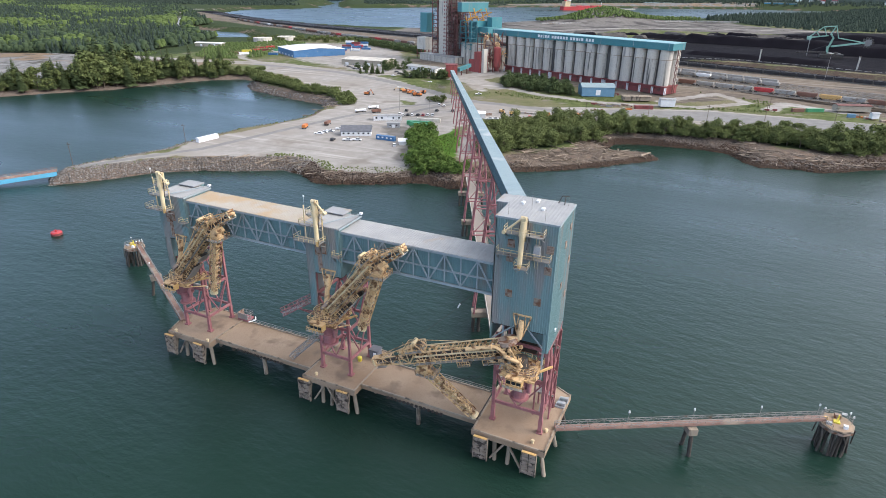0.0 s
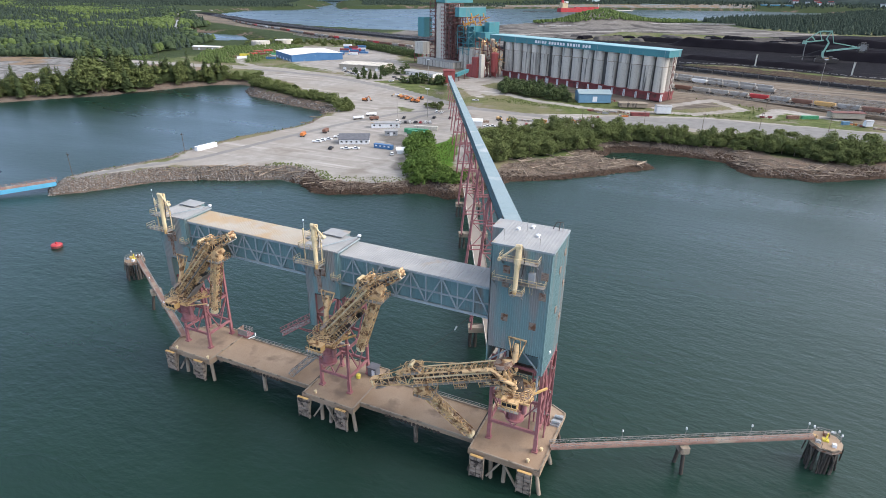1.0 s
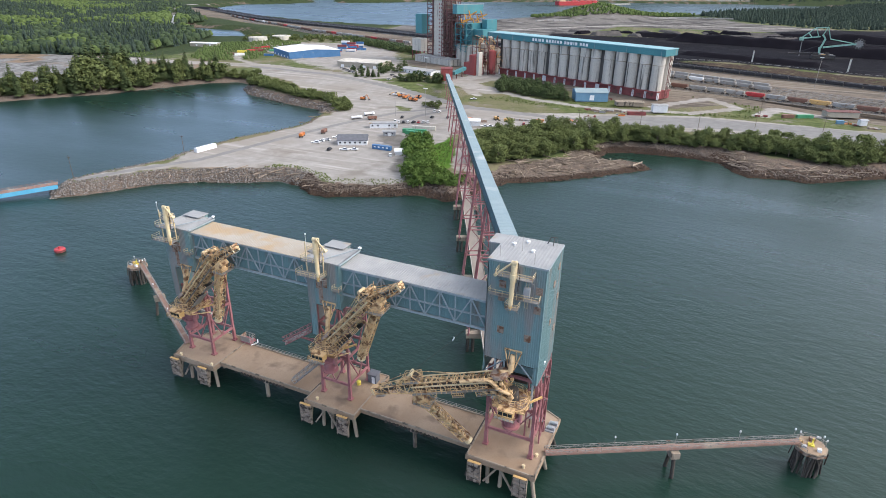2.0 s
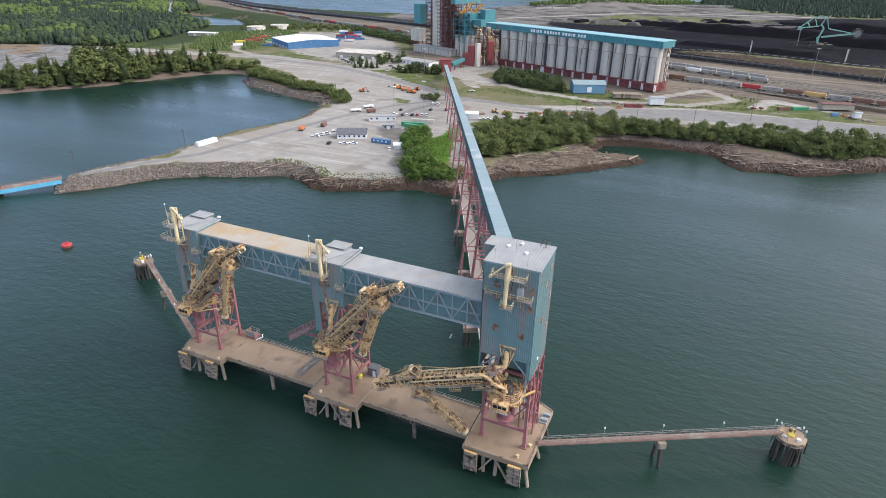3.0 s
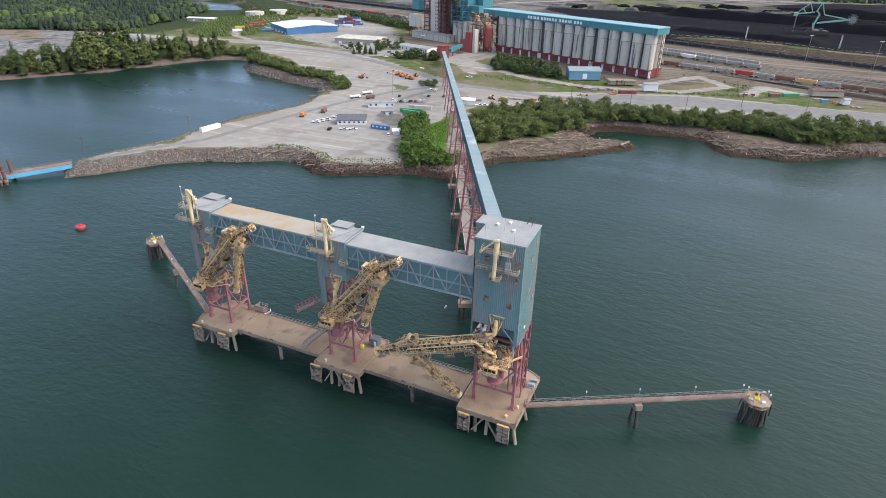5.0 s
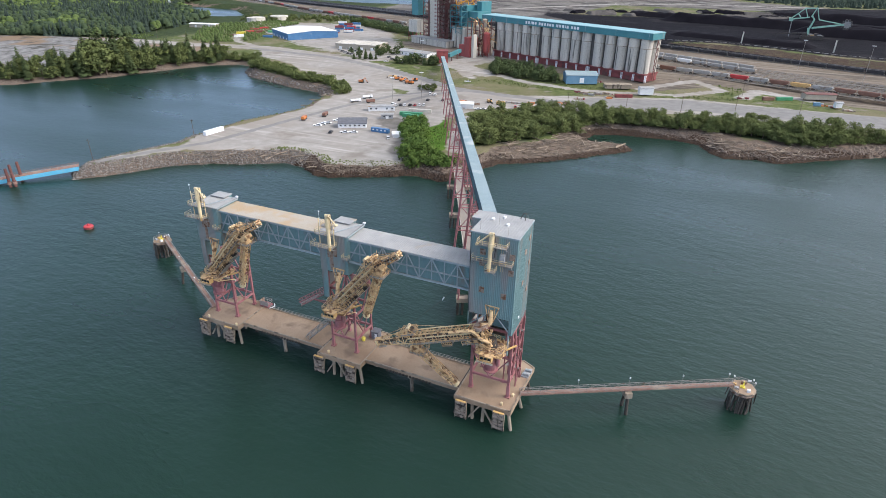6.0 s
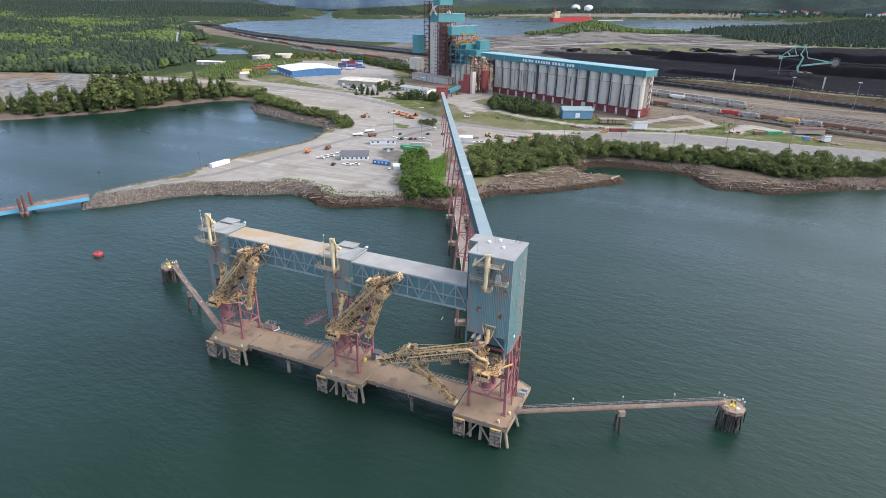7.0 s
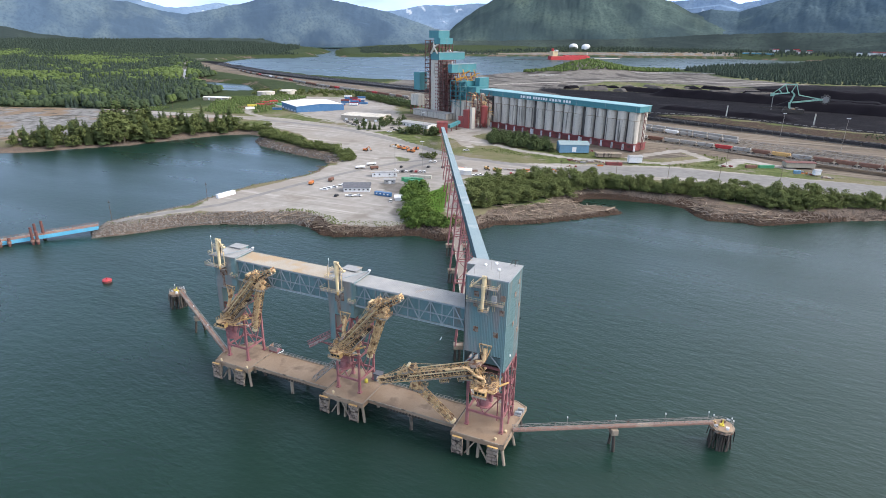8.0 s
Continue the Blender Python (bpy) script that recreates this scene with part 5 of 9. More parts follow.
    for p, q in zip(corner, corner[1:]):
        for h in (0.55, 1.1):
            guard.beam(p + up * h, q + up * h, 0.08)
        for i in range(4):
            r = p.lerp(q, i / 4)
            guard.beam(r, r + up * 1.1, 0.08)
    part("winch_guard", guard, tan_steel, winch)
    # machinery baskets under the boom
    for t, wide in ((0.16, 2.6), (0.50, 1.2)):
        m = Matrix.Translation(on(length * t, 0, -2.0)) @ axes
        basket = part("machinery_basket", Build().box(-wide, wide, -1.4, 1.4, -0.8, -0.65, m), grate_steel, b)
        cage = Build()
        for i in range(6):
            x = -wide + 2 * wide * i / 5
            for y in (-1.4, 1.4):
                cage.beam(m @ Vector((x, y, -0.8)), m @ Vector((x, y, 0.8)), 0.11)
        for y in (-1.4, 1.4):
            for z in (-0.25, 0.3):
                cage.beam(m @ Vector((-wide, y, z)), m @ Vector((wide, y, z)), 0.09)
        tagged(part("cage", cage, tan_steel, basket), kind="stuff")
        part("gearbox", Build().box(-wide * 0.7, wide * 0.3, -0.8, 0.8, -0.65, 0.3, m).tube(m @ Vector((wide * 0.35, -0.5, -0.2)), m @ Vector((wide * 0.9, -0.5, -0.2)), 0.36, n=10), dark_steel, basket)
    # loading spout: nested buckets between two laced rails
    way = (spout_end - hinge).normalized()
    s_up = side.cross(way).normalized()
    cage = Build()
    for name, bm in lattice(hinge, hinge.lerp(spout_end, 0.94), side, s_up, 1.9, 1.7, 14, 0.2, 0.12, 0.9):
        cage.add(bm.v, bm.f)
    tagged(part("spout_cage", cage, tan_steel, b), kind="stuff")
    n = 15
    for i in range(n):
        part("spout_bucket", Build().tube(hinge.lerp(spout_end, i / n), hinge.lerp(spout_end, (i + 0.9) / n), 0.80 - 0.010 * i, 0.56 - 0.008 * i, 12), tan_steel if i % 4 else cream_steel, b)
    part("spout_end_ring", Build().tube(hinge.lerp(spout_end, 0.955), spout_end, 0.85, 0.95, 14), cream_steel, b)
    yoke = part("spout_yoke", Build().box(-1.1, 1.1, -1.15, 1.15, -0.8, 0.7, Matrix.Translation(hinge) @ axes), tan_steel, b)
    part("yoke_hood", Build().tube(hinge + up * 1.0, hinge - up * 1.2 + way * 0.8, 0.95, 0.8, 12), tan_steel, yoke)
    m = Matrix.Translation(hinge + way * 1.6 + s_up * 0.2)
    perch = Build()
    ring = [m @ Vector(p) for p in ((-1.9, -1.9, 0), (1.9, -1.9, 0), (1.9, 1.9, 0), (-1.9, 1.9, 0), (-1.9, -1.9, 0))]
    perch.rail(ring, 1.1, 0.9, 0.055)
    part("spout_platform", Build().box(-1.9, 1.9, -1.9, 1.9, -0.1, 0.0, m), grate_steel, yoke)
    part("platform_rail", perch, tan_steel, yoke)
    # swan-neck dust duct on the boom's left flank, bending down to the turntable
    curve = [on(8.0, -1.75, 1.2), on(3.2, -1.75, 1.2)]
    for i in range(1, 8):
        a = radians(90 * i / 7)
        curve.append(on(3.2 - 2.2 * math.sin(a), -1.75, 1.2 - 2.2 * (1 - math.cos(a))))
    curve.append(turn + Vector((-0.2, -1.7, 1.2)))
    curve.append(turn + Vector((0.3, -1.5, 0.2)))
    duct = part("dust_duct", Build().pipe(curve, 0.38, 14), tan_steel, b, "smooth tan swan-neck duct")
    part("duct_collar", Build().tube(curve[1] + ahead * 0.3, curve[1] - ahead * 0.3, 0.5, n=14), tan_steel, duct)
    part("pulley_housing", Build().tube(on(0.2, 0, 0.9), on(0.2, 0, 1.6), 1.9, 1.75, 20), rust_panel, b, "rust-brown round pulley housing")
    # turntable, cab and machinery
    part("turntable", Build().tube(turn - Vector((0, 0, 1.5)), turn - Vector((0, 0, 1.05)), 3.0, 3.0, 28), rust_panel, b, "dusty brown turntable")
    for i in range(12):
        a = 0.5236 * i
        part("turntable_rib", Build().beam(turn + Vector((0.9 * math.cos(a), 0.9 * math.sin(a), -0.98)), turn + Vector((2.9 * math.cos(a), 2.9 * math.sin(a), -0.98)), 0.14, 0.16), tan_steel, b)
    part("slew_drum", Build().tube(turn - Vector((0, 0, 1.0)), turn + Vector((0, 0, 1.4)), 1.35, 1.0, 20), dark_steel, b)
    for h, r in ((-0.45, 3.0), (0.1, 3.0), (0.6, 3.0)):
        ring = [turn + Vector((r * math.cos(0.3927 * i), r * math.sin(0.3927 * i), h)) for i in range(17)]
        part("cage_ring", Build().pipe(ring, 0.07, 5), tan_steel, b)
    for i in range(16):
        a = 0.3927 * i
        part("cage_post", Build().beam(turn + Vector((3.0 * math.cos(a), 3.0 * math.sin(a), -1.05)), turn + Vector((3.0 * math.cos(a), 3.0 * math.sin(a), 0.6)), 0.09), tan_steel, b)
    column = part("slewing_column", Build().tube(turn - Vector((0, 0, 7.6)), turn - Vector((0, 0, 1.6)), 1.3, 1.6, 18), pink_steel, b, "faded red slewing column")
    for h in (7.7, 5.2, 2.4):
        part("flange", Build().tube(turn - Vector((0, 0, h)), turn - Vector((0, 0, h - 0.3)), 1.85, 1.85, 18), pink_steel, column)
    for k in (-1, 1):
        part("drive_motor", Build().tube(turn + Vector((1.9 * k, -0.6, -5.6)), turn + Vector((1.9 * k, -0.6, -3.4)), 0.5, n=12).tube(turn + Vector((1.9 * k, -0.6, -3.4)), turn + Vector((1.9 * k, -0.6, -2.9)), 0.34, n=10), pink_steel, column)
    part("conduit", Build().tube((turn.x - 3.8, 0.2, turn.z - 5.0), (turn.x + 2.6, 0.6, turn.z - 5.4), 0.32, n=10), silo_cap, b, "pale grey pipe")
    for k in (-1, 1):
        part("rear_strut", Build().beam(turn + side * k * 1.6 - Vector((0, 0, 0.6)), on(3.0, k * 1.3, -1.2), 0.32), tan_steel, b)
        part("rear_strut", Build().beam(turn + side * k * 1.6 - Vector((0, 0, 0.6)), on(0.0, k * 1.3, 1.2), 0.3), tan_steel, b)
        part("luffing_ram", Build().tube(turn + side * k * 1.0 - Vector((0, 0, 0.6)) + ahead * 1.2, on(length * 0.30, k * 1.0, -1.2), 0.2, 0.15, 10), cream_steel, b)
    platform = part("slew_platform", Build().box(turn.x - 3.3, turn.x + 3.3, turn.y - 2.9, 0.6, turn.z - 1.9, turn.z - 1.55), tan_steel, b)
    part("handrail", Build().rail([(turn.x - 3.3, 0.3, turn.z - 1.55), (turn.x - 3.3, turn.y - 2.9, turn.z - 1.55), (turn.x + 3.3, turn.y - 2.9, turn.z - 1.55), (turn.x + 3.3, 0.3, turn.z - 1.55)], 1.1, 1.1, 0.055), tan_steel, platform)
    for k in (-1, 1):
        part("platform_bracket", Build().beam((turn.x + k * 2.8, turn.y - 2.6, turn.z - 2.0), (turn.x + k * 2.8, 0.0, turn.z - 4.6), 0.24), tan_steel, platform)
        part("platform_beam", Build().beam((turn.x + k * 5.0, 0.0, turn.z - 1.7), (turn.x, turn.y - 3.2, turn.z - 1.9), 0.34, 0.4), ochre_steel, platform)
    cab = part("operator_cab", Build().box(turn.x - 1.6, turn.x + 1.4, turn.y - 4.4, turn.y - 2.9, turn.z - 2.5, turn.z - 1.0), ochre_steel, b, "ochre operator cab with dark windows")
    part("cab_roof", Build().box(turn.x - 1.75, turn.x + 1.55, turn.y - 4.55, turn.y - 2.8, turn.z - 1.0, turn.z - 0.86), tan_steel, cab)
    for i in range(3):
        part("window", Build().box(turn.x - 1.45 + i * 0.96, turn.x - 0.65 + i * 0.96, turn.y - 4.46, turn.y - 4.41, turn.z - 2.1, turn.z - 1.3), window_glass, cab)
    part("cab_gallery", Build().box(turn.x - 2.1, turn.x + 1.9, turn.y - 5.1, turn.y - 4.4, turn.z - 2.6, turn.z - 2.5), grate_steel, cab)
    part("cab_rail", Build().rail([(turn.x - 2.1, turn.y - 4.4, turn.z - 2.5), (turn.x - 2.1, turn.y - 5.1, turn.z - 2.5), (turn.x + 1.9, turn.y - 5.1, turn.z - 2.5), (turn.x + 1.9, turn.y - 4.4, turn.z - 2.5)], 1.0, 0.8, 0.05), tan_steel, cab)
    # brackets, valves and trays that crowd the frame
    rs = random.Random(int(-turn.x) + 3)
    turn3 = axes.to_3x3()
    for name, start, end, spread, count in (("boom_fitting", on(1, 0, -0.8), on(length, 0, -0.8), (0.4, 1.4, 1.0), 90), ("knuckle_fitting", knee - ahead * 2.2, knee + ahead * 3.0 + up * 1.0, (0.8, 1.1, 1.1), 70), ("slew_fitting", turn - Vector((0, 0, 1.0)), elbow, (1.7, 1.7, 1.1), 80), ("spout_fitting", hinge, spout_end, (0.4, 1.0, 0.9), 40)):
        clutter = Build()
        for i in range(count):
            p = start.lerp(end, rs.random()) + turn3 @ Vector([rs.uniform(-v, v) for v in spread])
            way_ = turn3 @ Vector(rs.choice(((1, 0, 0), (0, 1, 0), (0, 0, 1), (0.7, 0, 0.7), (0.7, 0, -0.7), (0, 0.7, 0.7))))
            clutter.beam(p, p + way_ * rs.uniform(0.4, 1.2), rs.uniform(0.06, 0.14))
            if i % 9 == 0:
                clutter.box(-0.3, 0.3, -0.25, 0.25, -0.25, 0.3, Matrix.Translation(p) @ axes)
        tagged(part(name, clutter, tan_steel, b), kind="stuff")
    # feed chute with its triangular hanger on the tower
    top = Vector((chute_x, -2.75, 33.9))
    low = Vector((chute_x + 0.1, -3.9, 29.6))
    chute = part("feed_chute", Build().tube(top.lerp(low, 0.2), top.lerp(low, 0.55), 0.4, 0.62, 14).tube(top.lerp(low, 0.55), low, 0.62, 0.5, 14).tube(low, on(0.3, 0, 1.5), 0.5, 0.6, 14), tan_steel, b, "tan feed chute")
    hanger = Build().beam(top + Vector((-1.75, 0, 0)), top + Vector((1.75, 0, 0)), 0.26)
    for k in (-1, 1):
        hanger.beam(top + Vector((k * 1.7, 0, 0)), low + Vector((k * 0.5, 0.2, 0.4)), 0.2).beam(top + Vector((k * 0.6, 0, 0)), top.lerp(low, 0.5) + Vector((k * 0.8, 0, 0)), 0.14)
    part("chute_hanger", hanger, tan_steel, chute)
    return b


ship_loader((-4.0, -3.7, 24.4), (-6.2, -4.4, 27.9), (-24.3, -6.9, 22.2), (-33.0, -8.1, 18.9), (-22.9, -6.6, 19.6), (-13.3, -2.2, 7.6), -4.9, "tan lattice ship loader with lowered boom and loading spout")
ship_loader((-47.3, -3.7, 24.4), (-45.9, -4.4, 25.9), (-35.0, -4.5, 38.4), (-28.3, -4.5, 43.2), (-33.4, -4.5, 38.0), (-38.3, -4.5, 23.0), -47.0, "tan lattice ship loader with raised boom at the middle tower")
ship_loader((-89.2, -3.7, 24.4), (-88.1, -4.4, 25.9), (-77.0, -4.5, 38.6), (-70.2, -4.5, 43.1), (-75.0, -4.5, 38.0), (-79.0, -4.5, 21.8), -88.6, "tan lattice ship loader with raised boom at the end tower")


# ---- mooring walkways, dolphins, buoy ----
def mooring_walkway(p, q, lamps, pier, label):
    p, q = Vector(p), Vector(q)
    b = thing("mooring_walkway", p.lerp(q, 0.5), label, "walkway", "mooring walkways")
    d = (q - p).normalized()
    s = d.cross(Vector((0, 0, 1))).normalized()
    part("walk_deck", Build().beam(p, q, 1.3, 0.16), rust_walk, b)
    for k in (-0.7, 0.7):
        side = part("side_girder", Build().beam(p + s * k - Vector((0, 0, 0.2)), q + s * k - Vector((0, 0, 0.2)), 0.12, 0.3), rust_walk, b)
        part("handrail", Build().rail([p + s * k, q + s * k], 1.1, 1.7, 0.05), grate_steel, b)
        n = int((q - p).length / 1.7)
        web = Build()
        for i in range(n):
            a, c = p.lerp(q, i / n) + s * k, p.lerp(q, (i + 1) / n) + s * k
            lo, hi = Vector((0, 0, 0.05)), Vector((0, 0, 1.1))
            web.beam(a + (lo if i % 2 else hi), c + (hi if i % 2 else lo), 0.06)
        tagged(part("rail_lacing", web, grate_steel, side), kind="stuff")
    for t in lamps:
        a = p.lerp(q, t) - s * 0.75
        post = part("lamp_post", Build().tube(a, a + Vector((0, 0, 2.6)), 0.05, n=6), grate_steel, b)
        part("lamp_head", Build().tube(a + Vector((0, 0, 2.5)), a + Vector((0, 0, 2.9)), 0.2, 0.14, 8), white_paint, post)
    m = p.lerp(q, pier)
    b2 = thing("walkway_pier", (m.x, m.y, 0), "concrete cap on two raked piles under a walkway", "pier", "walkway piers")
    part("pile_cap", Build().box(-1.6, 1.6, -0.95, 0.95, m.z - 2.2, m.z - 0.66, Matrix.Translation((m.x, m.y, 0)) @ Matrix.Rotation(math.atan2(s.y, s.x), 4, "Z")), pile_conc, b2)
    for k in (-1, 1):
        part("pile", Build().tube(m + s * k * 1.0 - Vector((0, 0, 2.2)), Vector((m.x, m.y, -2)) + s * k * 2.0, 0.42, n=10), wet_pile, b2)


def mooring_dolphin(x, y, label, r=3.3):
    b = thing("mooring_dolphin", (x, y, 0), label, "mooring dolphin", "mooring dolphins")
    part("deck_cap", Build().tube((x, y, 5.7), (x, y, 6.6), r - 0.1, r, 9), pile_conc, b)
    part("rust_band", Build().tube((x, y, 5.8), (x, y, 6.35), r + 0.06, r + 0.06, 9, False), rust_panel, b)
    part("deck_top", Build().tube((x, y, 6.6), (x, y, 6.68), r - 0.25, r - 0.25, 9), deck_conc, b)
    rs = random.Random(int(abs(x)))
    for i in range(26):
        a = 6.28318 * i / 26 + rs.uniform(-0.12, 0.12)
        top, low, ring = r - rs.uniform(0.3, 1.1), r + rs.uniform(-1.0, 0.35), rs.uniform(0.17, 0.32)
        twist = rs.uniform(-0.12, 0.16)
        part("timber_pile", Build().tube((x + top * math.cos(a), y + top * math.sin(a), 5.75), (x + low * math.cos(a + twist), y + low * math.sin(a + twist), -2), ring, ring * 1.05, 8), (wet_pile, grey_pile, wet_pile)[i % 3], b)
    for i in range(4):
        a = 1.2 * i + 2.6
        part("broken_timber", Build().tube((x + (r + 0.05) * math.cos(a), y + (r + 0.05) * math.sin(a), 5.9), (x + (r + 0.3) * math.cos(a + 0.2), y + (r + 0.3) * math.sin(a + 0.2), 2.2 + 0.8 * (i % 3)), 0.16, 0.13, 7), grey_pile, b)
    part("handrail", Build().rail([(x + (r - 0.3) * math.cos(0.7854 * i + 0.39), y + (r - 0.3) * math.sin(0.7854 * i + 0.39), 6.6) for i in range(6)], 1.1, 1.5, 0.05), grate_steel, b)
    hook = part("mooring_hook", Build().box(x - 0.7, x + 0.5, y - 0.5, y + 0.5, 6.68, 7.0).tube((x, y, 7.0), (x, y, 8.6), 0.22, 0.14, 8), yellow_paint, b, "yellow quick-release mooring hook")
    part("hook_arm", Build().beam((x, y, 8.0), (x - 0.4, y - 1.0, 7.4), 0.18), yellow_paint, hook)
    for k, (dx, dy) in enumerate(((2.2, 1.6), (2.6, 0.4), (-2.4, 1.2))):
        post = part("lamp_post", Build().tube((x + dx, y + dy, 6.6), (x + dx, y + dy, 8.6), 0.06, n=6), grate_steel, b)
        part("lamp_head", Build().tube((x + dx, y + dy, 8.5), (x + dx, y + dy, 8.9), 0.2, 0.15, 8), white_paint, post)
    for k, (dx, dy, w) in enumerate(((-1.6, -1.2, 0.5), (1.3, -1.4, 0.4), (0.2, 1.7, 0.6), (-2.0, 0.4, 0.35))):
        part("deck_box", Build().box(x + dx - w, x + dx + w, y + dy - 0.35, y + dy + 0.35, 6.68, 7.2 + 0.2 * (k % 3)), (grey_paint, white_paint, rust_panel, ochre_steel)[k], b)
    part("sign_board", Build().box(x + 1.0, x + 1.9, y + 2.2, y + 2.3, 7.4, 7.9), white_paint, b)


mooring_walkway((2.4, 2.1, 7.0), (52.4, 28.4, 7.7), (0.27, 0.51, 0.76, 0.98), 0.5, "rust-brown steel mooring walkway with lattice handrails")
mooring_walkway((-97.0, 0.2, 7.2), (-147.2, 28.4, 7.2), (0.3, 0.62, 0.97), 0.58, "rust-brown steel mooring walkway to the far dolphin")
mooring_dolphin(55.0, 29.2, "concrete mooring dolphin on a ring of dark timber piles")
mooring_dolphin(-150.4, 29.0, "distant concrete mooring dolphin on dark timber piles", 3.3)

buoy = thing("mooring_buoy", (-198.9, 33.2, 0), "faded red round mooring buoy afloat", "buoy")
part("float", Build().tube((-198.9, 33.2, -0.4), (-198.9, 33.2, 0.9), 1.9, 2.0, 18), dark_red, buoy)
part("top_ring", Build().tube((-198.9, 33.2, 0.9), (-198.9, 33.2, 1.35), 2.05, 1.7, 18), red_paint, buoy)
part("hook_post", Build().tube((-198.9, 33.2, 1.4), (-198.9, 33.2, 2.1), 0.4, 0.3, 10), red_paint, buoy)


# ---- small things on the berth ----
hut = thing("dock_hut", (-43.2, 8.2, DECK), "small dark grey equipment hut with a white door", "hut")
part("hut_body", Build().box(-44.3, -42.1, 7.2, 9.2, DECK, DECK + 2.4), slate_roof, hut)
part("hut_roof", Build().box(-44.5, -41.9, 7.0, 9.4, DECK + 2.4, DECK + 2.58), slate_roof, hut)
part("hut_door", Build().box(-43.2, -42.4, 7.12, 7.19, DECK, DECK + 1.9), white_paint, hut)
skip = thing("yellow_drum", (-45.9, 5.4, DECK), "yellow round-topped bin standing on the dock", "bin")
part("drum", Build().tube((-45.9, 5.4, DECK), (-45.9, 5.4, DECK + 0.9), 0.5, 0.58, 14), yellow_paint, skip)
part("lid", Build().tube((-45.9, 5.4, DECK + 0.9), (-45.9, 5.4, DECK + 1.2), 0.6, 0.3, 14), yellow_paint, skip)


def gangway(p, q, material, w, label, prop=None):
    b = thing("gangway", p, label, "gangway")
    p, q = Vector(p), Vector(q)
    s = (q - p).cross(Vector((0, 0, 1))).normalized()
    u = s.cross((q - p).normalized()).normalized()
    part("tread_deck", Build().beam(p, q, w, 0.14), grate_steel, b)
    sides = Build()
    for name, bm in lattice(p + u * 0.65, q + u * 0.65, s, u, w, 1.3, 8, 0.14, 0.09):
        sides.add(bm.v, bm.f)
    tagged(part("side_truss", sides, material, b), kind="stuff")
    if prop:
        for x, y, z in prop:
            part("prop", Build().beam((x, y, z), q.lerp(p, 0.4), 0.2), material, b)


gangway((-52.9, 0.2, 24.4), (-58.6, -5.0, 21.4), pink_steel, 1.5, "faded red stowed gangway cantilevered from the middle portal", [(-52.7, 0.0, 20.0), (-52.7, 1.2, 20.0)])
gangway((-60.4, -0.8, 6.7), (-53.2, 1.6, 14.0), grate_steel, 1.2, "grey steel stair ramp rising from dock to portal")
cage_stand = thing("access_cage", (-83.4, 8.6, DECK), "grey steel access cage with faded red base beside the portal", "cage")
part("base_plinth", Build().box(-85.2, -81.8, 7.4, 9.8, DECK, DECK + 0.5), pink_steel, cage_stand)
part("side_screen", Build().box(-85.1, -82.0, 7.45, 7.55, DECK + 0.5, DECK + 2.1), grate_steel, cage_stand)
part("side_screen", Build().box(-85.15, -85.05, 7.5, 9.7, DECK + 0.5, DECK + 2.1), rust_panel, cage_stand)
part("cage_rail", Build().rail([(-82.0, 7.5, DECK + 0.5), (-81.9, 9.7, DECK + 0.5), (-85.1, 9.7, DECK + 0.5)], 1.6, 0.8, 0.06), grate_steel, cage_stand)
part("drain_pipe", Build().pipe([(-81.2, 7.0, DECK + 0.35), (-80.4, 8.8, DECK + 0.35), (-81.4, 9.9, DECK + 0.35)], 0.16, 8), white_paint, cage_stand)


def winch_stand(x, y, label):
    b = thing("mooring_winch", (x, y, DECK), label, "winch", "mooring winches")
    part("bed", Build().box(x - 1.0, x + 1.0, y - 0.7, y + 0.7, DECK, DECK + 0.35), grey_paint, b)
    part("drum", Build().tube((x - 0.7, y, DECK + 0.8), (x + 0.7, y, DECK + 0.8), 0.4, n=12), pale_steel, b)
    part("motor", Build().box(x + 0.4, x + 1.0, y - 0.4, y + 0.4, DECK + 0.35, DECK + 1.2), grey_paint, b)


winch_stand(1.6, 9.6, "white and grey mooring winch on the dock")
winch_stand(1.8, 11.4, "white and grey mooring winch near the dock edge")
for x, y in ((1.0, 0.6), (-0.6, -3.6), (-51.8, -3.8), (-95.0, -4.2), (-84.4, -4.2)):
    bl = thing("bollard", (x, y, DECK), "small cream mooring bollard on the dock edge", "bollard", "bollards")
    part("post", Build().tube((x, y, DECK), (x, y, DECK + 0.6), 0.3, 0.26, 10), cream_steel, bl)
    part("cap", Build().tube((x, y, DECK + 0.6), (x, y, DECK + 0.8), 0.42, 0.3, 10), cream_steel, bl)
block = thing("hanging_hook", (-18.2, -1.0, 31.6), "white hook block on wires below the bridge", "hook")
part("hook_block", Build().tube((-18.2, -1.3, 31.4), (-17.8, -1.2, 32.3), 0.12, 0.18, 10), white_paint, block)
part("wire", Build().tube((-17.8, -1.2, 32.4), (-13.6, 0.0, 36.3), 0.05, n=6), dark_steel, block)
part("wire", Build().tube((-18.2, -1.3, 31.4), (-24.2, -9.0, 26.6), 0.04, n=6), dark_steel, block)


# ---- the long conveyor gallery to shore and its trestle ----
GA, GB = Vector((-10.7, 9.6, 51.6)), Vector((-214.0, 440.0, 15.5))
G_AHEAD = Vector((GB.x - GA.x, GB.y - GA.y, 0)).normalized()
G_SIDE = Vector((G_AHEAD.y, -G_AHEAD.x, 0))


def on_gallery(y):
    return GA.lerp(GB, (y - GA.y) / (GB.y - GA.y))


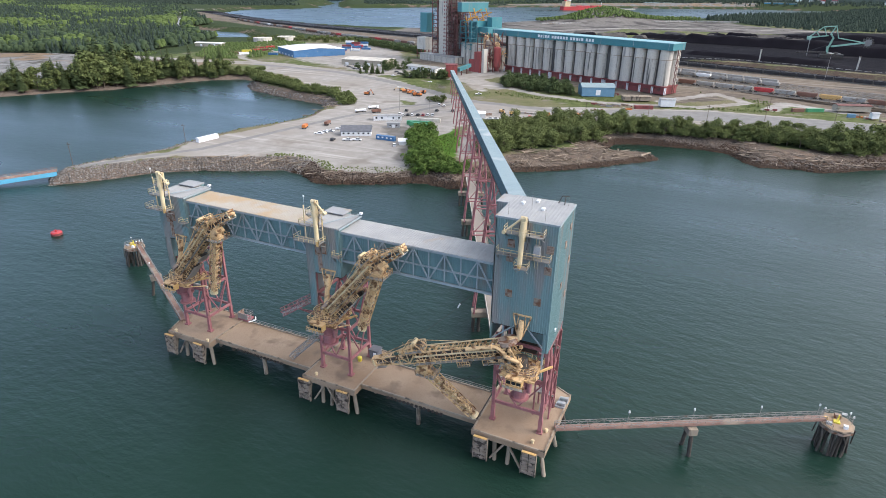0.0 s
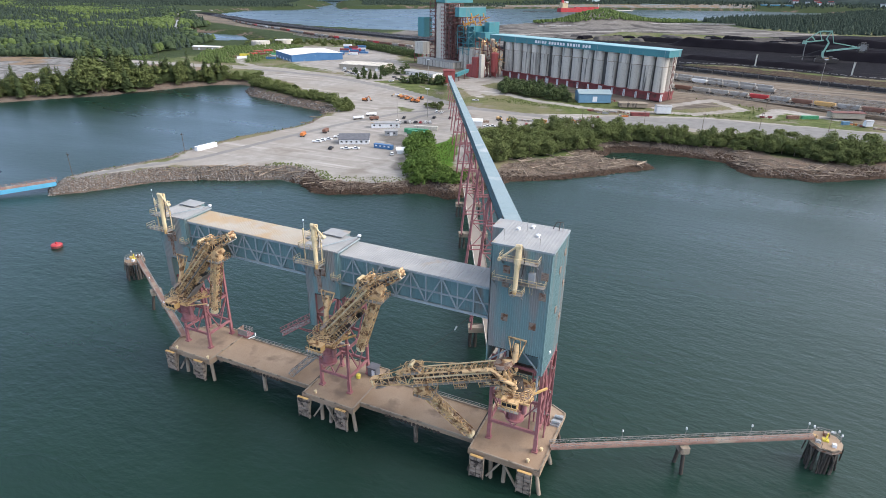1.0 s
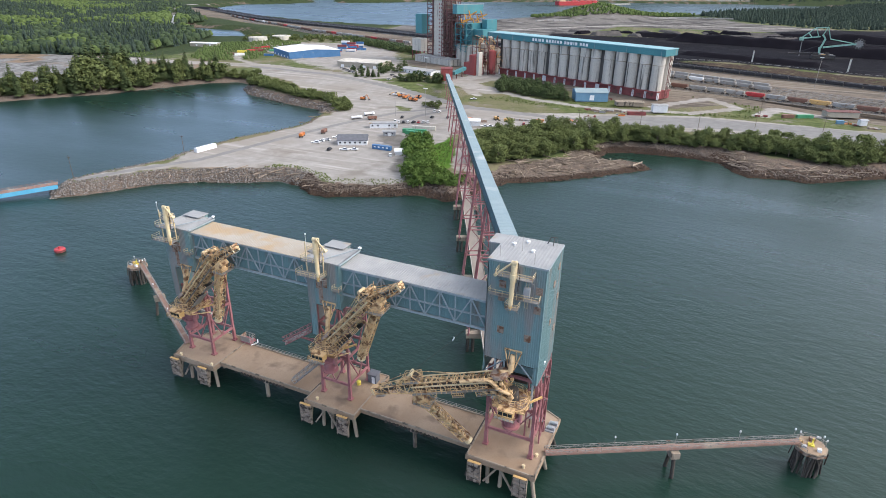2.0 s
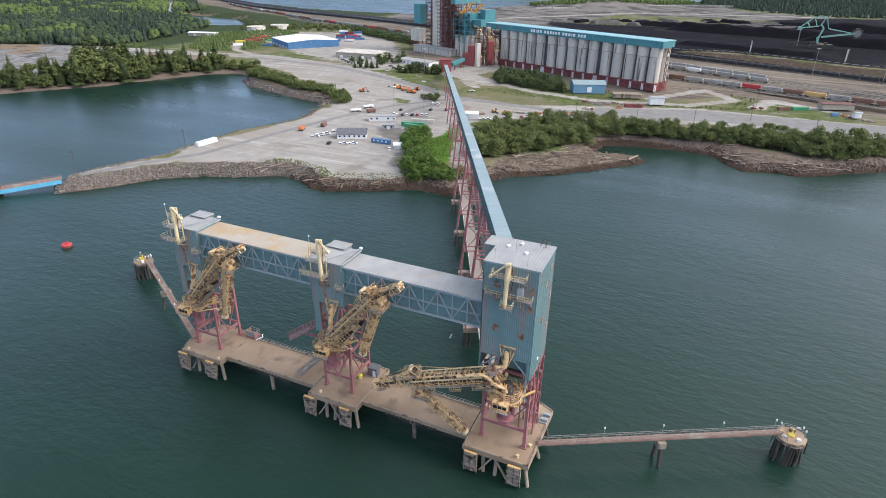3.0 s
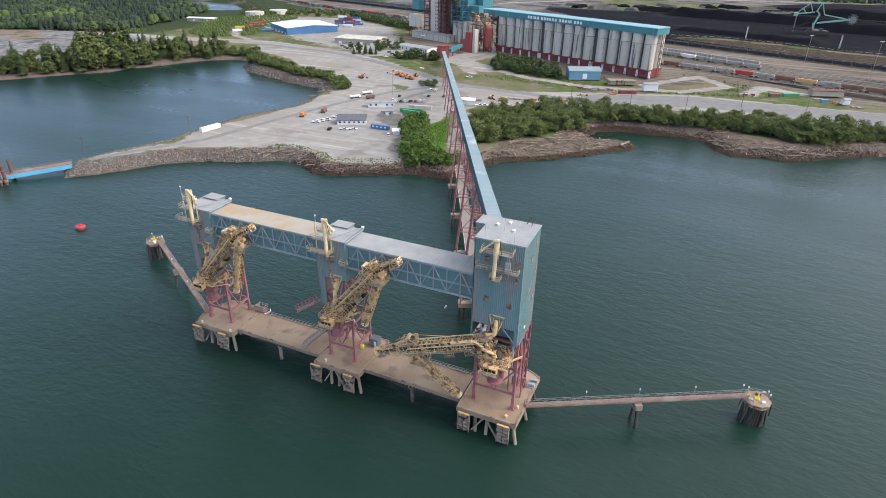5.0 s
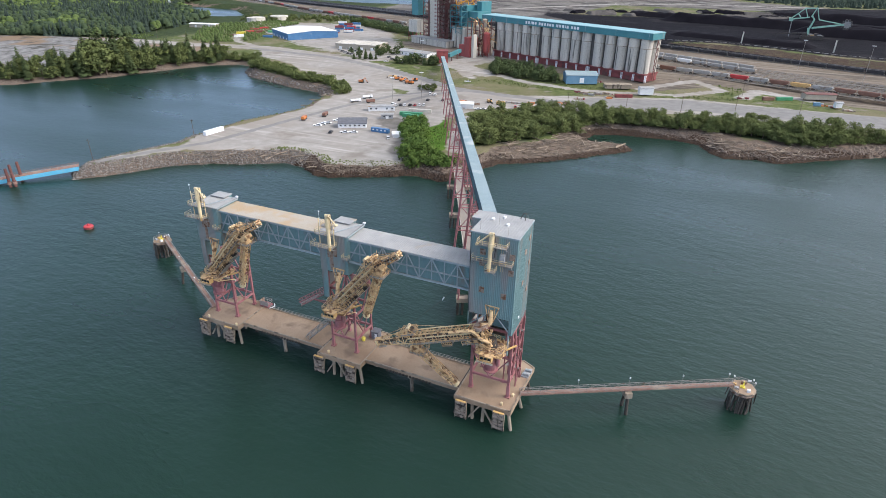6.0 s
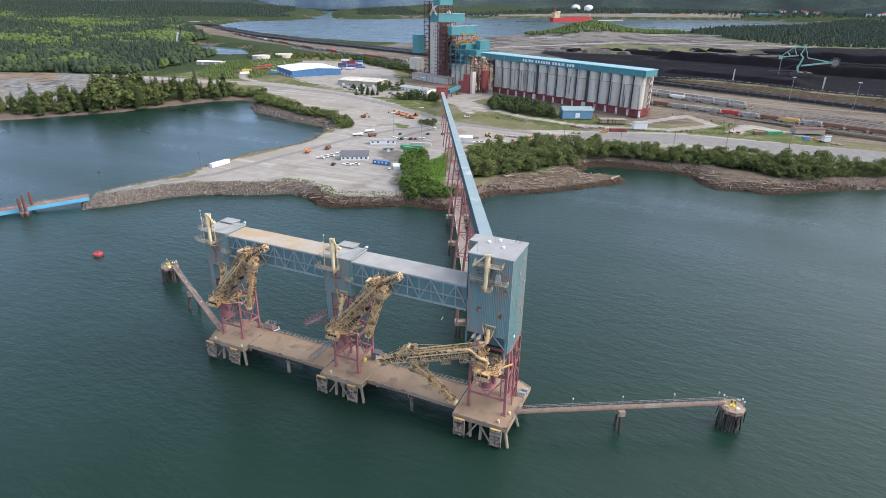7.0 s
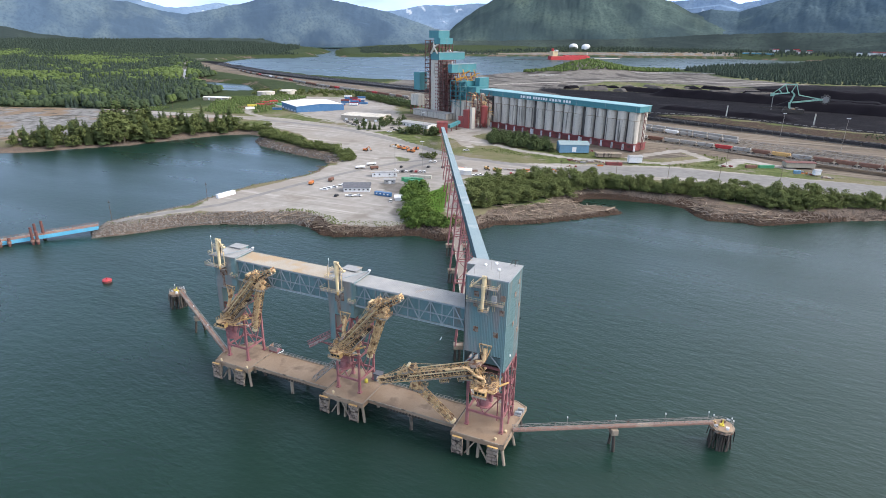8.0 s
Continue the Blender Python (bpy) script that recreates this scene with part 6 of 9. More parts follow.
def long_gallery():
    b = thing("conveyor_gallery", on_gallery(200), "long enclosed conveyor gallery with pale blue ribbed roof", "conveyor gallery")
    n = 24
    for i in range(n):
        p, q = GA.lerp(GB, i / n), GA.lerp(GB, (i + 1) / n)
        w = 1.55
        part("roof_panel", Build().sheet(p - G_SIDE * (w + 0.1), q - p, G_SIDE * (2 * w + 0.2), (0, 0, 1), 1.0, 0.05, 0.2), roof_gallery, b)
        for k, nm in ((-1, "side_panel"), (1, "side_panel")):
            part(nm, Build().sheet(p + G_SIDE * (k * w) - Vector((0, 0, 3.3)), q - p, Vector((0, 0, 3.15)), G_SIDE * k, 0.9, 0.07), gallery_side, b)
        part("floor_panel", Build().beam(p - Vector((0, 0, 3.45)), q - Vector((0, 0, 3.45)), 2 * w + 0.3, 0.25), dark_steel, b)
        part("floor_girder", Build().beam(p - Vector((0, 0, 4.0)) - G_SIDE * 1.2, q - Vector((0, 0, 4.0)) - G_SIDE * 1.2, 0.3, 0.8), pink_steel, b)
        part("floor_girder", Build().beam(p - Vector((0, 0, 4.0)) + G_SIDE * 1.2, q - Vector((0, 0, 4.0)) + G_SIDE * 1.2, 0.3, 0.8), pink_steel, b)
    return b


def gallery_support(y, foot_z, label):
    c = on_gallery(y)
    top = c.z - 4.3
    base = Vector((c.x, c.y, foot_z))
    b = thing("gallery_support", base, label, "support tower", "gallery supports")
    wide = 2.2 + 0.075 * (top - foot_z)
    legs = []
    for k in (-1, 1):
        for f in (-1.3, 1.3):
            lo, hi = base + G_SIDE * k * wide + G_AHEAD * f * 1.6, Vector((c.x, c.y, top)) + G_SIDE * k * 1.5 + G_AHEAD * f * 0.5
            legs.append((lo, hi))
            part("leg", Build().beam(lo, hi, 0.42), pink_steel, b)
    steps = max(int((top - foot_z) / 7.5), 1)
    for i in range(1, steps + 1):
        t, tp = i / steps, (i - 1) / steps
        for a, c2 in ((0, 2), (1, 3), (0, 1), (2, 3)):   # legs: near left, far left, near right, far right
            part("cross_beam", Build().beam(legs[a][0].lerp(legs[a][1], t), legs[c2][0].lerp(legs[c2][1], t), 0.34), pink_steel, b)
        for a, c2 in ((0, 2), (3, 1)):
            if i > 1:
                part("diagonal", Build().beam(legs[a][0].lerp(legs[a][1], tp), legs[c2][0].lerp(legs[c2][1], t), 0.22), pink_steel, b)
    return b


def trestle_bent(y):
    c = on_gallery(y)
    b = thing("trestle_bent", (c.x, c.y, 0), "concrete pile cap with raked piles under the trestle", "pier", "trestle bents")
    turn = Matrix.Translation((c.x, c.y, 0)) @ Matrix.Rotation(math.atan2(G_SIDE.y, G_SIDE.x), 4, "Z")
    part("pile_cap", Build().box(-5.6, 5.6, -1.3, 1.3, 4.6, 6.2, turn), pile_conc, b)
    for x in (-4.9, -3.4, 3.3, 4.8):
        for k in (-0.9, 0.9):
            part("pile", Build().tube(turn @ Vector((x, k, 4.3)), turn @ Vector((x * 1.08, k * 1.4, -2)), 0.4, n=8), wet_pile, b)


long_gallery()
WET_BENTS = (42, 73, 104, 135)
for y in WET_BENTS:
    trestle_bent(y)
    gallery_support(y, 6.2, "tall faded red steel tower carrying the gallery over water")
for y in (168, 201, 234, 268, 302, 336, 372, 408):
    c = on_gallery(y)
    gallery_support(y, ground_at(c.x, c.y) - 0.1, "faded red steel tower carrying the gallery over land")

trestle = thing("trestle_road", (-40, 75, 0), "narrow pale concrete trestle road with low kerbs", "bridge")
for i in range(10):
    ya, yb = 13 + i * 14.4, 13 + (i + 1) * 14.4
    pa, pb = on_gallery(ya) + G_SIDE * 0.6, on_gallery(yb) + G_SIDE * 0.6
    pa.z = pb.z = 6.9
    span = part("span", Build().beam(pa, pb, 4.2, 0.9), asphalt, trestle)
    for k in (-2.0, 2.0):
        part("kerb", Build().beam(pa + G_SIDE * k + Vector((0, 0, 0.55)), pb + G_SIDE * k + Vector((0, 0, 0.55)), 0.16, 0.25), silo_cap if k < 0 else pile_conc, span)
head_pier = thing("trestle_pier", (-12, 18, 0), "small concrete dolphin behind the transfer tower", "pier")
part("pile_cap", Build().box(-21, -14.5, 26, 31, 4.2, 6.1), pile_conc, head_pier)
for x in (-20, -15.5):
    for y in (27, 30):
        part("pile", Build().tube((x, y, 4.2), (x, y, -2), 0.5, n=8), wet_pile, head_pier)


# ---- grain elevator ----
ROW = Matrix.Translation((-19.5, 439.0, 0)) @ Matrix.Rotation(math.atan2(0.410, -0.912), 4, "Z") @ Matrix.Diagonal((1, -1, 1, 1))
YARD = 8.0
BLOCKS = [(i // 5) * 62.2 + (i % 5) * 12.0 + 6.0 for i in range(15)]   # places of the silos along the row, from the near end


def row_box(x0, x1, y0, y1, z0, z1):
    """A box in the elevator's own axes: x along the row, y to the rear; faces turned outwards."""
    b = Build()
    b.box(x0, x1, y0, y1, z0, z1, ROW)
    b.f = [tuple(reversed(f)) for f in b.f]
    return b


def row_beam(p, q, w):
    return Build().beam(ROW @ Vector(p), ROW @ Vector(q), w)


def silo_mesh(n=28, r=5.05):
    shaft, cap, ledge = Build(), Build(), Build()
    shaft.tube((0, 0, 14.2), (0, 0, 35.2), r, r, n, False)
    cap.tube((0, 0, 35.2), (0, 0, 43.0), r + 0.12, r + 0.12, n, False)
    ledge.tube((0, 0, 34.9), (0, 0, 35.3), r + 0.3, r + 0.3, n, False)
    out = [m.mesh("silo") for m in (shaft, cap, ledge)]
    for me in out:
        me.polygons.foreach_set("use_smooth", np.array([len(p.vertices) == 4 for p in me.polygons]))
    return out


def silos():
    shaft, cap, ledge = silo_mesh()
    silo = thing("grain_silo", (0, 0, 0), "tall streaked grey concrete grain silo with paler top", "silo", "grain silos")
    part("shaft", shaft, silo_conc, silo)
    part("cap_band", cap, silo_cap, silo)
    part("ledge", ledge, pile_conc, silo)
    # walls added in the gaps, coloured dark to stand for the shade there
    infill = thing("silo_infill", ROW @ Vector((85, 7, YARD)), "recessed concrete walls between silos, shade painted in dark", "wall")
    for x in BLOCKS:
        part("infill_wall", row_box(x + 4.6, x + 7.4 if (x - 6.0) % 62.2 < 47 else x + 9.6, 5.6, 8.4, 14.3, 42.9), gap_shade_conc, infill)
    first = True
    for y in (6.0, 18.0):
        for x in BLOCKS:
            m = Matrix.Translation(ROW @ Vector((x, y, 0)))
            if first:
                silo.matrix_basis = m
                first = False
            else:
                copy_thing(silo, m)


silos()


def silo_base():
    b = thing("silo_undercroft", ROW @ Vector((85, 11, YARD)), "dark red steel undercroft with white columns below silos", "building")
    for k in range(3):
        x0 = k * 62.2
        part("wall", row_box(x0 + 0.4, x0 + 59.6, 1.6, 21.0, YARD - 0.5, 14.2), dark_red, b)
        part("top_beam", row_box(x0, x0 + 60.0, 0.2, 22.0, 13.4, 14.3), dark_red, b)
        for i in range(6):
            x = x0 + i * 12.0
            for d in (-0.7, 0.5):
                part("column", row_box(x + d - 0.3, x + d + 0.3, 0.9, 1.5, YARD - 0.5, 13.4), white_paint, b)
        for i in range(5):
            part("bay_door", row_box(x0 + i * 12.0 + 3.4, x0 + i * 12.0 + 8.4, 1.35, 1.58, YARD, 11.0), rust_frame if i % 2 else dark_red, b)
    return b


silo_base()


def silo_gallery():
    b = thing("silo_gallery", ROW @ Vector((85, 8, 43)), "long teal steel conveyor house on top of silos", "building")
    part("front_wall", row_box(-1.5, 203, 0.4, 1.0, 43.0, 48.2), teal_clad, b)
    part("back_wall", row_box(-1.5, 203, 19.6, 20.2, 43.0, 48.2), teal_clad, b)
    part("end_wall", row_box(-1.6, -1.0, 0.4, 20.2, 43.0, 48.2), teal_clad, b)
    part("end_wall", row_box(202.6, 203, 0.4, 20.2, 43.0, 48.2), teal_clad, b)
    for i in range(19):
        part("roof_sheet", row_box(-2.0 + i * 10.8, 8.7 + i * 10.8, 0.0, 20.6, 48.2, 48.7), teal_roof, b)
    part("underside", row_box(-1.2, 202.4, 1.0, 19.6, 43.02, 43.3), dark_steel, b)
    for i in range(0, 19, 3):
        part("downpipe", row_beam((i * 11 + 2, 0.25, 43.2), (i * 11 + 2, 0.25, 48.2), 0.3), roof_gallery, b)
    # the painted company name stands as plain white bars
    x = 141.0
    for width in (2.6, 2.6, 1.2, 2.6, 2.6, 0, 2.6, 2.8, 2.6, 2.4, 2.6, 2.6, 0, 2.8, 2.6, 2.8, 1.2, 2.8, 0, 2.4, 2.6, 2.8):
        if width:
            part("sign_bar", row_box(x - width * 0.86, x, 0.22, 0.36, 44.5, 47.0), white_paint, b)
        x -= width + (0.75 if width else 1.8)
    return b


silo_gallery()
end_stair = thing("silo_stair", ROW @ Vector((-1.2, 10, YARD)), "rusty steel stair tower on the silo end wall", "stairs")
for i in range(12):
    z = YARD + i * 2.9
    part("flight", row_beam((-1.4, 9.6 + 2.6 * (i % 2), z), (-1.4, 12.2 - 2.6 * (i % 2), z + 2.9), 0.5), rust_frame, end_stair)
for y in (9.2, 12.6):
    part("post", row_beam((-1.9, y, YARD), (-1.9, y, 43), 0.4), rust_frame, end_stair)


HEAD = Matrix.Translation((-276.0, 566.0, 0)) @ Matrix.Rotation(math.atan2(-0.410, 0.912), 4, "Z")


def head_box(x0, x1, y0, y1, z0, z1):
    return Build().box(x0, x1, y0, y1, z0, z1, HEAD)


def head_beam(p, q, w):
    return Build().beam(HEAD @ Vector(p), HEAD @ Vector(q), w)


def open_frame(base, x0, x1, y0, y1, z0, z1, step, cols_x, cols_y, mat, w=0.7):
    xs = [x0 + (x1 - x0) * i / cols_x for i in range(cols_x + 1)]
    ys = [y0 + (y1 - y0) * i / cols_y for i in range(cols_y + 1)]
    for x in xs:
        for y in ys:
            if x in (x0, x1) or y in (y0, y1):
                part("column", head_beam((x, y, z0), (x, y, z1), w), mat, base)
    z = z0 + step
    turn = 0
    while z <= z1 + 0.1:
        floor = Build()
        for a, b in (((x0, y0), (x1, y0)), ((x1, y0), (x1, y1)), ((x1, y1), (x0, y1)), ((x0, y1), (x0, y0))):
            part("floor_beam", head_beam((*a, z), (*b, z), w * 0.8), mat, base)
        part("floor_plate", head_box(x0 + 0.3, x1 - 0.3, y0 + 0.3, y1 - 0.3, z - 0.25, z - 0.1), dark_steel, base)
        for a, b in (((x0, y0), (x1, y0)), ((x1, y0), (x1, y1))):
            p, q = (a, b) if turn % 2 else (b, a)
            part("diagonal", head_beam((*p, z - step), (*q, z), w * 0.5), mat, base)
        z += step
        turn += 1


def headhouse():
    b = thing("elevator_headhouse", HEAD @ Vector((-10, 12, YARD)), "tall grain elevator headhouse of pale concrete, rusty frames and teal penthouses", "building")
    part("core", head_box(-16, -0.4, 0.6, 22.6, YARD - 1, 76), silo_cap, b)
    for i in range(15):
        for j in range(2):
            x, z = -6.6 + j * 3.6, 14.0 + i * 4.1
            part("window", head_box(x - 0.85, x + 0.85, 0.4, 0.62, z, z + 1.7), dark_red, b)
    for i in range(13):
        part("wall_band", head_box(-16.1, -0.3, 0.45, 0.62, 11.4 + i * 5.0, 11.7 + i * 5.0), silo_conc, b)
    open_frame(b, 0.2, 8.0, -1.5, 20.0, YARD - 1, 77, 4.6, 2, 3, rust_frame)
    open_frame(b, 9.0, 16.5, -0.8, 16.0, YARD - 1, 66, 5.2, 2, 2, rust_frame, 0.55)
    for k in range(4):
        part("bin_wall", head_box(1.6 + k * 3.8, 4.2 + k * 3.8, 5.0 + k, 19.0, YARD + 3, 60 - 6 * k), (silo_conc, rust_frame, tan_wall, dark_red)[k], b)
    open_frame(b, -26, -17, -1.0, 8.0, YARD - 1, 100, 4.6, 1, 1, rust_frame)
    open_frame(b, -20, 0, 0, 22, 86, 96, 5.9, 3, 4, rust_frame, 0.8)
    part("duct", Build().pipe([HEAD @ Vector(p) for p in ((-14, -1.2, 84), (-8, -2, 92), (-3, 4, 97))], 1.3, 8), silo_cap, b)
    part("duct", Build().pipe([HEAD @ Vector(p) for p in ((-2, -1.2, 84), (-9, -2, 93), (-15, 4, 98))], 1.1, 8), silo_cap, b)
    pent = part("penthouse", head_box(-15.5, 0.5, -0.8, 43, 77, 85.5), teal_clad, b)
    part("roof", head_box(-15.9, 0.9, -1.2, 43.4, 85.5, 86.2), roof_gallery, pent)
    part("vent_dome", Build().tube(HEAD @ Vector((-4, 20, 86.7)), HEAD @ Vector((-4, 20, 89.5)), 3.0, 1.2, 12), white_paint, pent)
    pent = part("penthouse", head_box(-10, 1.5, 0, 21, 95.5, 102.5), teal_clad, b)
    part("upper_box", head_box(-22, -4, 2, 20, 102.5, 111), teal_clad, pent)
    part("roof", head_box(-22.5, -3.5, 1.5, 20.5, 111, 111.7), roof_gallery, pent)
    pent = part("penthouse", head_box(17.5, 24.5, -1, 41, 63, 72.5), teal_clad, b)
    part("roof", head_box(17.1, 24.9, -1.4, 41.4, 72.5, 73.2), roof_gallery, pent)
    part("side_house", head_box(-50, -38, 0, 12, 38, 60), teal_clad, b)
    part("side_house", head_box(-54, -38, -2, 10, 18, 32), silo_cap, b)
    open_frame(b, -54, -38, -2, 10, YARD - 1, 18, 6, 2, 2, dark_red)
    open_frame(b, 17, 25, 0, 40, YARD - 1, 63, 6.1, 1, 5, rust_frame, 0.6)
    # orange cleaner steelwork
    for i in range(7):
        z = 52 + (i % 3) * 4
        part("conveyor_truss", head_beam((27 + i * 2, i * 4.5, z), (36 + i * 1.5, 8 + i * 4.0, z + 6 - 3 * (i % 2)), 1.2), orange_steel, b)
        part("conveyor_truss", head_beam((30 + i * 2, i * 4.2, z + 7), (28 + i * 3, 6 + i * 3.5, z - 4), 0.9), orange_steel, b)
    part("teal_bay", head_box(30, 42, 6, 32, 30, 54), teal_clad, b)
    part("teal_bay", head_box(44, 52, 20, 36, 36, 58), teal_clad, b)
    open_frame(b, 26, 44, -4, 6, 24, 54, 6, 2, 1, teal_clad, 0.6)
    part("teal_link", head_box(42, 58, 8, 28, 41, 48), teal_clad, b)
    part("podium", head_box(-34, 30, -14, 0, YARD - 1, 15), silo_conc, b)
    part("podium_roof", head_box(-34.5, 30.5, -14.5, -0.3, 15, 15.6), roof_grey, b)
    return b


headhouse()
small_silo = thing("workhouse_silo", (0, 0, 0), "short pale concrete workhouse silo", "silo", "workhouse silos")
part("shaft", Build().tube((0, 0, YARD - 1), (0, 0, 31), 3.9, 3.9, 20), silo_cap, small_silo)
part("lid", Build().tube((0, 0, 31), (0, 0, 31.7), 4.1, 3.6, 20), pile_conc, small_silo)
for i in range(5):
    m = Matrix.Translation(HEAD @ Vector((28 + i * 8.4, 2, 0)))
    if i:
        copy_thing(small_silo, m)
    else:
        small_silo.matrix_basis = m


def cleaning_annex():
    """Red and tan dust-collecting plant in front of the elevator's left end."""
    b = thing("dust_plant", (-188, 462, YARD), "red clad dust-collecting plant with tan hoppers and ducts", "building")
    part("red_house", row_box(190, 206, -30, -18, YARD - 1, 20), brick_red, b)
    part("red_step", row_box(190, 198, -30.2, -18, 20, 28), brick_red, b)
    part("pale_stair", row_box(186.0, 189.4, -28, -23, YARD - 1, 31), silo_cap, b)
    for i, (x, y, r, z0, z1, m) in enumerate(((183, -12, 4.0, 14, 32, brick_red), (188, -8, 3.4, 18, 36, tan_steel), (196, -12, 3.0, 24, 38, tan_wall), (202, -10, 2.6, 26, 42, tan_steel), (194, -4, 2.6, 30, 44, tan_wall))):
        c = ROW @ Vector((x, y, 0))
        hopper = part("hopper", Build().tube((c.x, c.y, z0), (c.x, c.y, z1), r, r, 16).tube((c.x, c.y, z0), (c.x, c.y, z0 - 5), r, 0.8, 16).tube((c.x, c.y, z1), (c.x, c.y, z1 + 1.2), r, 0.8, 16), m, b)
        for dx in (-1, 1):
            for dy in (-1, 1):
                part("leg", Build().beam((c.x + dx * r * 0.7, c.y + dy * r * 0.7, YARD - 1), (c.x + dx * r * 0.7, c.y + dy * r * 0.7, z0 + 1), 0.6), dark_red, hopper)
    rnd = random.Random(5)
    for i in range(40):
        x, y, z = rnd.uniform(182, 210), rnd.uniform(-20, 0), rnd.uniform(16, 44)
        p = ROW @ Vector((x, y, z))
        q = ROW @ Vector((x + rnd.uniform(-9, 9), y + rnd.uniform(-6, 6), z + rnd.uniform(-6, 8)))
        part("duct", Build().tube(p, q, 0.3 + 0.1 * (i % 4), n=8), (orange_steel, tan_steel, rust_frame, rust_frame)[i % 4], b)
    for i in range(10):
        p = ROW @ Vector((184 + (i % 5) * 6, -16 + (i // 5) * 12, YARD - 1))
        part("column", Build().beam(p, p + Vector((0, 0, 38)), 0.6), rust_frame, b)
    for z in (18, 26, 34, 42):
        part("floor_beam", row_beam((184, -16, z), (208, -16, z), 0.6), rust_frame, b)
        part("floor_beam", row_beam((184, -4, z), (208, -4, z), 0.6), rust_frame, b)
    return b


cleaning_annex()

drive = thing("gallery_drive_house", (-219, 449, YARD), "red clad drive house at the gallery foot", "building")
g_turn = Matrix.Translation((-219.0, 450.0, 0)) @ Matrix.Rotation(math.atan2(G_SIDE.y, G_SIDE.x), 4, "Z")
part("wall_shell", Build().box(-5.5, 5.5, -6, 6, YARD - 1, 19, g_turn), brick_red, drive)
part("roof", Build().box(-5.9, 5.9, -6.4, 6.4, 19, 19.5, g_turn), dark_red, drive)
link = thing("link_gallery", (-205, 490, YARD), "teal enclosed conveyor from drive house to headhouse", "conveyor gallery")
part("casing", Build().beam((-214, 455, 14), (-212, 480, 16), 3.6, 3.2), teal_clad, link)
for p in ((-213.5, 462, 13.0), (-212.5, 474, 14.0)):
    part("post", Build().beam((p[0], p[1], YARD - 1), p, 0.8), rust_frame, link)


def gabled(name, c, turn, length, width, eaves, ridge, wall_mat, roof_mat, label, category="building", doors=2, windows=0, door_mat=None):
    """A plain gabled building with door leaves and windows; c its middle on the ground."""
    b = thing(name, c, label, category)
    m = Matrix.Translation(c) @ Matrix.Rotation(radians(turn), 4, "Z")
    L, W = length / 2, width / 2
    shell = Build()
    pts = [(-L, -W, -1), (L, -W, -1), (L, W, -1), (-L, W, -1), (-L, -W, eaves), (L, -W, eaves), (L, W, eaves), (-L, W, eaves), (-L, 0, ridge), (L, 0, ridge)]
    shell.add([m @ Vector(p) for p in pts], [(0, 1, 5, 4), (2, 3, 7, 6), (1, 2, 6, 9, 5), (3, 0, 4, 8, 7), (4, 5, 9, 8), (6, 7, 8, 9), (3, 2, 1, 0)])
    part("wall_shell", shell, wall_mat, b)
    for k in (-1, 1):
        e, t = 0.5, 0.3
        roof = Build()
        s = (ridge - eaves) / W
        a = [(-L - e, k * (W + e), eaves - e * s + 0.1), (L + e, k * (W + e), eaves - e * s + 0.1), (L + e, 0, ridge + 0.1), (-L - e, 0, ridge + 0.1)]
        roof.add([m @ Vector(p) for p in a] + [m @ (Vector(p) + Vector((0, 0, t))) for p in a], [(0, 1, 2, 3), (7, 6, 5, 4), (0, 4, 5, 1), (1, 5, 6, 2), (2, 6, 7, 3), (3, 7, 4, 0)])
        part("roof_slope", roof, roof_mat, b)
    for i in range(doors):
        x = -L + length * (i + 0.5) / max(doors, 1)
        h = min(eaves * 0.75, 4.2)
        part("door", Build().box(x - h * 0.45, x + h * 0.45, -W - 0.12, -W - 0.02, 0, h, m), door_mat or white_paint, b)
    for i in range(windows):
        x = -L + length * (i + 0.5) / windows
        win = part("window", Build().box(x - 0.6, x + 0.6, -W - 0.1, -W - 0.02, eaves * 0.4, eaves * 0.75, m), window_glass, b)
        part("window_frame", Build().box(x - 0.7, x + 0.7, -W - 0.07, -W - 0.01, eaves * 0.4 - 0.12, eaves * 0.75 + 0.12, m), white_paint, win)
    return b


gabled("storage_shed", (-72.0, 420.0, 7.4), 24, 27, 16, 6.2, 8.6, shed_blue, roof_gallery, "pale blue metal storage shed with a white door", "shed", 1)
gabled("blue_warehouse", (-458, 548, 6.0), -34, 62, 66, 9.5, 11.5, blue_paint, white_paint, "large blue warehouse with a shallow white roof", "warehouse", 5)
gabled("flat_warehouse", (-340, 494, 6.5), 6, 52, 30, 7.0, 8.0, tan_wall, silo_cap, "low tan warehouse with a pale shallow roof", "warehouse", 4)
gabled("office_building", (-262, 478, 7.0), -14, 42, 16, 4.6, 5.6, white_paint, roof_grey, "low white office building among small trees", "building", 2, 8)
gabled("yard_office", (-176.0, 209.5, 5.0), 28, 18, 11, 2.9, 5.2, white_paint, slate_roof, "white yard office with a dark hipped roof", "building", 1, 6)
gabled("site_trailer", (-180, 255, 5.0), 29, 19, 5, 3.2, 3.7, white_paint, roof_grey, "long white site trailer in the gravel yard", "trailer", 1, 5)
gabled("site_trailer", (-165.5, 237, 5.0), 27, 8, 4, 2.8, 3.2, grey_paint, roof_grey, "small grey site trailer in the yard", "trailer", 1, 2)
gabled("pump_house", (-13.0, 398, 7.0), 20, 11, 7, 4.2, 4.8, white_paint, roof_grey, "small white pump house beside the road", "building", 1)
gabled("concrete_pad_shed", (-38, 412, 7.2), 22, 22, 8, 2.0, 2.3, pile_conc, pile_conc, "low pale concrete bunker beside the silos", "building", 0)
gabled("storage_tent", (-138.5, 199.5, 5.0), 30, 4.5, 3.6, 2.2, 3.4, white_paint, white_paint, "small white storage tent beside a van", "tent", 1)
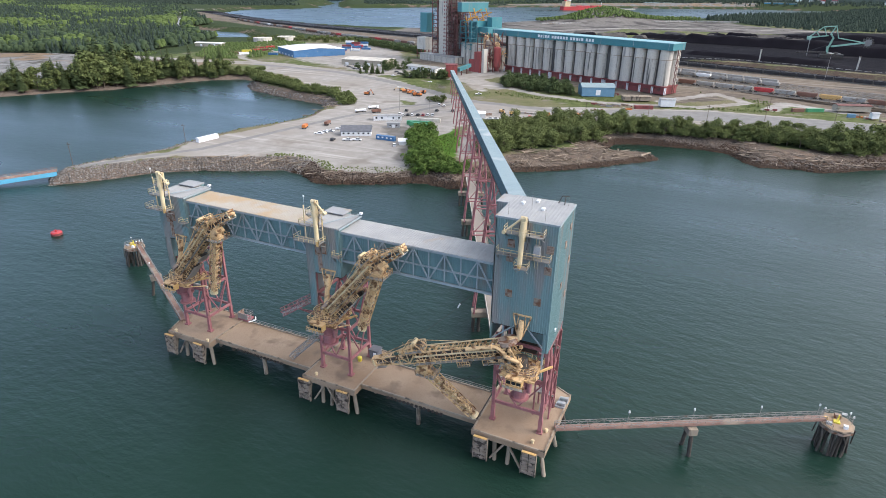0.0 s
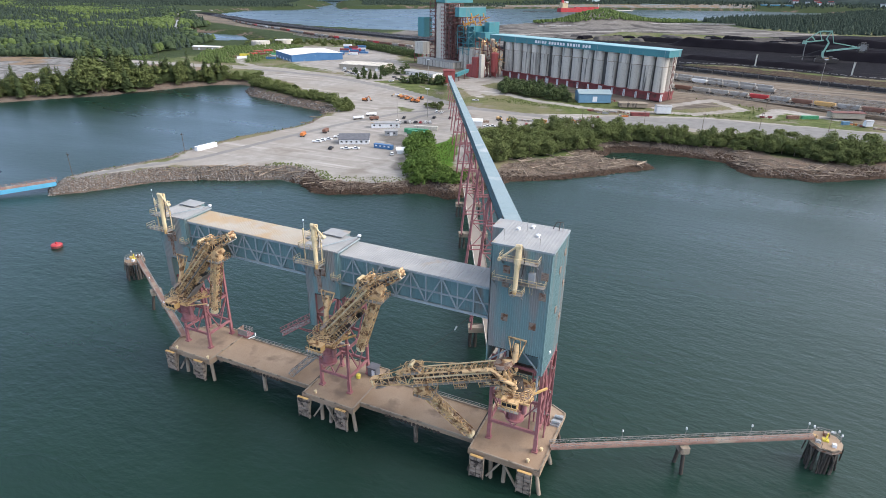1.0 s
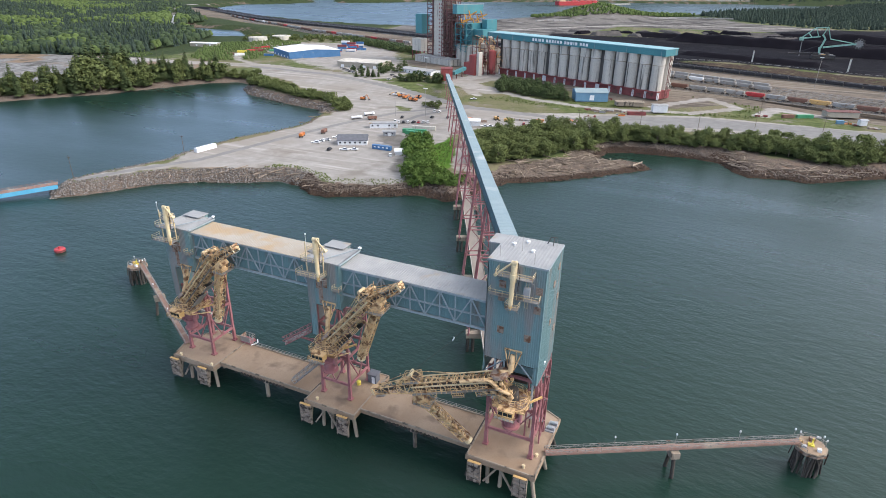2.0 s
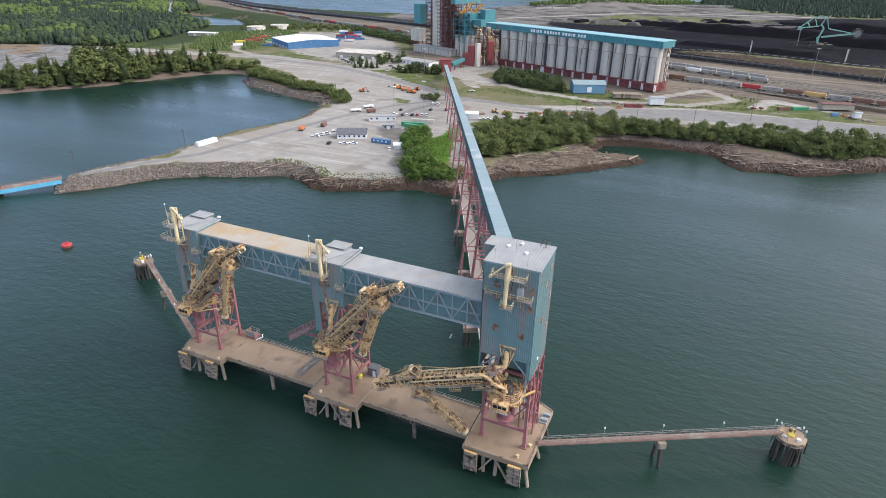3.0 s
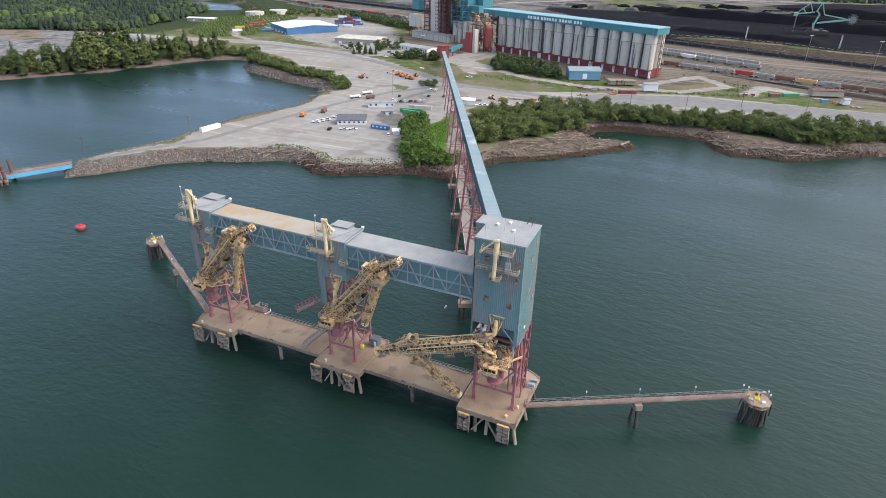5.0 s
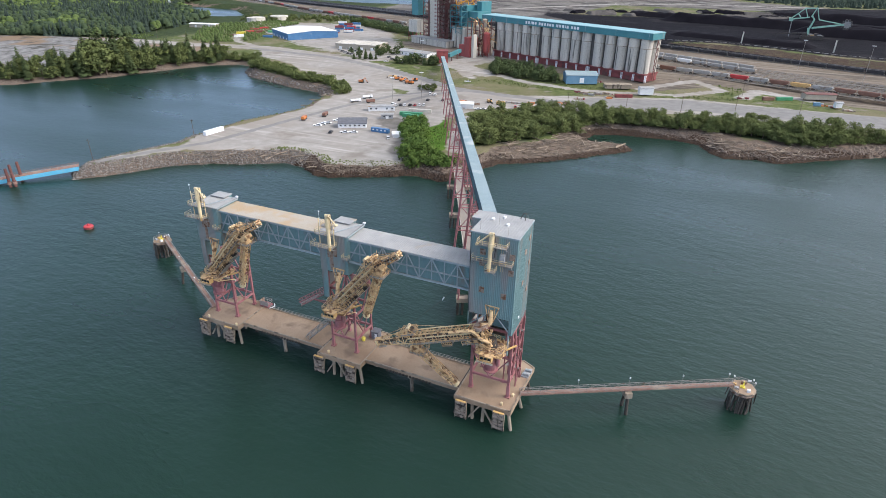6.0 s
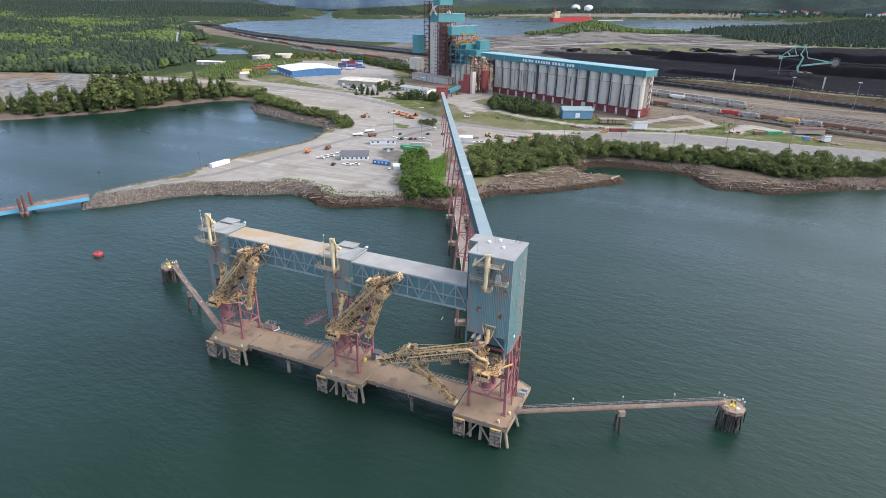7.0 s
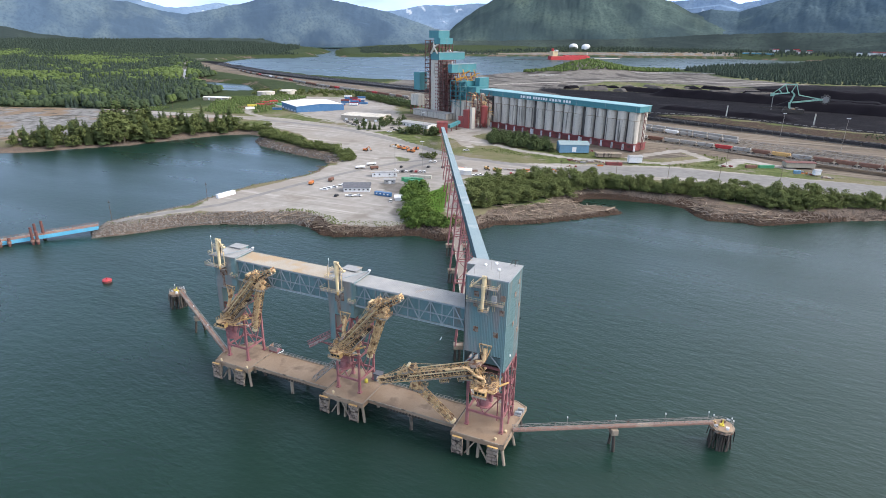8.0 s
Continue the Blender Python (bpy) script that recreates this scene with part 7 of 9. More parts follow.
gabled("siding_shed", (116, 445, 7.2), 20, 24, 8, 3.0, 3.6, tan_wall, rust_frame, "long low shed with a dark brown roof", "shed", 0)
gabled("siding_hut", (126, 417, 7.2), 24, 5, 3.5, 2.6, 3.1, white_paint, grey_paint, "small white hut beside the siding", "hut", 1)
plot = thing("plot_fence", (-177, 255, 5), "low wooden fence round a small grass plot", "fence")
for ends in (((-184.5, 252.5), (-180.5, 262.5)), ((-180.5, 262.5), (-170.5, 257.5)), ((-170.5, 257.5), (-174.5, 247.5))):
    (px0, py0), (px1, py1) = ends
    for zz in (5.7, 6.25):
        part("rail", Build().beam((px0, py0, zz), (px1, py1, zz), 0.12), grey_paint, plot)
    for i in range(4):
        px, py = px0 + (px1 - px0) * i / 4, py0 + (py1 - py0) * i / 4
        part("post", Build().beam((px, py, 4.6), (px, py, 6.4), 0.16), grey_paint, plot)
gabled("shore_shed", (-640, 560, 8), 15, 40, 12, 4, 5, tan_wall, white_paint, "long white shed near the quarry road", "shed", 2)


# ---- vehicles and boxes in the yards ----
def car_model(name, mat, label, pickup=False, length=4.9):
    b = thing(name, (0, 0, 0), label, "car" if not pickup else "pickup truck", "parked vehicles")
    L, W = length / 2, 0.93
    body = Build()
    body.add([(-L, -W, 0.35), (L, -W, 0.35), (L, W, 0.35), (-L, W, 0.35), (-L, -W, 0.95), (L, -W, 0.85), (L, W, 0.85), (-L, W, 0.95)],
             [(3, 2, 1, 0), (4, 5, 6, 7), (0, 1, 5, 4), (1, 2, 6, 5), (2, 3, 7, 6), (3, 0, 4, 7)])
    body_part = part("body", body, mat, b)
    x0, x1 = (-0.5, 1.1) if pickup else (-L + 0.4, 0.9)
    cabin = Build()
    cabin.add([(x0, -W * 0.92, 0.9), (x1 + 0.5, -W * 0.92, 0.86), (x1 + 0.5, W * 0.92, 0.86), (x0, W * 0.92, 0.9), (x0 + 0.3, -W * 0.75, 1.5), (x1 - 0.25, -W * 0.75, 1.5), (x1 - 0.25, W * 0.75, 1.5), (x0 + 0.3, W * 0.75, 1.5)],
              [(3, 2, 1, 0), (4, 5, 6, 7), (0, 1, 5, 4), (1, 2, 6, 5), (2, 3, 7, 6), (3, 0, 4, 7)])
    part("windows", cabin, window_glass, body_part)
    part("roof", Build().box(x0 + 0.3, x1 - 0.25, -W * 0.76, W * 0.76, 1.5, 1.56), mat, body_part)
    for x in (-L * 0.6, L * 0.62):
        for y in (-W, W):
            part("wheel", Build().tube((x, y - 0.1, 0.34), (x, y + 0.1, 0.34), 0.34, n=10), rubber, b)
    return b


def scatter_copies(model, places, turn, z=None):
    first = True
    for i, (x, y) in enumerate(places):
        m = Matrix.Translation((x, y, (ground_at(x, y) if z is None else z) + 0.02)) @ Matrix.Rotation(radians(turn + 7 * math.sin(i * 2.3)), 4, "Z")
        if first:
            model.matrix_basis = m
            first = False
        else:
            copy_thing(model, m)


scatter_copies(car_model("pickup_truck", white_paint, "white pickup truck parked on gravel", True, 5.6), [(-196.4, 198.7), (-195.7, 202.5), (-194.0, 207.0), (-192.0, 215.3), (-118.8, 289.2), (-115.7, 290.8), (-162.2, 378.3), (-171.9, 192.8), (-166.9, 195.4)], 20)
scatter_copies(car_model("van", white_paint, "white van parked on the gravel yard", False, 5.4), [(-177.5, 271.8), (-171.6, 274.9), (-161.7, 280.0), (-158.9, 281.5), (-171.1, 318.9), (-166.7, 318.6), (-141.3, 194.3), (-181.3, 274.3)], 112)
scatter_copies(car_model("car", black_car, "dark car parked on the gravel yard"), [(-179.6, 188.9), (-174.3, 273.4), (-168.0, 276.7), (-153.0, 303.2), (-182.8, 287.5), (-163.2, 297.8)], 105)
scatter_copies(car_model("car", red_paint, "red car parked on the gravel yard"), [(-164.8, 278.4), (-95.9, 307.7)], 108)
scatter_copies(car_model("car", grey_paint, "grey car in the warehouse car park"), [(-352.4, 466.3), (-337.0, 454.4), (-324.5, 446.7), (-349.3, 478.9), (-331.4, 467.8), (-264.0, 434.6), (-250.7, 424.9), (-252.7, 436.6)], 60)
scatter_copies(car_model("car", black_car, "dark car in the warehouse car park"), [(-344.6, 460.3), (-329.5, 448.7), (-340.8, 472.9), (-270.9, 439.5), (-279.3, 448.4)], 60)
scatter_copies(car_model("car", white_paint, "white car in the warehouse car park"), [(-328.5, 459.3), (-257.3, 429.7), (-268.9, 423.2), (-262, 441)], 60)


def dump_truck(x, y, turn, mat, label):
    b = thing("dump_truck", (x, y, 5), label, "truck", "trucks")
    m = Matrix.Translation((x, y, ground_at(x, y))) @ Matrix.Rotation(radians(turn), 4, "Z") @ Matrix.Scale(0.8, 4)
    part("chassis", Build().box(-4, 4, -0.6, 0.6, 0.8, 1.2, m), dark_steel, b)
    part("cab", Build().box(2.2, 4.2, -1.25, 1.25, 1.0, 3.2, m), mat, b)
    part("windscreen", Build().box(4.2, 4.26, -1.1, 1.1, 2.1, 3.0, m), window_glass, b)
    part("tipper", Build().box(-4, 1.9, -1.4, 1.4, 1.25, 3.0, m).box(-3.6, 1.6, -1.2, 1.2, 3.0, 3.3, m), mat, b)
    for px in (-3.0, -1.7, 3.0):
        for py in (-1.2, 1.2):
            part("wheel", Build().tube(m @ Vector((px, py - 0.2, 0.55)), m @ Vector((px, py + 0.2, 0.55)), 0.45, n=10), rubber, b)


def tanker(x, y, turn, label):
    b = thing("tank_truck", (x, y, 5), label, "truck", "trucks")
    m = Matrix.Translation((x, y, ground_at(x, y))) @ Matrix.Rotation(radians(turn), 4, "Z") @ Matrix.Scale(0.7, 4)
    part("tank", Build().tube(m @ Vector((-5.5, 0, 2.3)), m @ Vector((3.0, 0, 2.3)), 0.88, n=14), white_paint, b)
    part("cab", Build().box(3.6, 6.0, -1.25, 1.25, 0.9, 3.3, m), white_paint, b)
    part("chassis", Build().box(-5.5, 6, -0.6, 0.6, 0.7, 1.1, m), dark_steel, b)
    for px in (-4.6, -3.3, 2.0, 4.6):
        for py in (-1.1, 1.1):
            part("wheel", Build().tube(m @ Vector((px, py - 0.2, 0.5)), m @ Vector((px, py + 0.2, 0.5)), 0.36, n=10), rubber, b)


dump_truck(-213.5, 207.9, 110, orange_paint, "orange dump truck parked in the lot")
dump_truck(-206.8, 222.9, 105, brown_car, "brown dump truck parked in the lot")
dump_truck(-108.8, 311.6, 25, ochre_steel, "ochre dump truck on the road apron")
dump_truck(-199.1, 271.9, 50, brown_car, "brown flatbed truck beside the road")
tanker(-210.1, 268.4, 50, "white tank truck by the lagoon road")
tanker(-208.7, 283.7, 55, "white tank truck near the lagoon bushes")


def digger(x, y, turn, mat, label, lift=2.7):
    b = thing("excavator", (x, y, 5), label, "excavator", "machines")
    m = Matrix.Translation((x, y, ground_at(x, y))) @ Matrix.Rotation(radians(turn), 4, "Z")
    for k in (-1.2, 1.2):
        part("track", Build().box(-2, 2, k - 0.35, k + 0.35, 0, 0.9, m), dark_steel, b)
    part("house", Build().box(-2.2, 1.2, -1.3, 1.3, 1.0, 2.4, m), mat, b)
    part("cab", Build().box(0.2, 1.7, 0.1, 1.2, 1.0, 3.0, m), window_glass, b)
    part("boom", Build().beam(m @ Vector((1.0, -0.3, 1.8)), m @ Vector((4.0, -0.3, lift)), 0.5), mat, b)
    part("stick", Build().beam(m @ Vector((4.0, -0.3, lift)), m @ Vector((6.2, -0.3, 1.2)), 0.4), mat, b)
    part("bucket", Build().box(5.8, 6.8, -0.9, 0.3, 0.6, 1.6, m), dark_steel, b)


for i, (x, y) in enumerate(((-222.3, 358.8), (-215.9, 355.8), (-208.4, 350.4), (-203.9, 349.7), (-227.4, 362.6), (-205.6, 361.3), (-118.6, 314.1), (-244.5, 334.0))):
    digger(x, y, 30 + 47 * i, orange_paint if i not in (4, 6) else ochre_steel, "orange tracked excavator parked by the road" if i not in (4, 6) else "ochre tracked machine parked on gravel", 4.8 if i == 7 else 2.7)


def container(c, turn, length, mat, label, z=None, group="shipping containers"):
    x, y = c
    z = ground_at(x, y) if z is None else z
    m = Matrix.Translation((x, y, z)) @ Matrix.Rotation(radians(turn), 4, "Z")
    b = thing("shipping_container", (x, y, z), label, "container", group)
    L = length / 2
    part("box", Build().box(-L, L, -1.22, 1.22, 0.05, 2.6, m), mat, b)
    part("rib_sheet", Build().sheet(m @ Vector((-L, -1.24, 0.2)), (m @ Vector((L, 0, 0)) - m @ Vector((-L, 0, 0))), (0, 0, 2.2), m.to_3x3() @ Vector((0, -1, 0)), 0.5, 0.05, 0.02), mat, b)
    for k in (-0.6, 0.6):
        part("door_leaf", Build().box(L, L + 0.05, k - 0.55, k + 0.55, 0.2, 2.5, m), mat, b)


container((-152.6, 204.4), 0, 12.2, blue_paint, "blue shipping container beside the yard office")
for i in range(4):
    part("window", Build().box(-157.5 + i * 2.8, -156.3 + i * 2.8, 203.06, 203.12, 6.2, 7.0), white_paint, bpy.data.objects["shipping_container"])
container((-152.0, 245.5), -5, 12.2, green_paint, "dark green shipping container in the yard")
container((-154.0, 250.5), 14, 16.0, green_paint, "green shipping container in the yard")
container((-152.0, 261.0), 14, 16.0, silo_cap, "pale shipping container behind green ones")
container((-243.9, 156.0), 84, 14.0, white_paint, "white semi-trailer body on the spit")
rnd = random.Random(3)
for i, (x, y) in enumerate(((-445.9, 600.0), (-456.4, 626.6), (-468.3, 654.5), (-431.3, 608.8), (-442.1, 635.3), (-444.1, 651.4), (-426.0, 628.2), (-436, 620), (-450, 640))):
    for lvl in range(2 + i % 3):
        container((x + rnd.uniform(-1, 1), y), 22, 12.2, (red_paint, blue_paint, white_paint, blue_paint, dark_red)[(i * 2 + lvl) % 5], ("red", "blue", "white", "blue", "dark red")[(i * 2 + lvl) % 5] + " shipping container stacked behind the warehouse", 6.0 + lvl * 2.6, "stacked containers")
for i, (x, y) in enumerate(((-537.1, 500.4), (-543.8, 525.8), (-543.2, 541.6), (-555.9, 566.3), (-532.5, 548.0), (-554.1, 584.4), (-490.7, 513.7), (-517.7, 556.9), (-525.3, 500.3))):
    container((x, y), 15 + 20 * (i % 3), 12.2, (brown_car, yellow_paint, red_paint, red_paint, dark_red, red_paint, blue_paint, green_paint, white_paint)[i], "weathered shipping container in the equipment yard", None, "yard containers")

for k, (x, y) in enumerate(((-130.4, 289.7), (-125.7, 289.9))):
    gabled("white_cabin", (x, y, 5.0), 20, 6, 4.5, 3.4, 4.6, white_paint, white_paint, "small white cabin beside the conveyor", "cabin", 1)

for x, y in ((-626.5, 654.6), (-613.0, 694.0)):
    t = thing("storage_tank", (x, y, 6), "large pale cylindrical storage tank", "tank", "storage tanks")
    part("shell", Build().tube((x, y, 4), (x, y, 14.0), 14, 14, 32), silo_cap, t)
    part("roof", Build().tube((x, y, 14.0), (x, y, 14.7), 14.1, 3.0, 32), silo_cap, t)


def scrap_stack(x, y, seed, mats, label):
    """A low heap of timbers, pipes and boxes."""
    b = thing("scrap_stack", (x, y, ground_at(x, y)), label, "scrap", "scrap stacks")
    rs = random.Random(seed)
    z = ground_at(x, y)
    for i in range(5):
        px, py, a = x + rs.uniform(-4, 4), y + rs.uniform(-2, 2), rs.uniform(-0.5, 0.9)
        w, h = rs.uniform(1.0, 3.2), rs.uniform(0.5, 1.6)
        m = Matrix.Translation((px, py, z)) @ Matrix.Rotation(a, 4, "Z")
        part("timber_block", Build().box(-w, w, -0.6, 0.6, -0.1, h, m), mats[i % len(mats)], b)


for i, (x, y) in enumerate(((-79, 432), (-68, 428), (-58, 427), (-45, 424), (-36, 422), (62, 421), (78, 431), (118, 424), (126, 421), (-101, 321), (-92, 323), (-58, 356), (-128, 304), (-138, 305), (-64, 382), (-55, 378), (-41, 373), (-40, 387), (-48, 384), (-70, 334), (-63, 336), (134, 412))):
    scrap_stack(x, y, 40 + i, ((rust_panel, grey_car, timber), (brown_car, orange_paint, grey_paint), (timber, dark_red, silo_cap))[i % 3], "low stack of weathered timber and scrap on gravel")
container((-28, 381), 20, 14.0, dark_red, "dark red flat wagon body beside the track", None, "wagon bodies")
container((79, 426), 28, 9.0, brown_car, "rusty brown wagon body beside the siding", None, "wagon bodies")
container((91, 432), 28, 13.0, green_paint, "green wagon body beside the siding", None, "wagon bodies")
container((113, 421), 20, 5.0, shed_blue, "small pale blue hut beside the siding", None, "wagon bodies")
gabled("coal_yard_shed", (25, 1078, 8.0), -14, 15, 9, 7.0, 8.0, white_paint, silo_cap, "small white shed in the coal yard", "shed", 1)
gabled("coal_yard_shed", (-24, 1088, 8.0), -14, 10, 6, 4.5, 5.2, grey_paint, silo_cap, "small grey shed in the coal yard", "shed", 1)


# ---- railway ----
def along(line, s):
    """Point and heading s metres along a line."""
    for (ax, ay), (bx, by) in zip(line, line[1:]):
        d = math.hypot(bx - ax, by - ay)
        if s <= d:
            return ax + (bx - ax) * s / d, ay + (by - ay) * s / d, math.atan2(by - ay, bx - ax)
        s -= d
    return None


TRACK_A = [(-330, 640), (-160, 566), (-12, 511), (178, 450), (480, 355)]
TRACK_B = [(-1196, 1165), (-970, 1020), (-651, 838), (-387, 724), (-200, 655), (-20, 593), (88, 537), (420, 410)]
TRACK_D = [(-250, 775), (-27, 668), (70, 629), (126, 606), (205, 574), (420, 486)]
TRACK_C = [(-1420, 1300), (-1196, 1182), (-970, 1050), (-757, 960), (-604, 910), (-420, 838), (-250, 775), (-30, 690), (205, 578), (520, 428)]


def freight_car(name, mat, label, hopper=True):
    b = thing(name, (0, 0, 0), label, "freight car", "freight cars")
    L = 7.6
    body = Build()
    if hopper:
        body.add([(-L + 2.2, -1.3, 1.2), (L - 2.2, -1.3, 1.2), (L - 2.2, 1.3, 1.2), (-L + 2.2, 1.3, 1.2), (-L, -1.55, 2.6), (L, -1.55, 2.6), (L, 1.55, 2.6), (-L, 1.55, 2.6), (-L, -1.55, 4.2), (L, -1.55, 4.2), (L, 1.55, 4.2), (-L, 1.55, 4.2)],
                 [(3, 2, 1, 0), (0, 1, 5, 4), (1, 2, 6, 5), (2, 3, 7, 6), (3, 0, 4, 7), (4, 5, 9, 8), (5, 6, 10, 9), (6, 7, 11, 10), (7, 4, 8, 11), (8, 9, 10, 11)])
    else:
        body.box(-L, L, -1.5, 1.5, 1.1, 3.6)
    hull = part("body", body, mat, b)
    part("top", Build().box(-L + 0.3, L - 0.3, -0.7, 0.7, 4.2, 4.5) if hopper else Build().box(-L + 0.3, L - 0.3, -1.3, 1.3, 3.6, 3.8), mat if hopper else coal, hull)
    part("underframe", Build().box(-L - 0.4, L + 0.4, -0.4, 0.4, 0.9, 1.25), dark_steel, b)
    for x in (-L + 1.4, L - 1.4):
        bogie = Build().box(x - 1.2, x + 1.2, -1.1, 1.1, 0.45, 0.9)
        for dx in (-0.85, 0.85):
            bogie.tube((x + dx, -0.8, 0.46), (x + dx, 0.8, 0.46), 0.46, n=10)
        part("bogie", bogie, dark_steel, b)
    return b


MODELS = {"g": (grey_car, "pale grey grain hopper car", True), "b": (brown_car, "brown freight hopper car", True), "r": (red_paint, "bright red grain hopper car", True),
          "k": (black_car, "black open coal car heaped with coal", False), "w": (white_paint, "dirty white grain hopper car", True), "y": (ochre_steel, "faded yellow freight hopper car", True)}
made_cars = {}


def train(line, start, pattern, z, spacing=16.6, shift=0.0):
    s = start
    for key in pattern:
        here = along(line, s)
        s += spacing
        if here is None or key == " ":
            continue
        x, y, a = here
        m = Matrix.Translation((x - shift * math.sin(a), y + shift * math.cos(a), z)) @ Matrix.Rotation(a, 4, "Z")
        if key not in made_cars:
            mat, label, hop = MODELS[key]
            made_cars[key] = freight_car("hopper_car" if hop else "coal_car", mat, label, hop)
            made_cars[key].matrix_basis = m
        else:
            copy_thing(made_cars[key], m)


RAIL_Z = 8.35
train(TRACK_A, 250, "bgbgggbgggrgbygbbbbggbbgg", RAIL_Z)
train(TRACK_B, 1250, "ggbgggwgggg", RAIL_Z, 16.6, -14)
train(TRACK_B, 1290, "gggggggg", RAIL_Z, 16.6, 4)
train(TRACK_B, 150, "gbgbggbggbrgggwgbggbbrggggbbbgggbrgggggbrbbgbg", RAIL_Z)
train(TRACK_C, 1060, "k" * 50, RAIL_Z)

for number, (line, shifts) in enumerate(((TRACK_A, (-6, 0, 5, 11)), (TRACK_B, (-20, -14, -7, 0, 4, 12, 18)), (TRACK_C, (-5, 0, 5)), (TRACK_D, (0, 6.5)))):
    for k in shifts:
        rails, bed = Build(), Build()
        for (ax, ay), (bx, by) in zip(line, line[1:]):
            a = math.atan2(by - ay, bx - ax)
            ox, oy = -math.sin(a), math.cos(a)
            bed.beam((ax + ox * k, ay + oy * k, 8.05), (bx + ox * k, by + oy * k, 8.05), 3.2, 0.3)
            for g in (-0.75, 0.75):
                rails.beam((ax + ox * (k + g), ay + oy * (k + g), 8.28), (bx + ox * (k + g), by + oy * (k + g), 8.28), 0.16, 0.16)
        track = thing("railway_track", (line[2][0], line[2][1], 8), "steel railway track on grey ballast", "railway track", kind="structure")
        part("ballast_bed", bed, pile_conc, track)
        part("rail_pair", rails, grate_steel, track)


def far_coal_rows():
    """Strings of loaded coal cars beyond the nearest one, too far off to part."""
    b = Build()
    for k in (0.0, 5.0, 10.0, 15.0, 22.0, 29.0, 36.0):
        s = 30
        while s < (1050 if k == 0 else 1150):
            here = along(TRACK_C, s)
            s += 16.6
            if here:
                x, y, a = here
                b.box(-7.6, 7.6, -1.5, 1.5, 0.9, 3.8, Matrix.Translation((x - k * math.sin(a), y + k * math.cos(a), RAIL_Z)) @ Matrix.Rotation(a, 4, "Z"))
    for k in (0.0, 6.5):
        s = 20
        while s < 720:
            here = along(TRACK_D, s)
            s += 16.6
            if here:
                x, y, a = here
                at = Matrix.Translation((x - k * math.sin(a), y + k * math.cos(a), RAIL_Z)) @ Matrix.Rotation(a, 4, "Z")
                b.box(-7.6, 7.6, -1.5, 1.5, 0.9, 3.6, at)
                b.box(-6.9, 6.9, -1.2, 1.2, 3.6, 3.95, at)
    return solid("coal_car_rows", b, black_car, "rows of black coal cars on the loop", "freight cars", kind="stuff")


far_coal_rows()


def far_freight_rows():
    """Pale freight strings below the harbour knoll, too far off to part."""
    line, b = [(-400, 1366), (-336, 1443), (-214, 1588), (-93, 1739), (60, 1800), (300, 1830)], Build()
    for k, first, last in ((0.0, 20, 480), (9.0, 240, 640), (-16.0, 60, 320)):
        s = first
        while s < last:
            x, y, a = along(line, s)
            s += 16.6
            b.box(-7.4, 7.4, -1.5, 1.5, 0.9, 4.2, Matrix.Translation((x - k * math.sin(a), y + k * math.cos(a), RAIL_Z)) @ Matrix.Rotation(a, 4, "Z"))
    return solid("freight_car_rows", b, grey_car, "rows of pale freight cars below the knoll", "freight cars", kind="stuff")


far_freight_rows()


# ---- coal yard ----
spoil = surf("grey_spoil", (0.07, 0.065, 0.062), (0.13, 0.12, 0.11), 0.06, 0.95, 0, 0.4, spec=0.04)


def coal_heap(x, y, turn, length, width, height, label, material=coal):
    m = Matrix.Translation((x, y, 7.6)) @ Matrix.Rotation(radians(turn), 4, "Z")
    nx, ny = 60, 16
    co = []
    for j in range(ny):
        for i in range(nx):
            u, v = 2 * i / (nx - 1) - 1, 2 * j / (ny - 1) - 1
            h = min(1.0, 1.7 * (1 - abs(v))) * min(1.0, 6 * (1 - abs(u)))
            h *= 1 + 0.22 * noise.noise(Vector((u * 9 + x, v * 2.0, y)))
            co.append(tuple(m @ Vector((u * length / 2, v * width / 2, height * max(h, 0) - 0.6))))
    i = np.arange(nx * ny).reshape(ny, nx)
    me = array_mesh("coal_heap", np.array(co), np.stack([i[:-1, :-1], i[:-1, 1:], i[1:, 1:], i[1:, :-1]], -1).reshape(-1, 4))
    me.materials.append(material)
    return tagged(new("coal_heap", me), label, "coal heap", "coal heaps")


coal_heap(330, 900, -14, 420, 60, 14, "long black heap of stockpiled coal")
coal_heap(120, 1010, -14, 380, 60, 13, "long black heap of coal beyond the reclaimer")
coal_heap(360, 1120, -14, 460, 70, 15, "broad black heap of coal at the yard's back")
coal_heap(-60, 1100, -10, 150, 50, 8, "black heap of coal near the scraped ground")
heap_rand = random.Random(61)
for i in range(26):
    coal_heap(-235 + 15 * i + heap_rand.uniform(-30, 30), 1085 + 4.5 * i + heap_rand.uniform(-45, 95), heap_rand.uniform(0, 180), heap_rand.uniform(28, 70), heap_rand.uniform(18, 36), heap_rand.uniform(2.5, 7.0), "small mound of coal or grey spoil in the yard", (coal, spoil)[i % 3 != 1])
coal_heap(60, 800, -20, 190, 40, 6, "low black heap of coal by the fence")


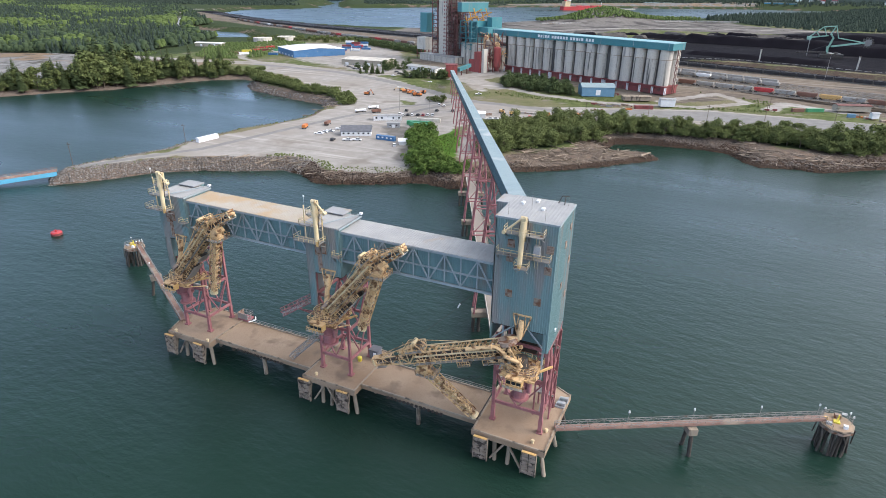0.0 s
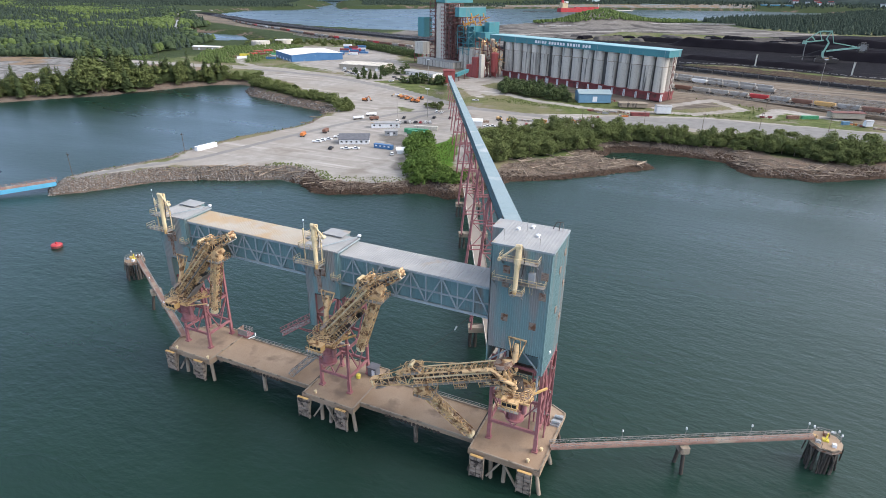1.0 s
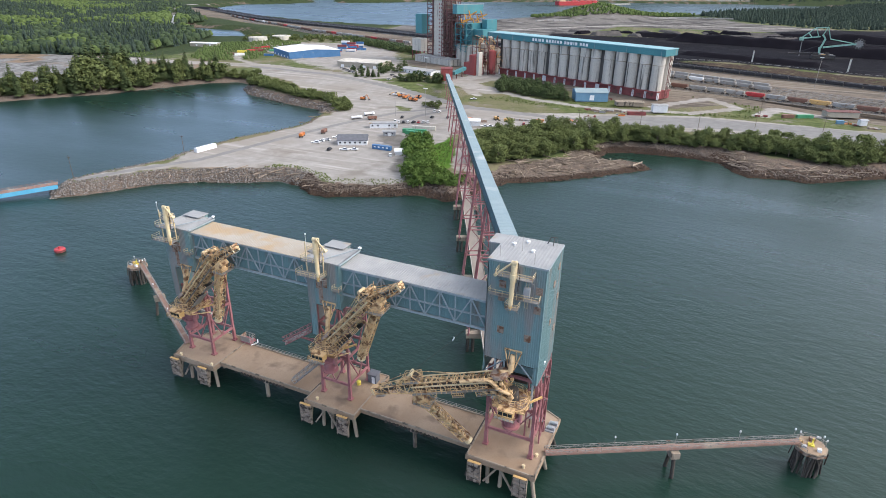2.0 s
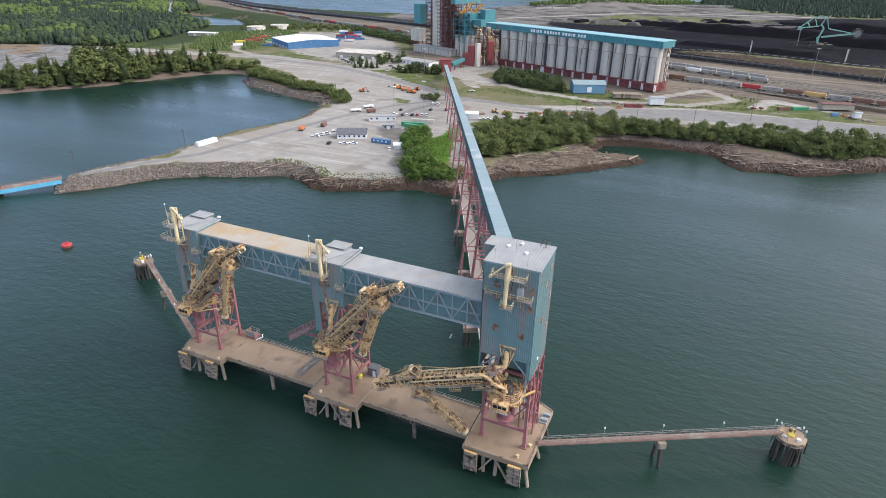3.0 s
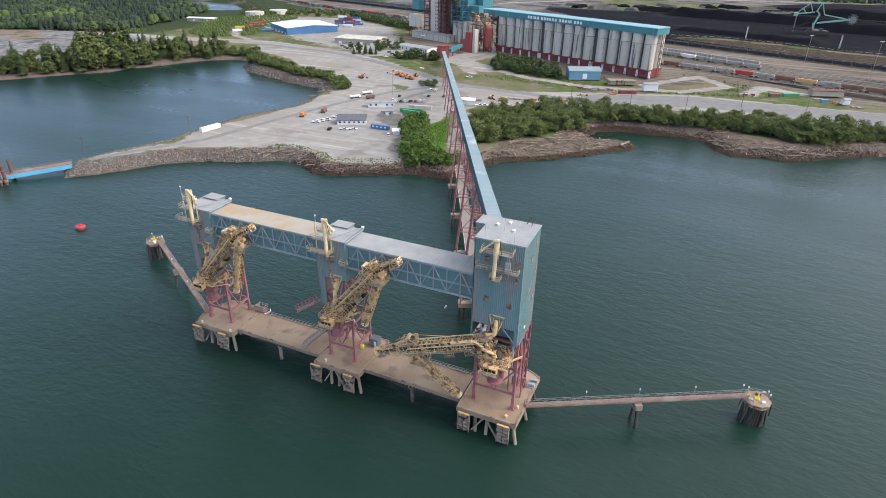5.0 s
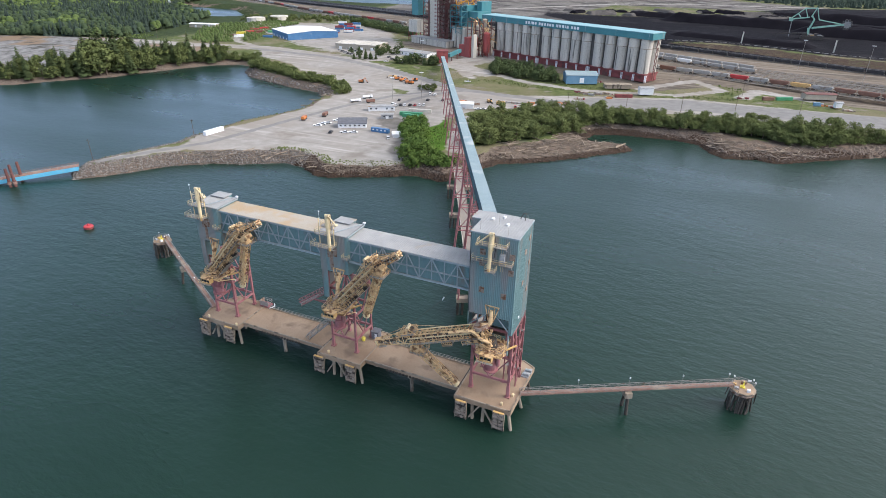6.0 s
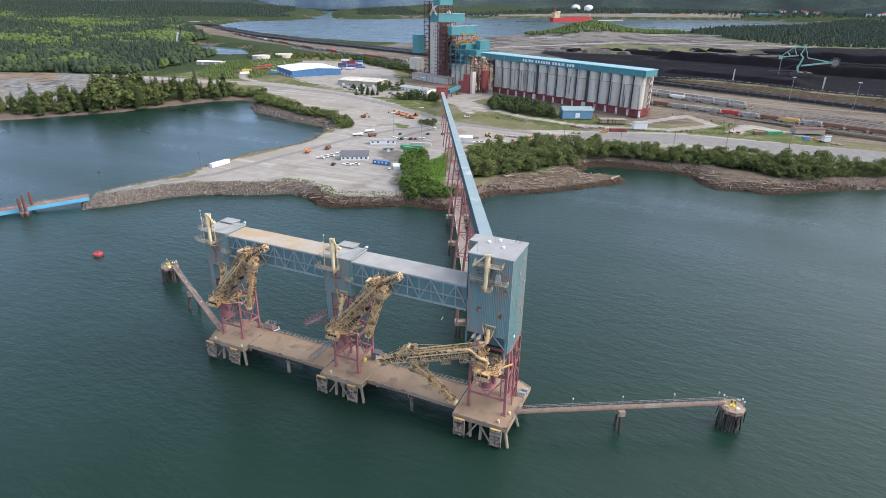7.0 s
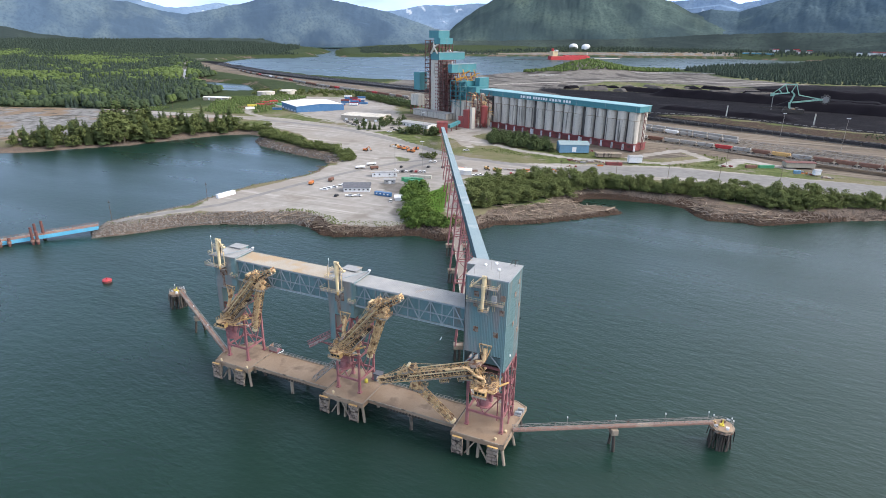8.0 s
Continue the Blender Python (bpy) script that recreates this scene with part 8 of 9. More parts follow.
def reclaimer():
    ax = Vector((0.99, -0.12, 0))
    o = Vector((147, 870, 8))
    b = thing("bucket_wheel_reclaimer", o, "mint green bucket-wheel reclaimer standing in the coal yard", "reclaimer")

    def at(px, z, side=0.0):
        return o + ax * px * 0.62 + Vector((0.12, 0.99, 0)) * side + Vector((0, 0, z * 0.84))

    part("bogie_base", Build().box(-9, 9, -7, 7, 0, 4, Matrix.Translation(o)), dark_steel, b)
    part("portal", Build().beam(at(0, 3), at(-3, 17), 2.6), mint_steel, b)
    part("column", Build().beam(at(-2, 14), at(4, 30), 2.3).beam(at(4, 30), at(-3, 36), 1.8), mint_steel, b)
    for s in (-3, 3):
        part("wheel_boom", Build().beam(at(3, 17, s), at(62, 25, s), 1.1, 1.7), mint_steel, b)
        part("counter_arm", Build().beam(at(-40, 29, s), at(-6, 33, s), 1.2), mint_steel, b)
        part("counter_arm", Build().beam(at(-40, 31, s), at(-18, 46, s), 1.0), mint_steel, b)
        part("counter_arm", Build().beam(at(-18, 46, s), at(4, 47, s), 1.0), mint_steel, b)
        part("pylon", Build().beam(at(-3, 34, s), at(4, 48, s), 1.1), mint_steel, b)
        part("pylon", Build().beam(at(4, 48, s), at(13, 30, s), 0.9), mint_steel, b)
        part("brace", Build().beam(at(-18, 46, s), at(-10, 33, s), 0.9), mint_steel, b)
        part("brace", Build().beam(at(-30, 38, s), at(-22, 31, s), 0.9), mint_steel, b)
        part("stay", Build().beam(at(13, 30, s), at(60, 25, s), 0.8), mint_steel, b)
    part("counterweight", Build().box(-2.4, 2.4, -3.5, 3.5, 0, 4, Matrix.Translation(at(-41, 26))), mint_steel, b)
    wheel = part("bucket_wheel", Build().tube(at(67, 25, -1.6), at(67, 25, 1.6), 5.4, 5.4, 18), grate_steel, b)
    for i in range(10):
        a = 0.628 * i
        part("bucket", Build().box(-1.2, 1.2, -2, 2, -1.2, 1.2, Matrix.Translation(at(67 + 8.5 * math.cos(a), 25 + 6.5 * math.sin(a)))), dark_steel, wheel)
    for i, (px, z, w) in enumerate(((-7, 4, 3.2), (4, 4, 2.6), (9, 3, 3.4), (15, 5, 2.2), (21, 3, 2.8))):
        part("drive_house", Build().box(-w, w, -2.6, 2.6, 0, 3.4, Matrix.Translation(at(px, z))), (dark_steel, grate_steel, ochre_steel)[i % 3], b)
    part("hopper_leg", Build().beam(at(-38, 2), at(-39, 28), 0.9), grate_steel, b)
    part("tail_conveyor", Build().beam(at(-60, 5), at(0, 9), 2.4, 1.6), dark_steel, b)
    part("tripper_car", Build().box(-10, 10, -4, 4, 0, 5, Matrix.Translation(at(14, 0))), dark_steel, b)


reclaimer()
for x, y, h in ((62.8, 772, 18), (162, 734, 18), (-40, 765, 12)):
    t = thing("sprinkler_tower", (x, y, 8), "pale yellow post tower beside the coal yard", "tower", "sprinkler towers")
    part("post", Build().beam((x, y, 7), (x, y, 8 + h * 0.75), 1.5), silo_cap, t)
    part("cap", Build().box(x - 1.0, x + 1.0, y - 1.0, y + 1.0, 8 + h * 0.75, 8.6 + h * 0.75), tan_wall, t)
belt = thing("yard_conveyor", (90, 690, 8), "low pale covered belt along the coal yard edge", "conveyor")
FENCE = [(-60, 742), (-26, 737), (38, 748), (105, 726), (163, 696), (227, 685), (520, 590)]
for (ax_, ay_), (bx_, by_) in zip(FENCE, FENCE[1:]):
    n_ = int(math.hypot(bx_ - ax_, by_ - ay_) / 9)
    for i in range(n_):
        p, q = Vector((ax_, ay_, 10.5)).lerp(Vector((bx_, by_, 10.5)), i / n_), Vector((ax_, ay_, 10.5)).lerp(Vector((bx_, by_, 10.5)), (i + 0.72) / n_)
        part("cover", Build().beam(p, q, 0.6, 0.3), grey_car, belt)
        part("trestle_leg", Build().beam((p.x, p.y, 7), p, 0.3), dark_steel, belt)


far_road = Build()
LOOP_ROAD = [(-923, 763), (-1190, 1020), (-1459, 1284), (-1549, 1402), (-1587, 1543)]
for (ax_, ay_), (bx_, by_) in zip(LOOP_ROAD, LOOP_ROAD[1:]):
    far_road.beam((ax_, ay_, 9.0), (bx_, by_, 9.0), 5.5, 1.6)
solid("road", far_road, grey_paint, "pale access road beside the rail loop", "road", kind="structure")


# ---- poles, left ramp bridge ----
def lamp_pole(x, y, h, label, head=True):
    z = ground_at(x, y)
    b = thing("light_pole" if head else "utility_pole", (x, y, z), label, "light pole" if head else "utility pole", "poles")
    part("pole", Build().tube((x, y, z - 0.5), (x, y, z + h), 0.2 if head else 0.15, 0.12, 8), grate_steel if head else bark, b)
    part("head" if head else "cross_arm", Build().box(x - 1.6, x + 1.6, y - 0.5, y + 0.5, z + h, z + h + 0.5) if head else Build().box(x - 1.3, x + 1.3, y - 0.1, y + 0.1, z + h - 1.2, z + h - 0.95), white_paint if head else bark, b)


for x, y, h in ((158.9, 526.6, 32), (111.9, 577.8, 28), (-231.3, 428.8, 22), (-170.3, 300.8, 20), (-190.1, 290.4, 16)):
    lamp_pole(x, y, h, "tall steel yard light pole")
for x, y in ((17.8, 350.0), (54.7, 375.0), (98.0, 385.0), (-60, 322), (-20, 340), (127.4, 433.2), (60, 430), (-246, 142), (-560, 470), (-600, 440), (-262, 86)):
    lamp_pole(x, y, 12, "brown timber utility pole beside the road", False)

ramp = thing("ramp_bridge", (-276, 57, 0), "sky-blue steel ramp bridge with a brown timber deck", "bridge")
R0, R1 = Vector((-263.5, 78.5, 4.6)), Vector((-291.5, 40.5, 2.4))
r_way = (R1 - R0).normalized()
r_side = r_way.cross(Vector((0, 0, 1))).normalized()
part("deck", Build().beam(R0, R1, 5.2, 0.3), rust_walk, ramp)
for k in (-2.7, 2.7):
    part("girder", Build().beam(R0 + r_side * k - Vector((0, 0, 0.9)), R1 + r_side * k - Vector((0, 0, 0.9)), 0.4, 2.0), sky_blue, ramp)
    part("handrail", Build().rail([R0 + r_side * k, R1 + r_side * k], 1.1, 2.0, 0.06), rust_walk, ramp)
part("cross_beam_deck", Build().beam(R0 - Vector((0, 0, 1.2)), R1 - Vector((0, 0, 1.2)), 4.6, 0.4), dark_steel, ramp)
for i in range(17):
    p = R0.lerp(R1, (i + 0.5) / 17) + Vector((0, 0, 0.17))
    part("plank_rib", Build().beam(p - r_side * 2.4, p + r_side * 2.4, 0.5, 0.1), rust_panel, ramp)
for x, y, h in ((-276.0, 52.0, 11.0), (-276.5, 50.0, 9.5), (-274.8, 51.5, 7.0), (-279.0, 57.5, 10.5), (-280.5, 58.5, 8.0), (-284.6, 43.0, 4.5), (-287.5, 40.2, 4.0)):
    g = thing("guide_pile", (x, y, 0), "rusty steel guide pile standing in the water", "pile", "guide piles")
    part("shaft", Build().tube((x, y, -2), (x, y, h), 0.75, 0.65, 10), rust_frame, g)
    part("collar", Build().tube((x, y, 1.5), (x, y, 2.6), 1.05, 1.05, 10), rust_walk, g)
barge = thing("landing_barge", (-297, 33, 0), "red and white landing pontoon at the ramp end", "barge")
bm_ = Matrix.Translation((-296.5, 34.0, 0)) @ Matrix.Rotation(math.atan2(r_way.y, r_way.x), 4, "Z")
part("hull", Build().box(-7, 9, -4.5, 4.5, -0.8, 1.4, bm_), dark_steel, barge)
part("deck_plate", Build().box(-6.8, 8.8, -4.3, 4.3, 1.4, 1.55, bm_), white_paint, barge)
for k in (-3.6, 3.6):
    part("side_box", Build().box(-6, 8, k - 0.7, k + 0.7, 1.55, 2.8, bm_), red_paint, barge)


# ---- across the harbour ----
def tanker_ship():
    a = math.atan2(2836 - 2683, -511 + 673)
    m = Matrix.Translation((-592, 2760, 0)) @ Matrix.Rotation(a, 4, "Z")
    b = thing("tanker_ship", (-592, 2760, 0), "bright red tanker ship moored with white superstructure", "ship")
    L, W = 108, 17
    hull = Build()
    pts = [(-L, -W), (L - 25, -W), (L, 0), (L - 25, W), (-L, W)]
    n = len(pts)
    hull.add([m @ Vector((x, y, -2)) for x, y in pts] + [m @ Vector((x, y, 16)) for x, y in pts], [tuple(range(n - 1, -1, -1)), tuple(range(n, 2 * n))] + [(i, (i + 1) % n, n + (i + 1) % n, n + i) for i in range(n)])
    part("hull", hull, red_paint, b)
    house = part("superstructure", Build().box(-L + 8, -L + 34, -14, 14, 16, 38, m), cream_steel, b)
    part("bridge_deck", Build().box(-L + 22, -L + 34, -18, 18, 38, 43, m), white_paint, house)
    part("funnel", Build().box(-L + 10, -L + 18, -5, 5, 38, 50, m), red_paint, house)
    for x in (-30, 5, 40, 70):
        part("deck_tank", Build().box(x, x + 22, -10, 10, 16, 20, m), red_paint, b)
    part("mast", Build().beam(m @ Vector((L - 15, 0, 16)), m @ Vector((L - 15, 0, 34)), 1.6), white_paint, b)


tanker_ship()
boom_line = thing("floating_breakwater", (-700, 2580, 0), "dark floating breakwater line near the ship", "breakwater")
part("float_line", Build().beam((-800, 2560, 0.4), (-660, 2660, 0.4), 5, 2.4), dark_steel, boom_line)
pier_far = thing("far_pier", (-480, 2930, 0), "pale low pier beside the moored ship", "pier")
part("pier_deck", Build().beam((-505, 2850, 4), (-400, 3010, 4), 12, 3), silo_cap, pier_far)
for x, y in ((-798.7, 3787.9), (-708.6, 3730.1)):
    d = thing("storage_dome", (x, y, 20), "large white domed storage tank across the harbour", "tank", "storage domes")
    part("drum", Build().tube((x, y, 0), (x, y, 42), 27, 27, 24), white_paint, d)
    for k in range(4):
        a0, a1 = math.pi / 2 * k / 4, math.pi / 2 * (k + 1) / 4
        part("dome_ring", Build().tube((x, y, 42 + 18 * math.sin(a0)), (x, y, 42 + 18 * math.sin(a1)), 27 * math.cos(a0), max(27 * math.cos(a1), 0.3), 24), white_paint, d)
for p, q, h, m_ in (((175, 3760), (330, 3740), 30, sky_blue), ((420, 3820), (560, 3960), 20, sky_blue), ((-430, 3560), (-280, 3640), 20, silo_cap), ((-150, 3700), (-60, 3740), 16, white_paint)):
    w_ = thing("waterfront_shed", (*p, 0), "long pale waterfront shed across the harbour", "building", "waterfront sheds")
    part("wall_shell", Build().beam((*p, h / 2 + 2), (*q, h / 2 + 2), 40, h), m_, w_)
    part("roof", Build().beam((*p, h + 3), (*q, h + 3), 44, 3), roof_gallery, w_)
rnd = random.Random(9)
for i in range(46):
    x = rnd.uniform(250, 1250)
    y = rnd.uniform(3800, 4250)
    s = rnd.uniform(9, 17)
    h_ = ground_at(x, y)
    hs = thing("house", (x, y, h_), "small pale house on the far wooded shore", "house", "far houses")
    part("wall_shell", Build().box(x - s, x + s, y - 6, y + 6, h_ - 5, h_ + 14), white_paint if i % 3 else silo_cap, hs)
    part("roof", Build().box(x - s - 1, x + s + 1, y - 8, y + 8, h_ + 14, h_ + 18), slate_roof if i % 2 else red_paint, hs)


# ---- trees and bushes ----
def leaf_cloud(rs, centres, radii, count, size, squash=0.8):
    """Small leaf clumps, each a bent quad, over the skins of several lobes."""
    k = rs.randint(0, len(centres), count)
    d = rs.normal(size=(count, 3))
    d /= np.linalg.norm(d, axis=1)[:, None]
    d[:, 2] = np.where(d[:, 2] < -0.6, -d[:, 2], d[:, 2])
    r = radii[k] * rs.uniform(0.5, 1.12, count)
    c = centres[k] + d * r[:, None] * np.array([1, 1, squash])
    n = 0.6 * d + 0.5 * rs.normal(size=(count, 3)) + np.array([0, 0, 0.75])
    n /= np.linalg.norm(n, axis=1)[:, None]
    a = np.cross(n, rs.normal(size=(count, 3)))
    a /= np.linalg.norm(a, axis=1)[:, None]
    b = np.cross(n, a)
    s = size * rs.uniform(0.5, 1.25, count)[:, None]
    quads = np.stack([c - a * s, c + b * s * 0.8, c + a * s, c - b * s * 0.8], 1)
    return quads.reshape(-1, 3), np.arange(count * 4).reshape(-1, 4)


def broadleaf(seed, height, spread, count, size):
    rs = np.random.RandomState(seed)
    lobes = 20
    ang = rs.uniform(0, 6.28, lobes)
    zz = height * rs.uniform(0.14, 0.86, lobes)
    rad = spread * rs.uniform(0.2, 0.95, lobes) * np.sqrt(np.clip(1.15 - (zz / height) ** 2, 0.1, 1))
    centres = np.stack([rad * np.cos(ang), rad * np.sin(ang), zz], 1)
    centres[0] = (0, 0, height * 0.78)
    radii = spread * rs.uniform(0.28, 0.46, lobes)
    co, q = leaf_cloud(rs, centres, radii, count, size)
    crown = array_mesh("crown", co, q)
    trunk = Build().tube((0, 0, -0.6), (0.2, 0.1, height * 0.45), 0.28, 0.18, 7)
    for c in centres[:6]:
        trunk.tube((0.15, 0.08, height * 0.32), tuple(c), 0.12, 0.04, 5)
    return trunk.mesh("trunk"), crown


def conifer(seed, height, spread, tiers, per):
    rs = np.random.RandomState(seed)
    co, quads = [], []
    for t in range(tiers):
        f = t / (tiers - 1)
        z = height * (0.12 + 0.86 * f)
        r = spread * (1 - f) ** 0.8 * rs.uniform(0.75, 1.15) + 0.25
        for k in range(max(int(per * (1 - 0.7 * f)), 4)):
            a = rs.uniform(0, 6.28)
            l = r * rs.uniform(0.6, 1.15)
            w = l * 0.26 + 0.2
            d = np.array([math.cos(a), math.sin(a), 0])
            s = np.array([-math.sin(a), math.cos(a), 0])
            droop = -0.28 * l
            p = np.array([0, 0, z + rs.uniform(-0.4, 0.4)])
            o = len(co)
            co += [p, p + d * l * 0.6 + s * w + [0, 0, droop * 0.4], p + d * l + [0, 0, droop], p + d * l * 0.6 - s * w + [0, 0, droop * 0.4]]
            quads.append((o, o + 1, o + 2, o + 3))
    crown = array_mesh("crown", np.array(co), np.array(quads))
    return Build().tube((0, 0, -0.8), (0, 0, height * 0.95), 0.34, 0.05, 7).mesh("trunk"), crown


def tree_model(meshes, leaf, label, group, name="tree"):
    if name.endswith(("bush", "shrub")):   # low bushes show no stems
        return solid(name, meshes[1], leaf, label, name.replace("_", " "), group)
    b = thing(name, (0, 0, 0), label, name.replace("_", " "), group)
    part("trunk", meshes[0], bark, b)
    part("crown", meshes[1], leaf, b)
    return b


class Grove:
    """Copies a few tree models over places, each model used where it first falls."""

    def __init__(self, models):
        self.models, self.used = models, set()

    def plant(self, x, y, scale, seed):
        i = seed % len(self.models)
        m = self.models[i]
        turn = Matrix.Translation((x, y, ground_at(x, y))) @ Matrix.Rotation(seed * 2.4, 4, "Z")
        if i not in self.used:
            self.used.add(i)
            m.matrix_basis = turn
            ob = m
        else:
            ob = copy_thing(m, turn)
        ob.scale = (scale * (1 + 0.12 * math.sin(seed)), scale * (1 - 0.12 * math.sin(seed)), scale * (1 + 0.18 * math.sin(seed * 1.7)))


def fill(poly, step, seed, jitter=0.42):
    """Places scattered over a polygon."""
    rs = np.random.RandomState(seed)
    xs, ys = [p[0] for p in poly], [p[1] for p in poly]
    gx, gy = np.meshgrid(np.arange(min(xs), max(xs), step), np.arange(min(ys), max(ys), step))
    gx = gx.ravel() + rs.uniform(-jitter, jitter, gx.size) * step
    gy = gy.ravel() + rs.uniform(-jitter, jitter, gy.size) * step
    keep = inside(gx, gy, poly) & (shore_distance(gx, gy) > 5)
    return list(zip(gx[keep], gy[keep]))


def pick(places, n, seed):
    rs = np.random.RandomState(seed)
    return [tuple(places[i]) for i in rs.permutation(len(places))[:n]]


shore_grove = Grove([tree_model(broadleaf(s, 8.6 + s % 3, 4.9 + 0.3 * (s % 4), 2200, 0.36), leaf_green, "leafy green alder tree on the rocky shore", "shore trees") for s in (1, 2, 3, 4, 5)])
for i, (x, y) in enumerate(pick(fill(SHORE_BELT, 6.9, 11), 298, 12)):
    shore_grove.plant(x, y, 0.78 + 0.34 * ((i * 37) % 100) / 100, i)
for i, (x, y) in enumerate(((90, 298), (97, 303), (103, 306), (95, 311), (86, 305), (108, 314), (80, 302))):
    shore_grove.plant(x, y, 1.3 + 0.06 * (i % 3), i)
under_grove = Grove([tree_model(broadleaf(s, 4.4, 3.6, 700, 0.36), leaf_green, "dense green undergrowth bush along the shore", "undergrowth", "undergrowth_bush") for s in (6, 7)])
for i, (x, y) in enumerate(pick(fill(SHORE_BELT, 5.0, 14), 190, 15)):
    under_grove.plant(x, y, 0.7 + 0.45 * ((i * 47) % 100) / 100, i)
bush_grove = Grove([tree_model(broadleaf(s, 5.0, 3.4, 950, 0.37), leaf_bright, "bushy bright green willow shrub", "shrubs", "willow_shrub") for s in (11, 12, 13)])
CORNER = [(-115, 162), (-126, 184), (-137, 207), (-146, 230), (-138, 236), (-124, 208), (-112, 184), (-104, 174)]
for i, (x, y) in enumerate(fill(CORNER, 4.6, 3)):
    bush_grove.plant(x, y, 0.95 + 0.6 * ((i * 53) % 100) / 100, i)
HEADLAND = [(-112, 160), (-104, 153), (-92, 156), (-84, 158), (-82, 165), (-87, 174), (-98, 174), (-106, 172)]
for i, (x, y) in enumerate(fill(HEADLAND, 4.2, 5)):
    bush_grove.plant(x, y, 0.75 + 0.4 * ((i * 29) % 100) / 100, i)
lagoon_grove = Grove([tree_model(broadleaf(s, 4.6, 3.2, 560, 0.45), leaf_green, "low green shoreline bush beside the lagoon", "lagoon bushes", "shoreline_bush") for s in (21, 22, 23)])
SPIT = [(-384, 362), (-378, 344), (-362, 340), (-327, 327), (-294, 317), (-268, 313), (-248, 298), (-238, 284), (-230, 290), (-240, 306), (-262, 322), (-300, 332), (-340, 345), (-368, 360)]
for i, (x, y) in enumerate(fill(SPIT, 4.6, 7)):
    lagoon_grove.plant(x, y, 0.9 + 0.5 * ((i * 31) % 100) / 100, i)
for i, (x, y) in enumerate(((-186, 334), (-182, 331), (-178, 334), (-174, 330), (-183, 338), (-177, 339), (-189, 338))):
    lagoon_grove.plant(x, y, 0.7 + 0.1 * (i % 3), i)
HEDGE = [(-440, 372), (-450, 350), (-458, 346), (-448, 378), (-424, 392), (-398, 390), (-394, 380), (-420, 384)]
for i, (x, y) in enumerate(fill(HEDGE, 4.4, 9)):
    lagoon_grove.plant(x, y, 1.0 + 0.4 * ((i * 31) % 100) / 100, i)
silo_grove = Grove([tree_model(broadleaf(s, 8.0, 4.2, 700, 0.55), leaf_dark, "dark green young tree in front of silos", "silo trees", "young_tree") for s in (31, 32, 33)])
SILO_WOOD = [(-164, 430), (-149, 414), (-118, 407), (-92, 402), (-84, 410), (-96, 432), (-129, 452), (-162, 458)]
for i, (x, y) in enumerate(fill(SILO_WOOD, 6.0, 13)):
    silo_grove.plant(x, y, 0.75 + 0.4 * ((i * 41) % 100) / 100, i)
shore_broad = Grove([tree_model(broadleaf(s, 13.0, 5.4, 1300, 0.6), leaf_green, "tall leafy green tree on the lagoon bank", "lagoon trees", "young_tree") for s in (51, 52, 53)])
conifers = Grove([tree_model(conifer(s, 17 + s % 4, 5.2, 26, 24), leaf_dark, "tall dark spruce tree on the lagoon shore", "lagoon spruces", "spruce_tree") for s in (41, 42, 43, 44)])
for c, n, big in (((-524, 222), 22, 0.9), ((-506, 246), 30, 1.1), ((-490, 266), 34, 1.6), ((-478, 288), 36, 1.6), ((-470, 310), 26, 1.2), ((-458, 338), 30, 1.1), ((-444, 362), 26, 0.95), ((-540, 204), 14, 0.8)):
    rs = np.random.RandomState(int(-c[0]))
    for k in range(int(n * 0.8)):
        x, y = c[0] - 4 + rs.normal() * 7, c[1] + 3 + rs.normal() * 9
        if shore_distance(np.array([x]), np.array([y]))[0] > 3:
            if k % 2:
                shore_broad.plant(x, y, big * rs.uniform(0.85, 1.3), k // 2)
            else:
                conifers.plant(x, y, big * rs.uniform(0.75, 1.25), k // 2)
for i, (x, y) in enumerate(((-306, 422), (-301, 425), (-296, 428), (-291, 430), (-286, 432), (-299, 434), (-246, 421), (-241, 424), (-236, 427), (-231, 430), (-226, 424), (-222, 427))):
    conifers.plant(x, y, 0.42 + 0.06 * (i % 4), i)
for i, (x, y) in enumerate(((-330, 454), (-312, 441), (-294, 462), (-288, 468), (-283, 470), (-299, 458), (-252, 420), (-246, 422), (-241, 425), (-248, 428), (-256, 424), (-236, 430), (-292, 452), (-225, 440), (-222, 446), (-228, 444), (-219, 428), (-218, 433), (-250, 454), (-293, 500), (-297, 475))):
    silo_grove.plant(x, y, 0.85 + 0.15 * (i % 3), i)
for i, (x, y) in enumerate(fill([(-498, 716), (-420, 660), (-335, 612), (-330, 626), (-420, 684), (-498, 735)], 7.0, 17)):
    silo_grove.plant(x, y, 0.8 + 0.3 * ((i * 43) % 100) / 100, i)
for i, (x, y) in enumerate(fill([(-560, 690), (-500, 700), (-520, 760), (-600, 760), (-690, 690), (-640, 640)], 14, 19)):
    lagoon_grove.plant(x, y, 1.2, i)


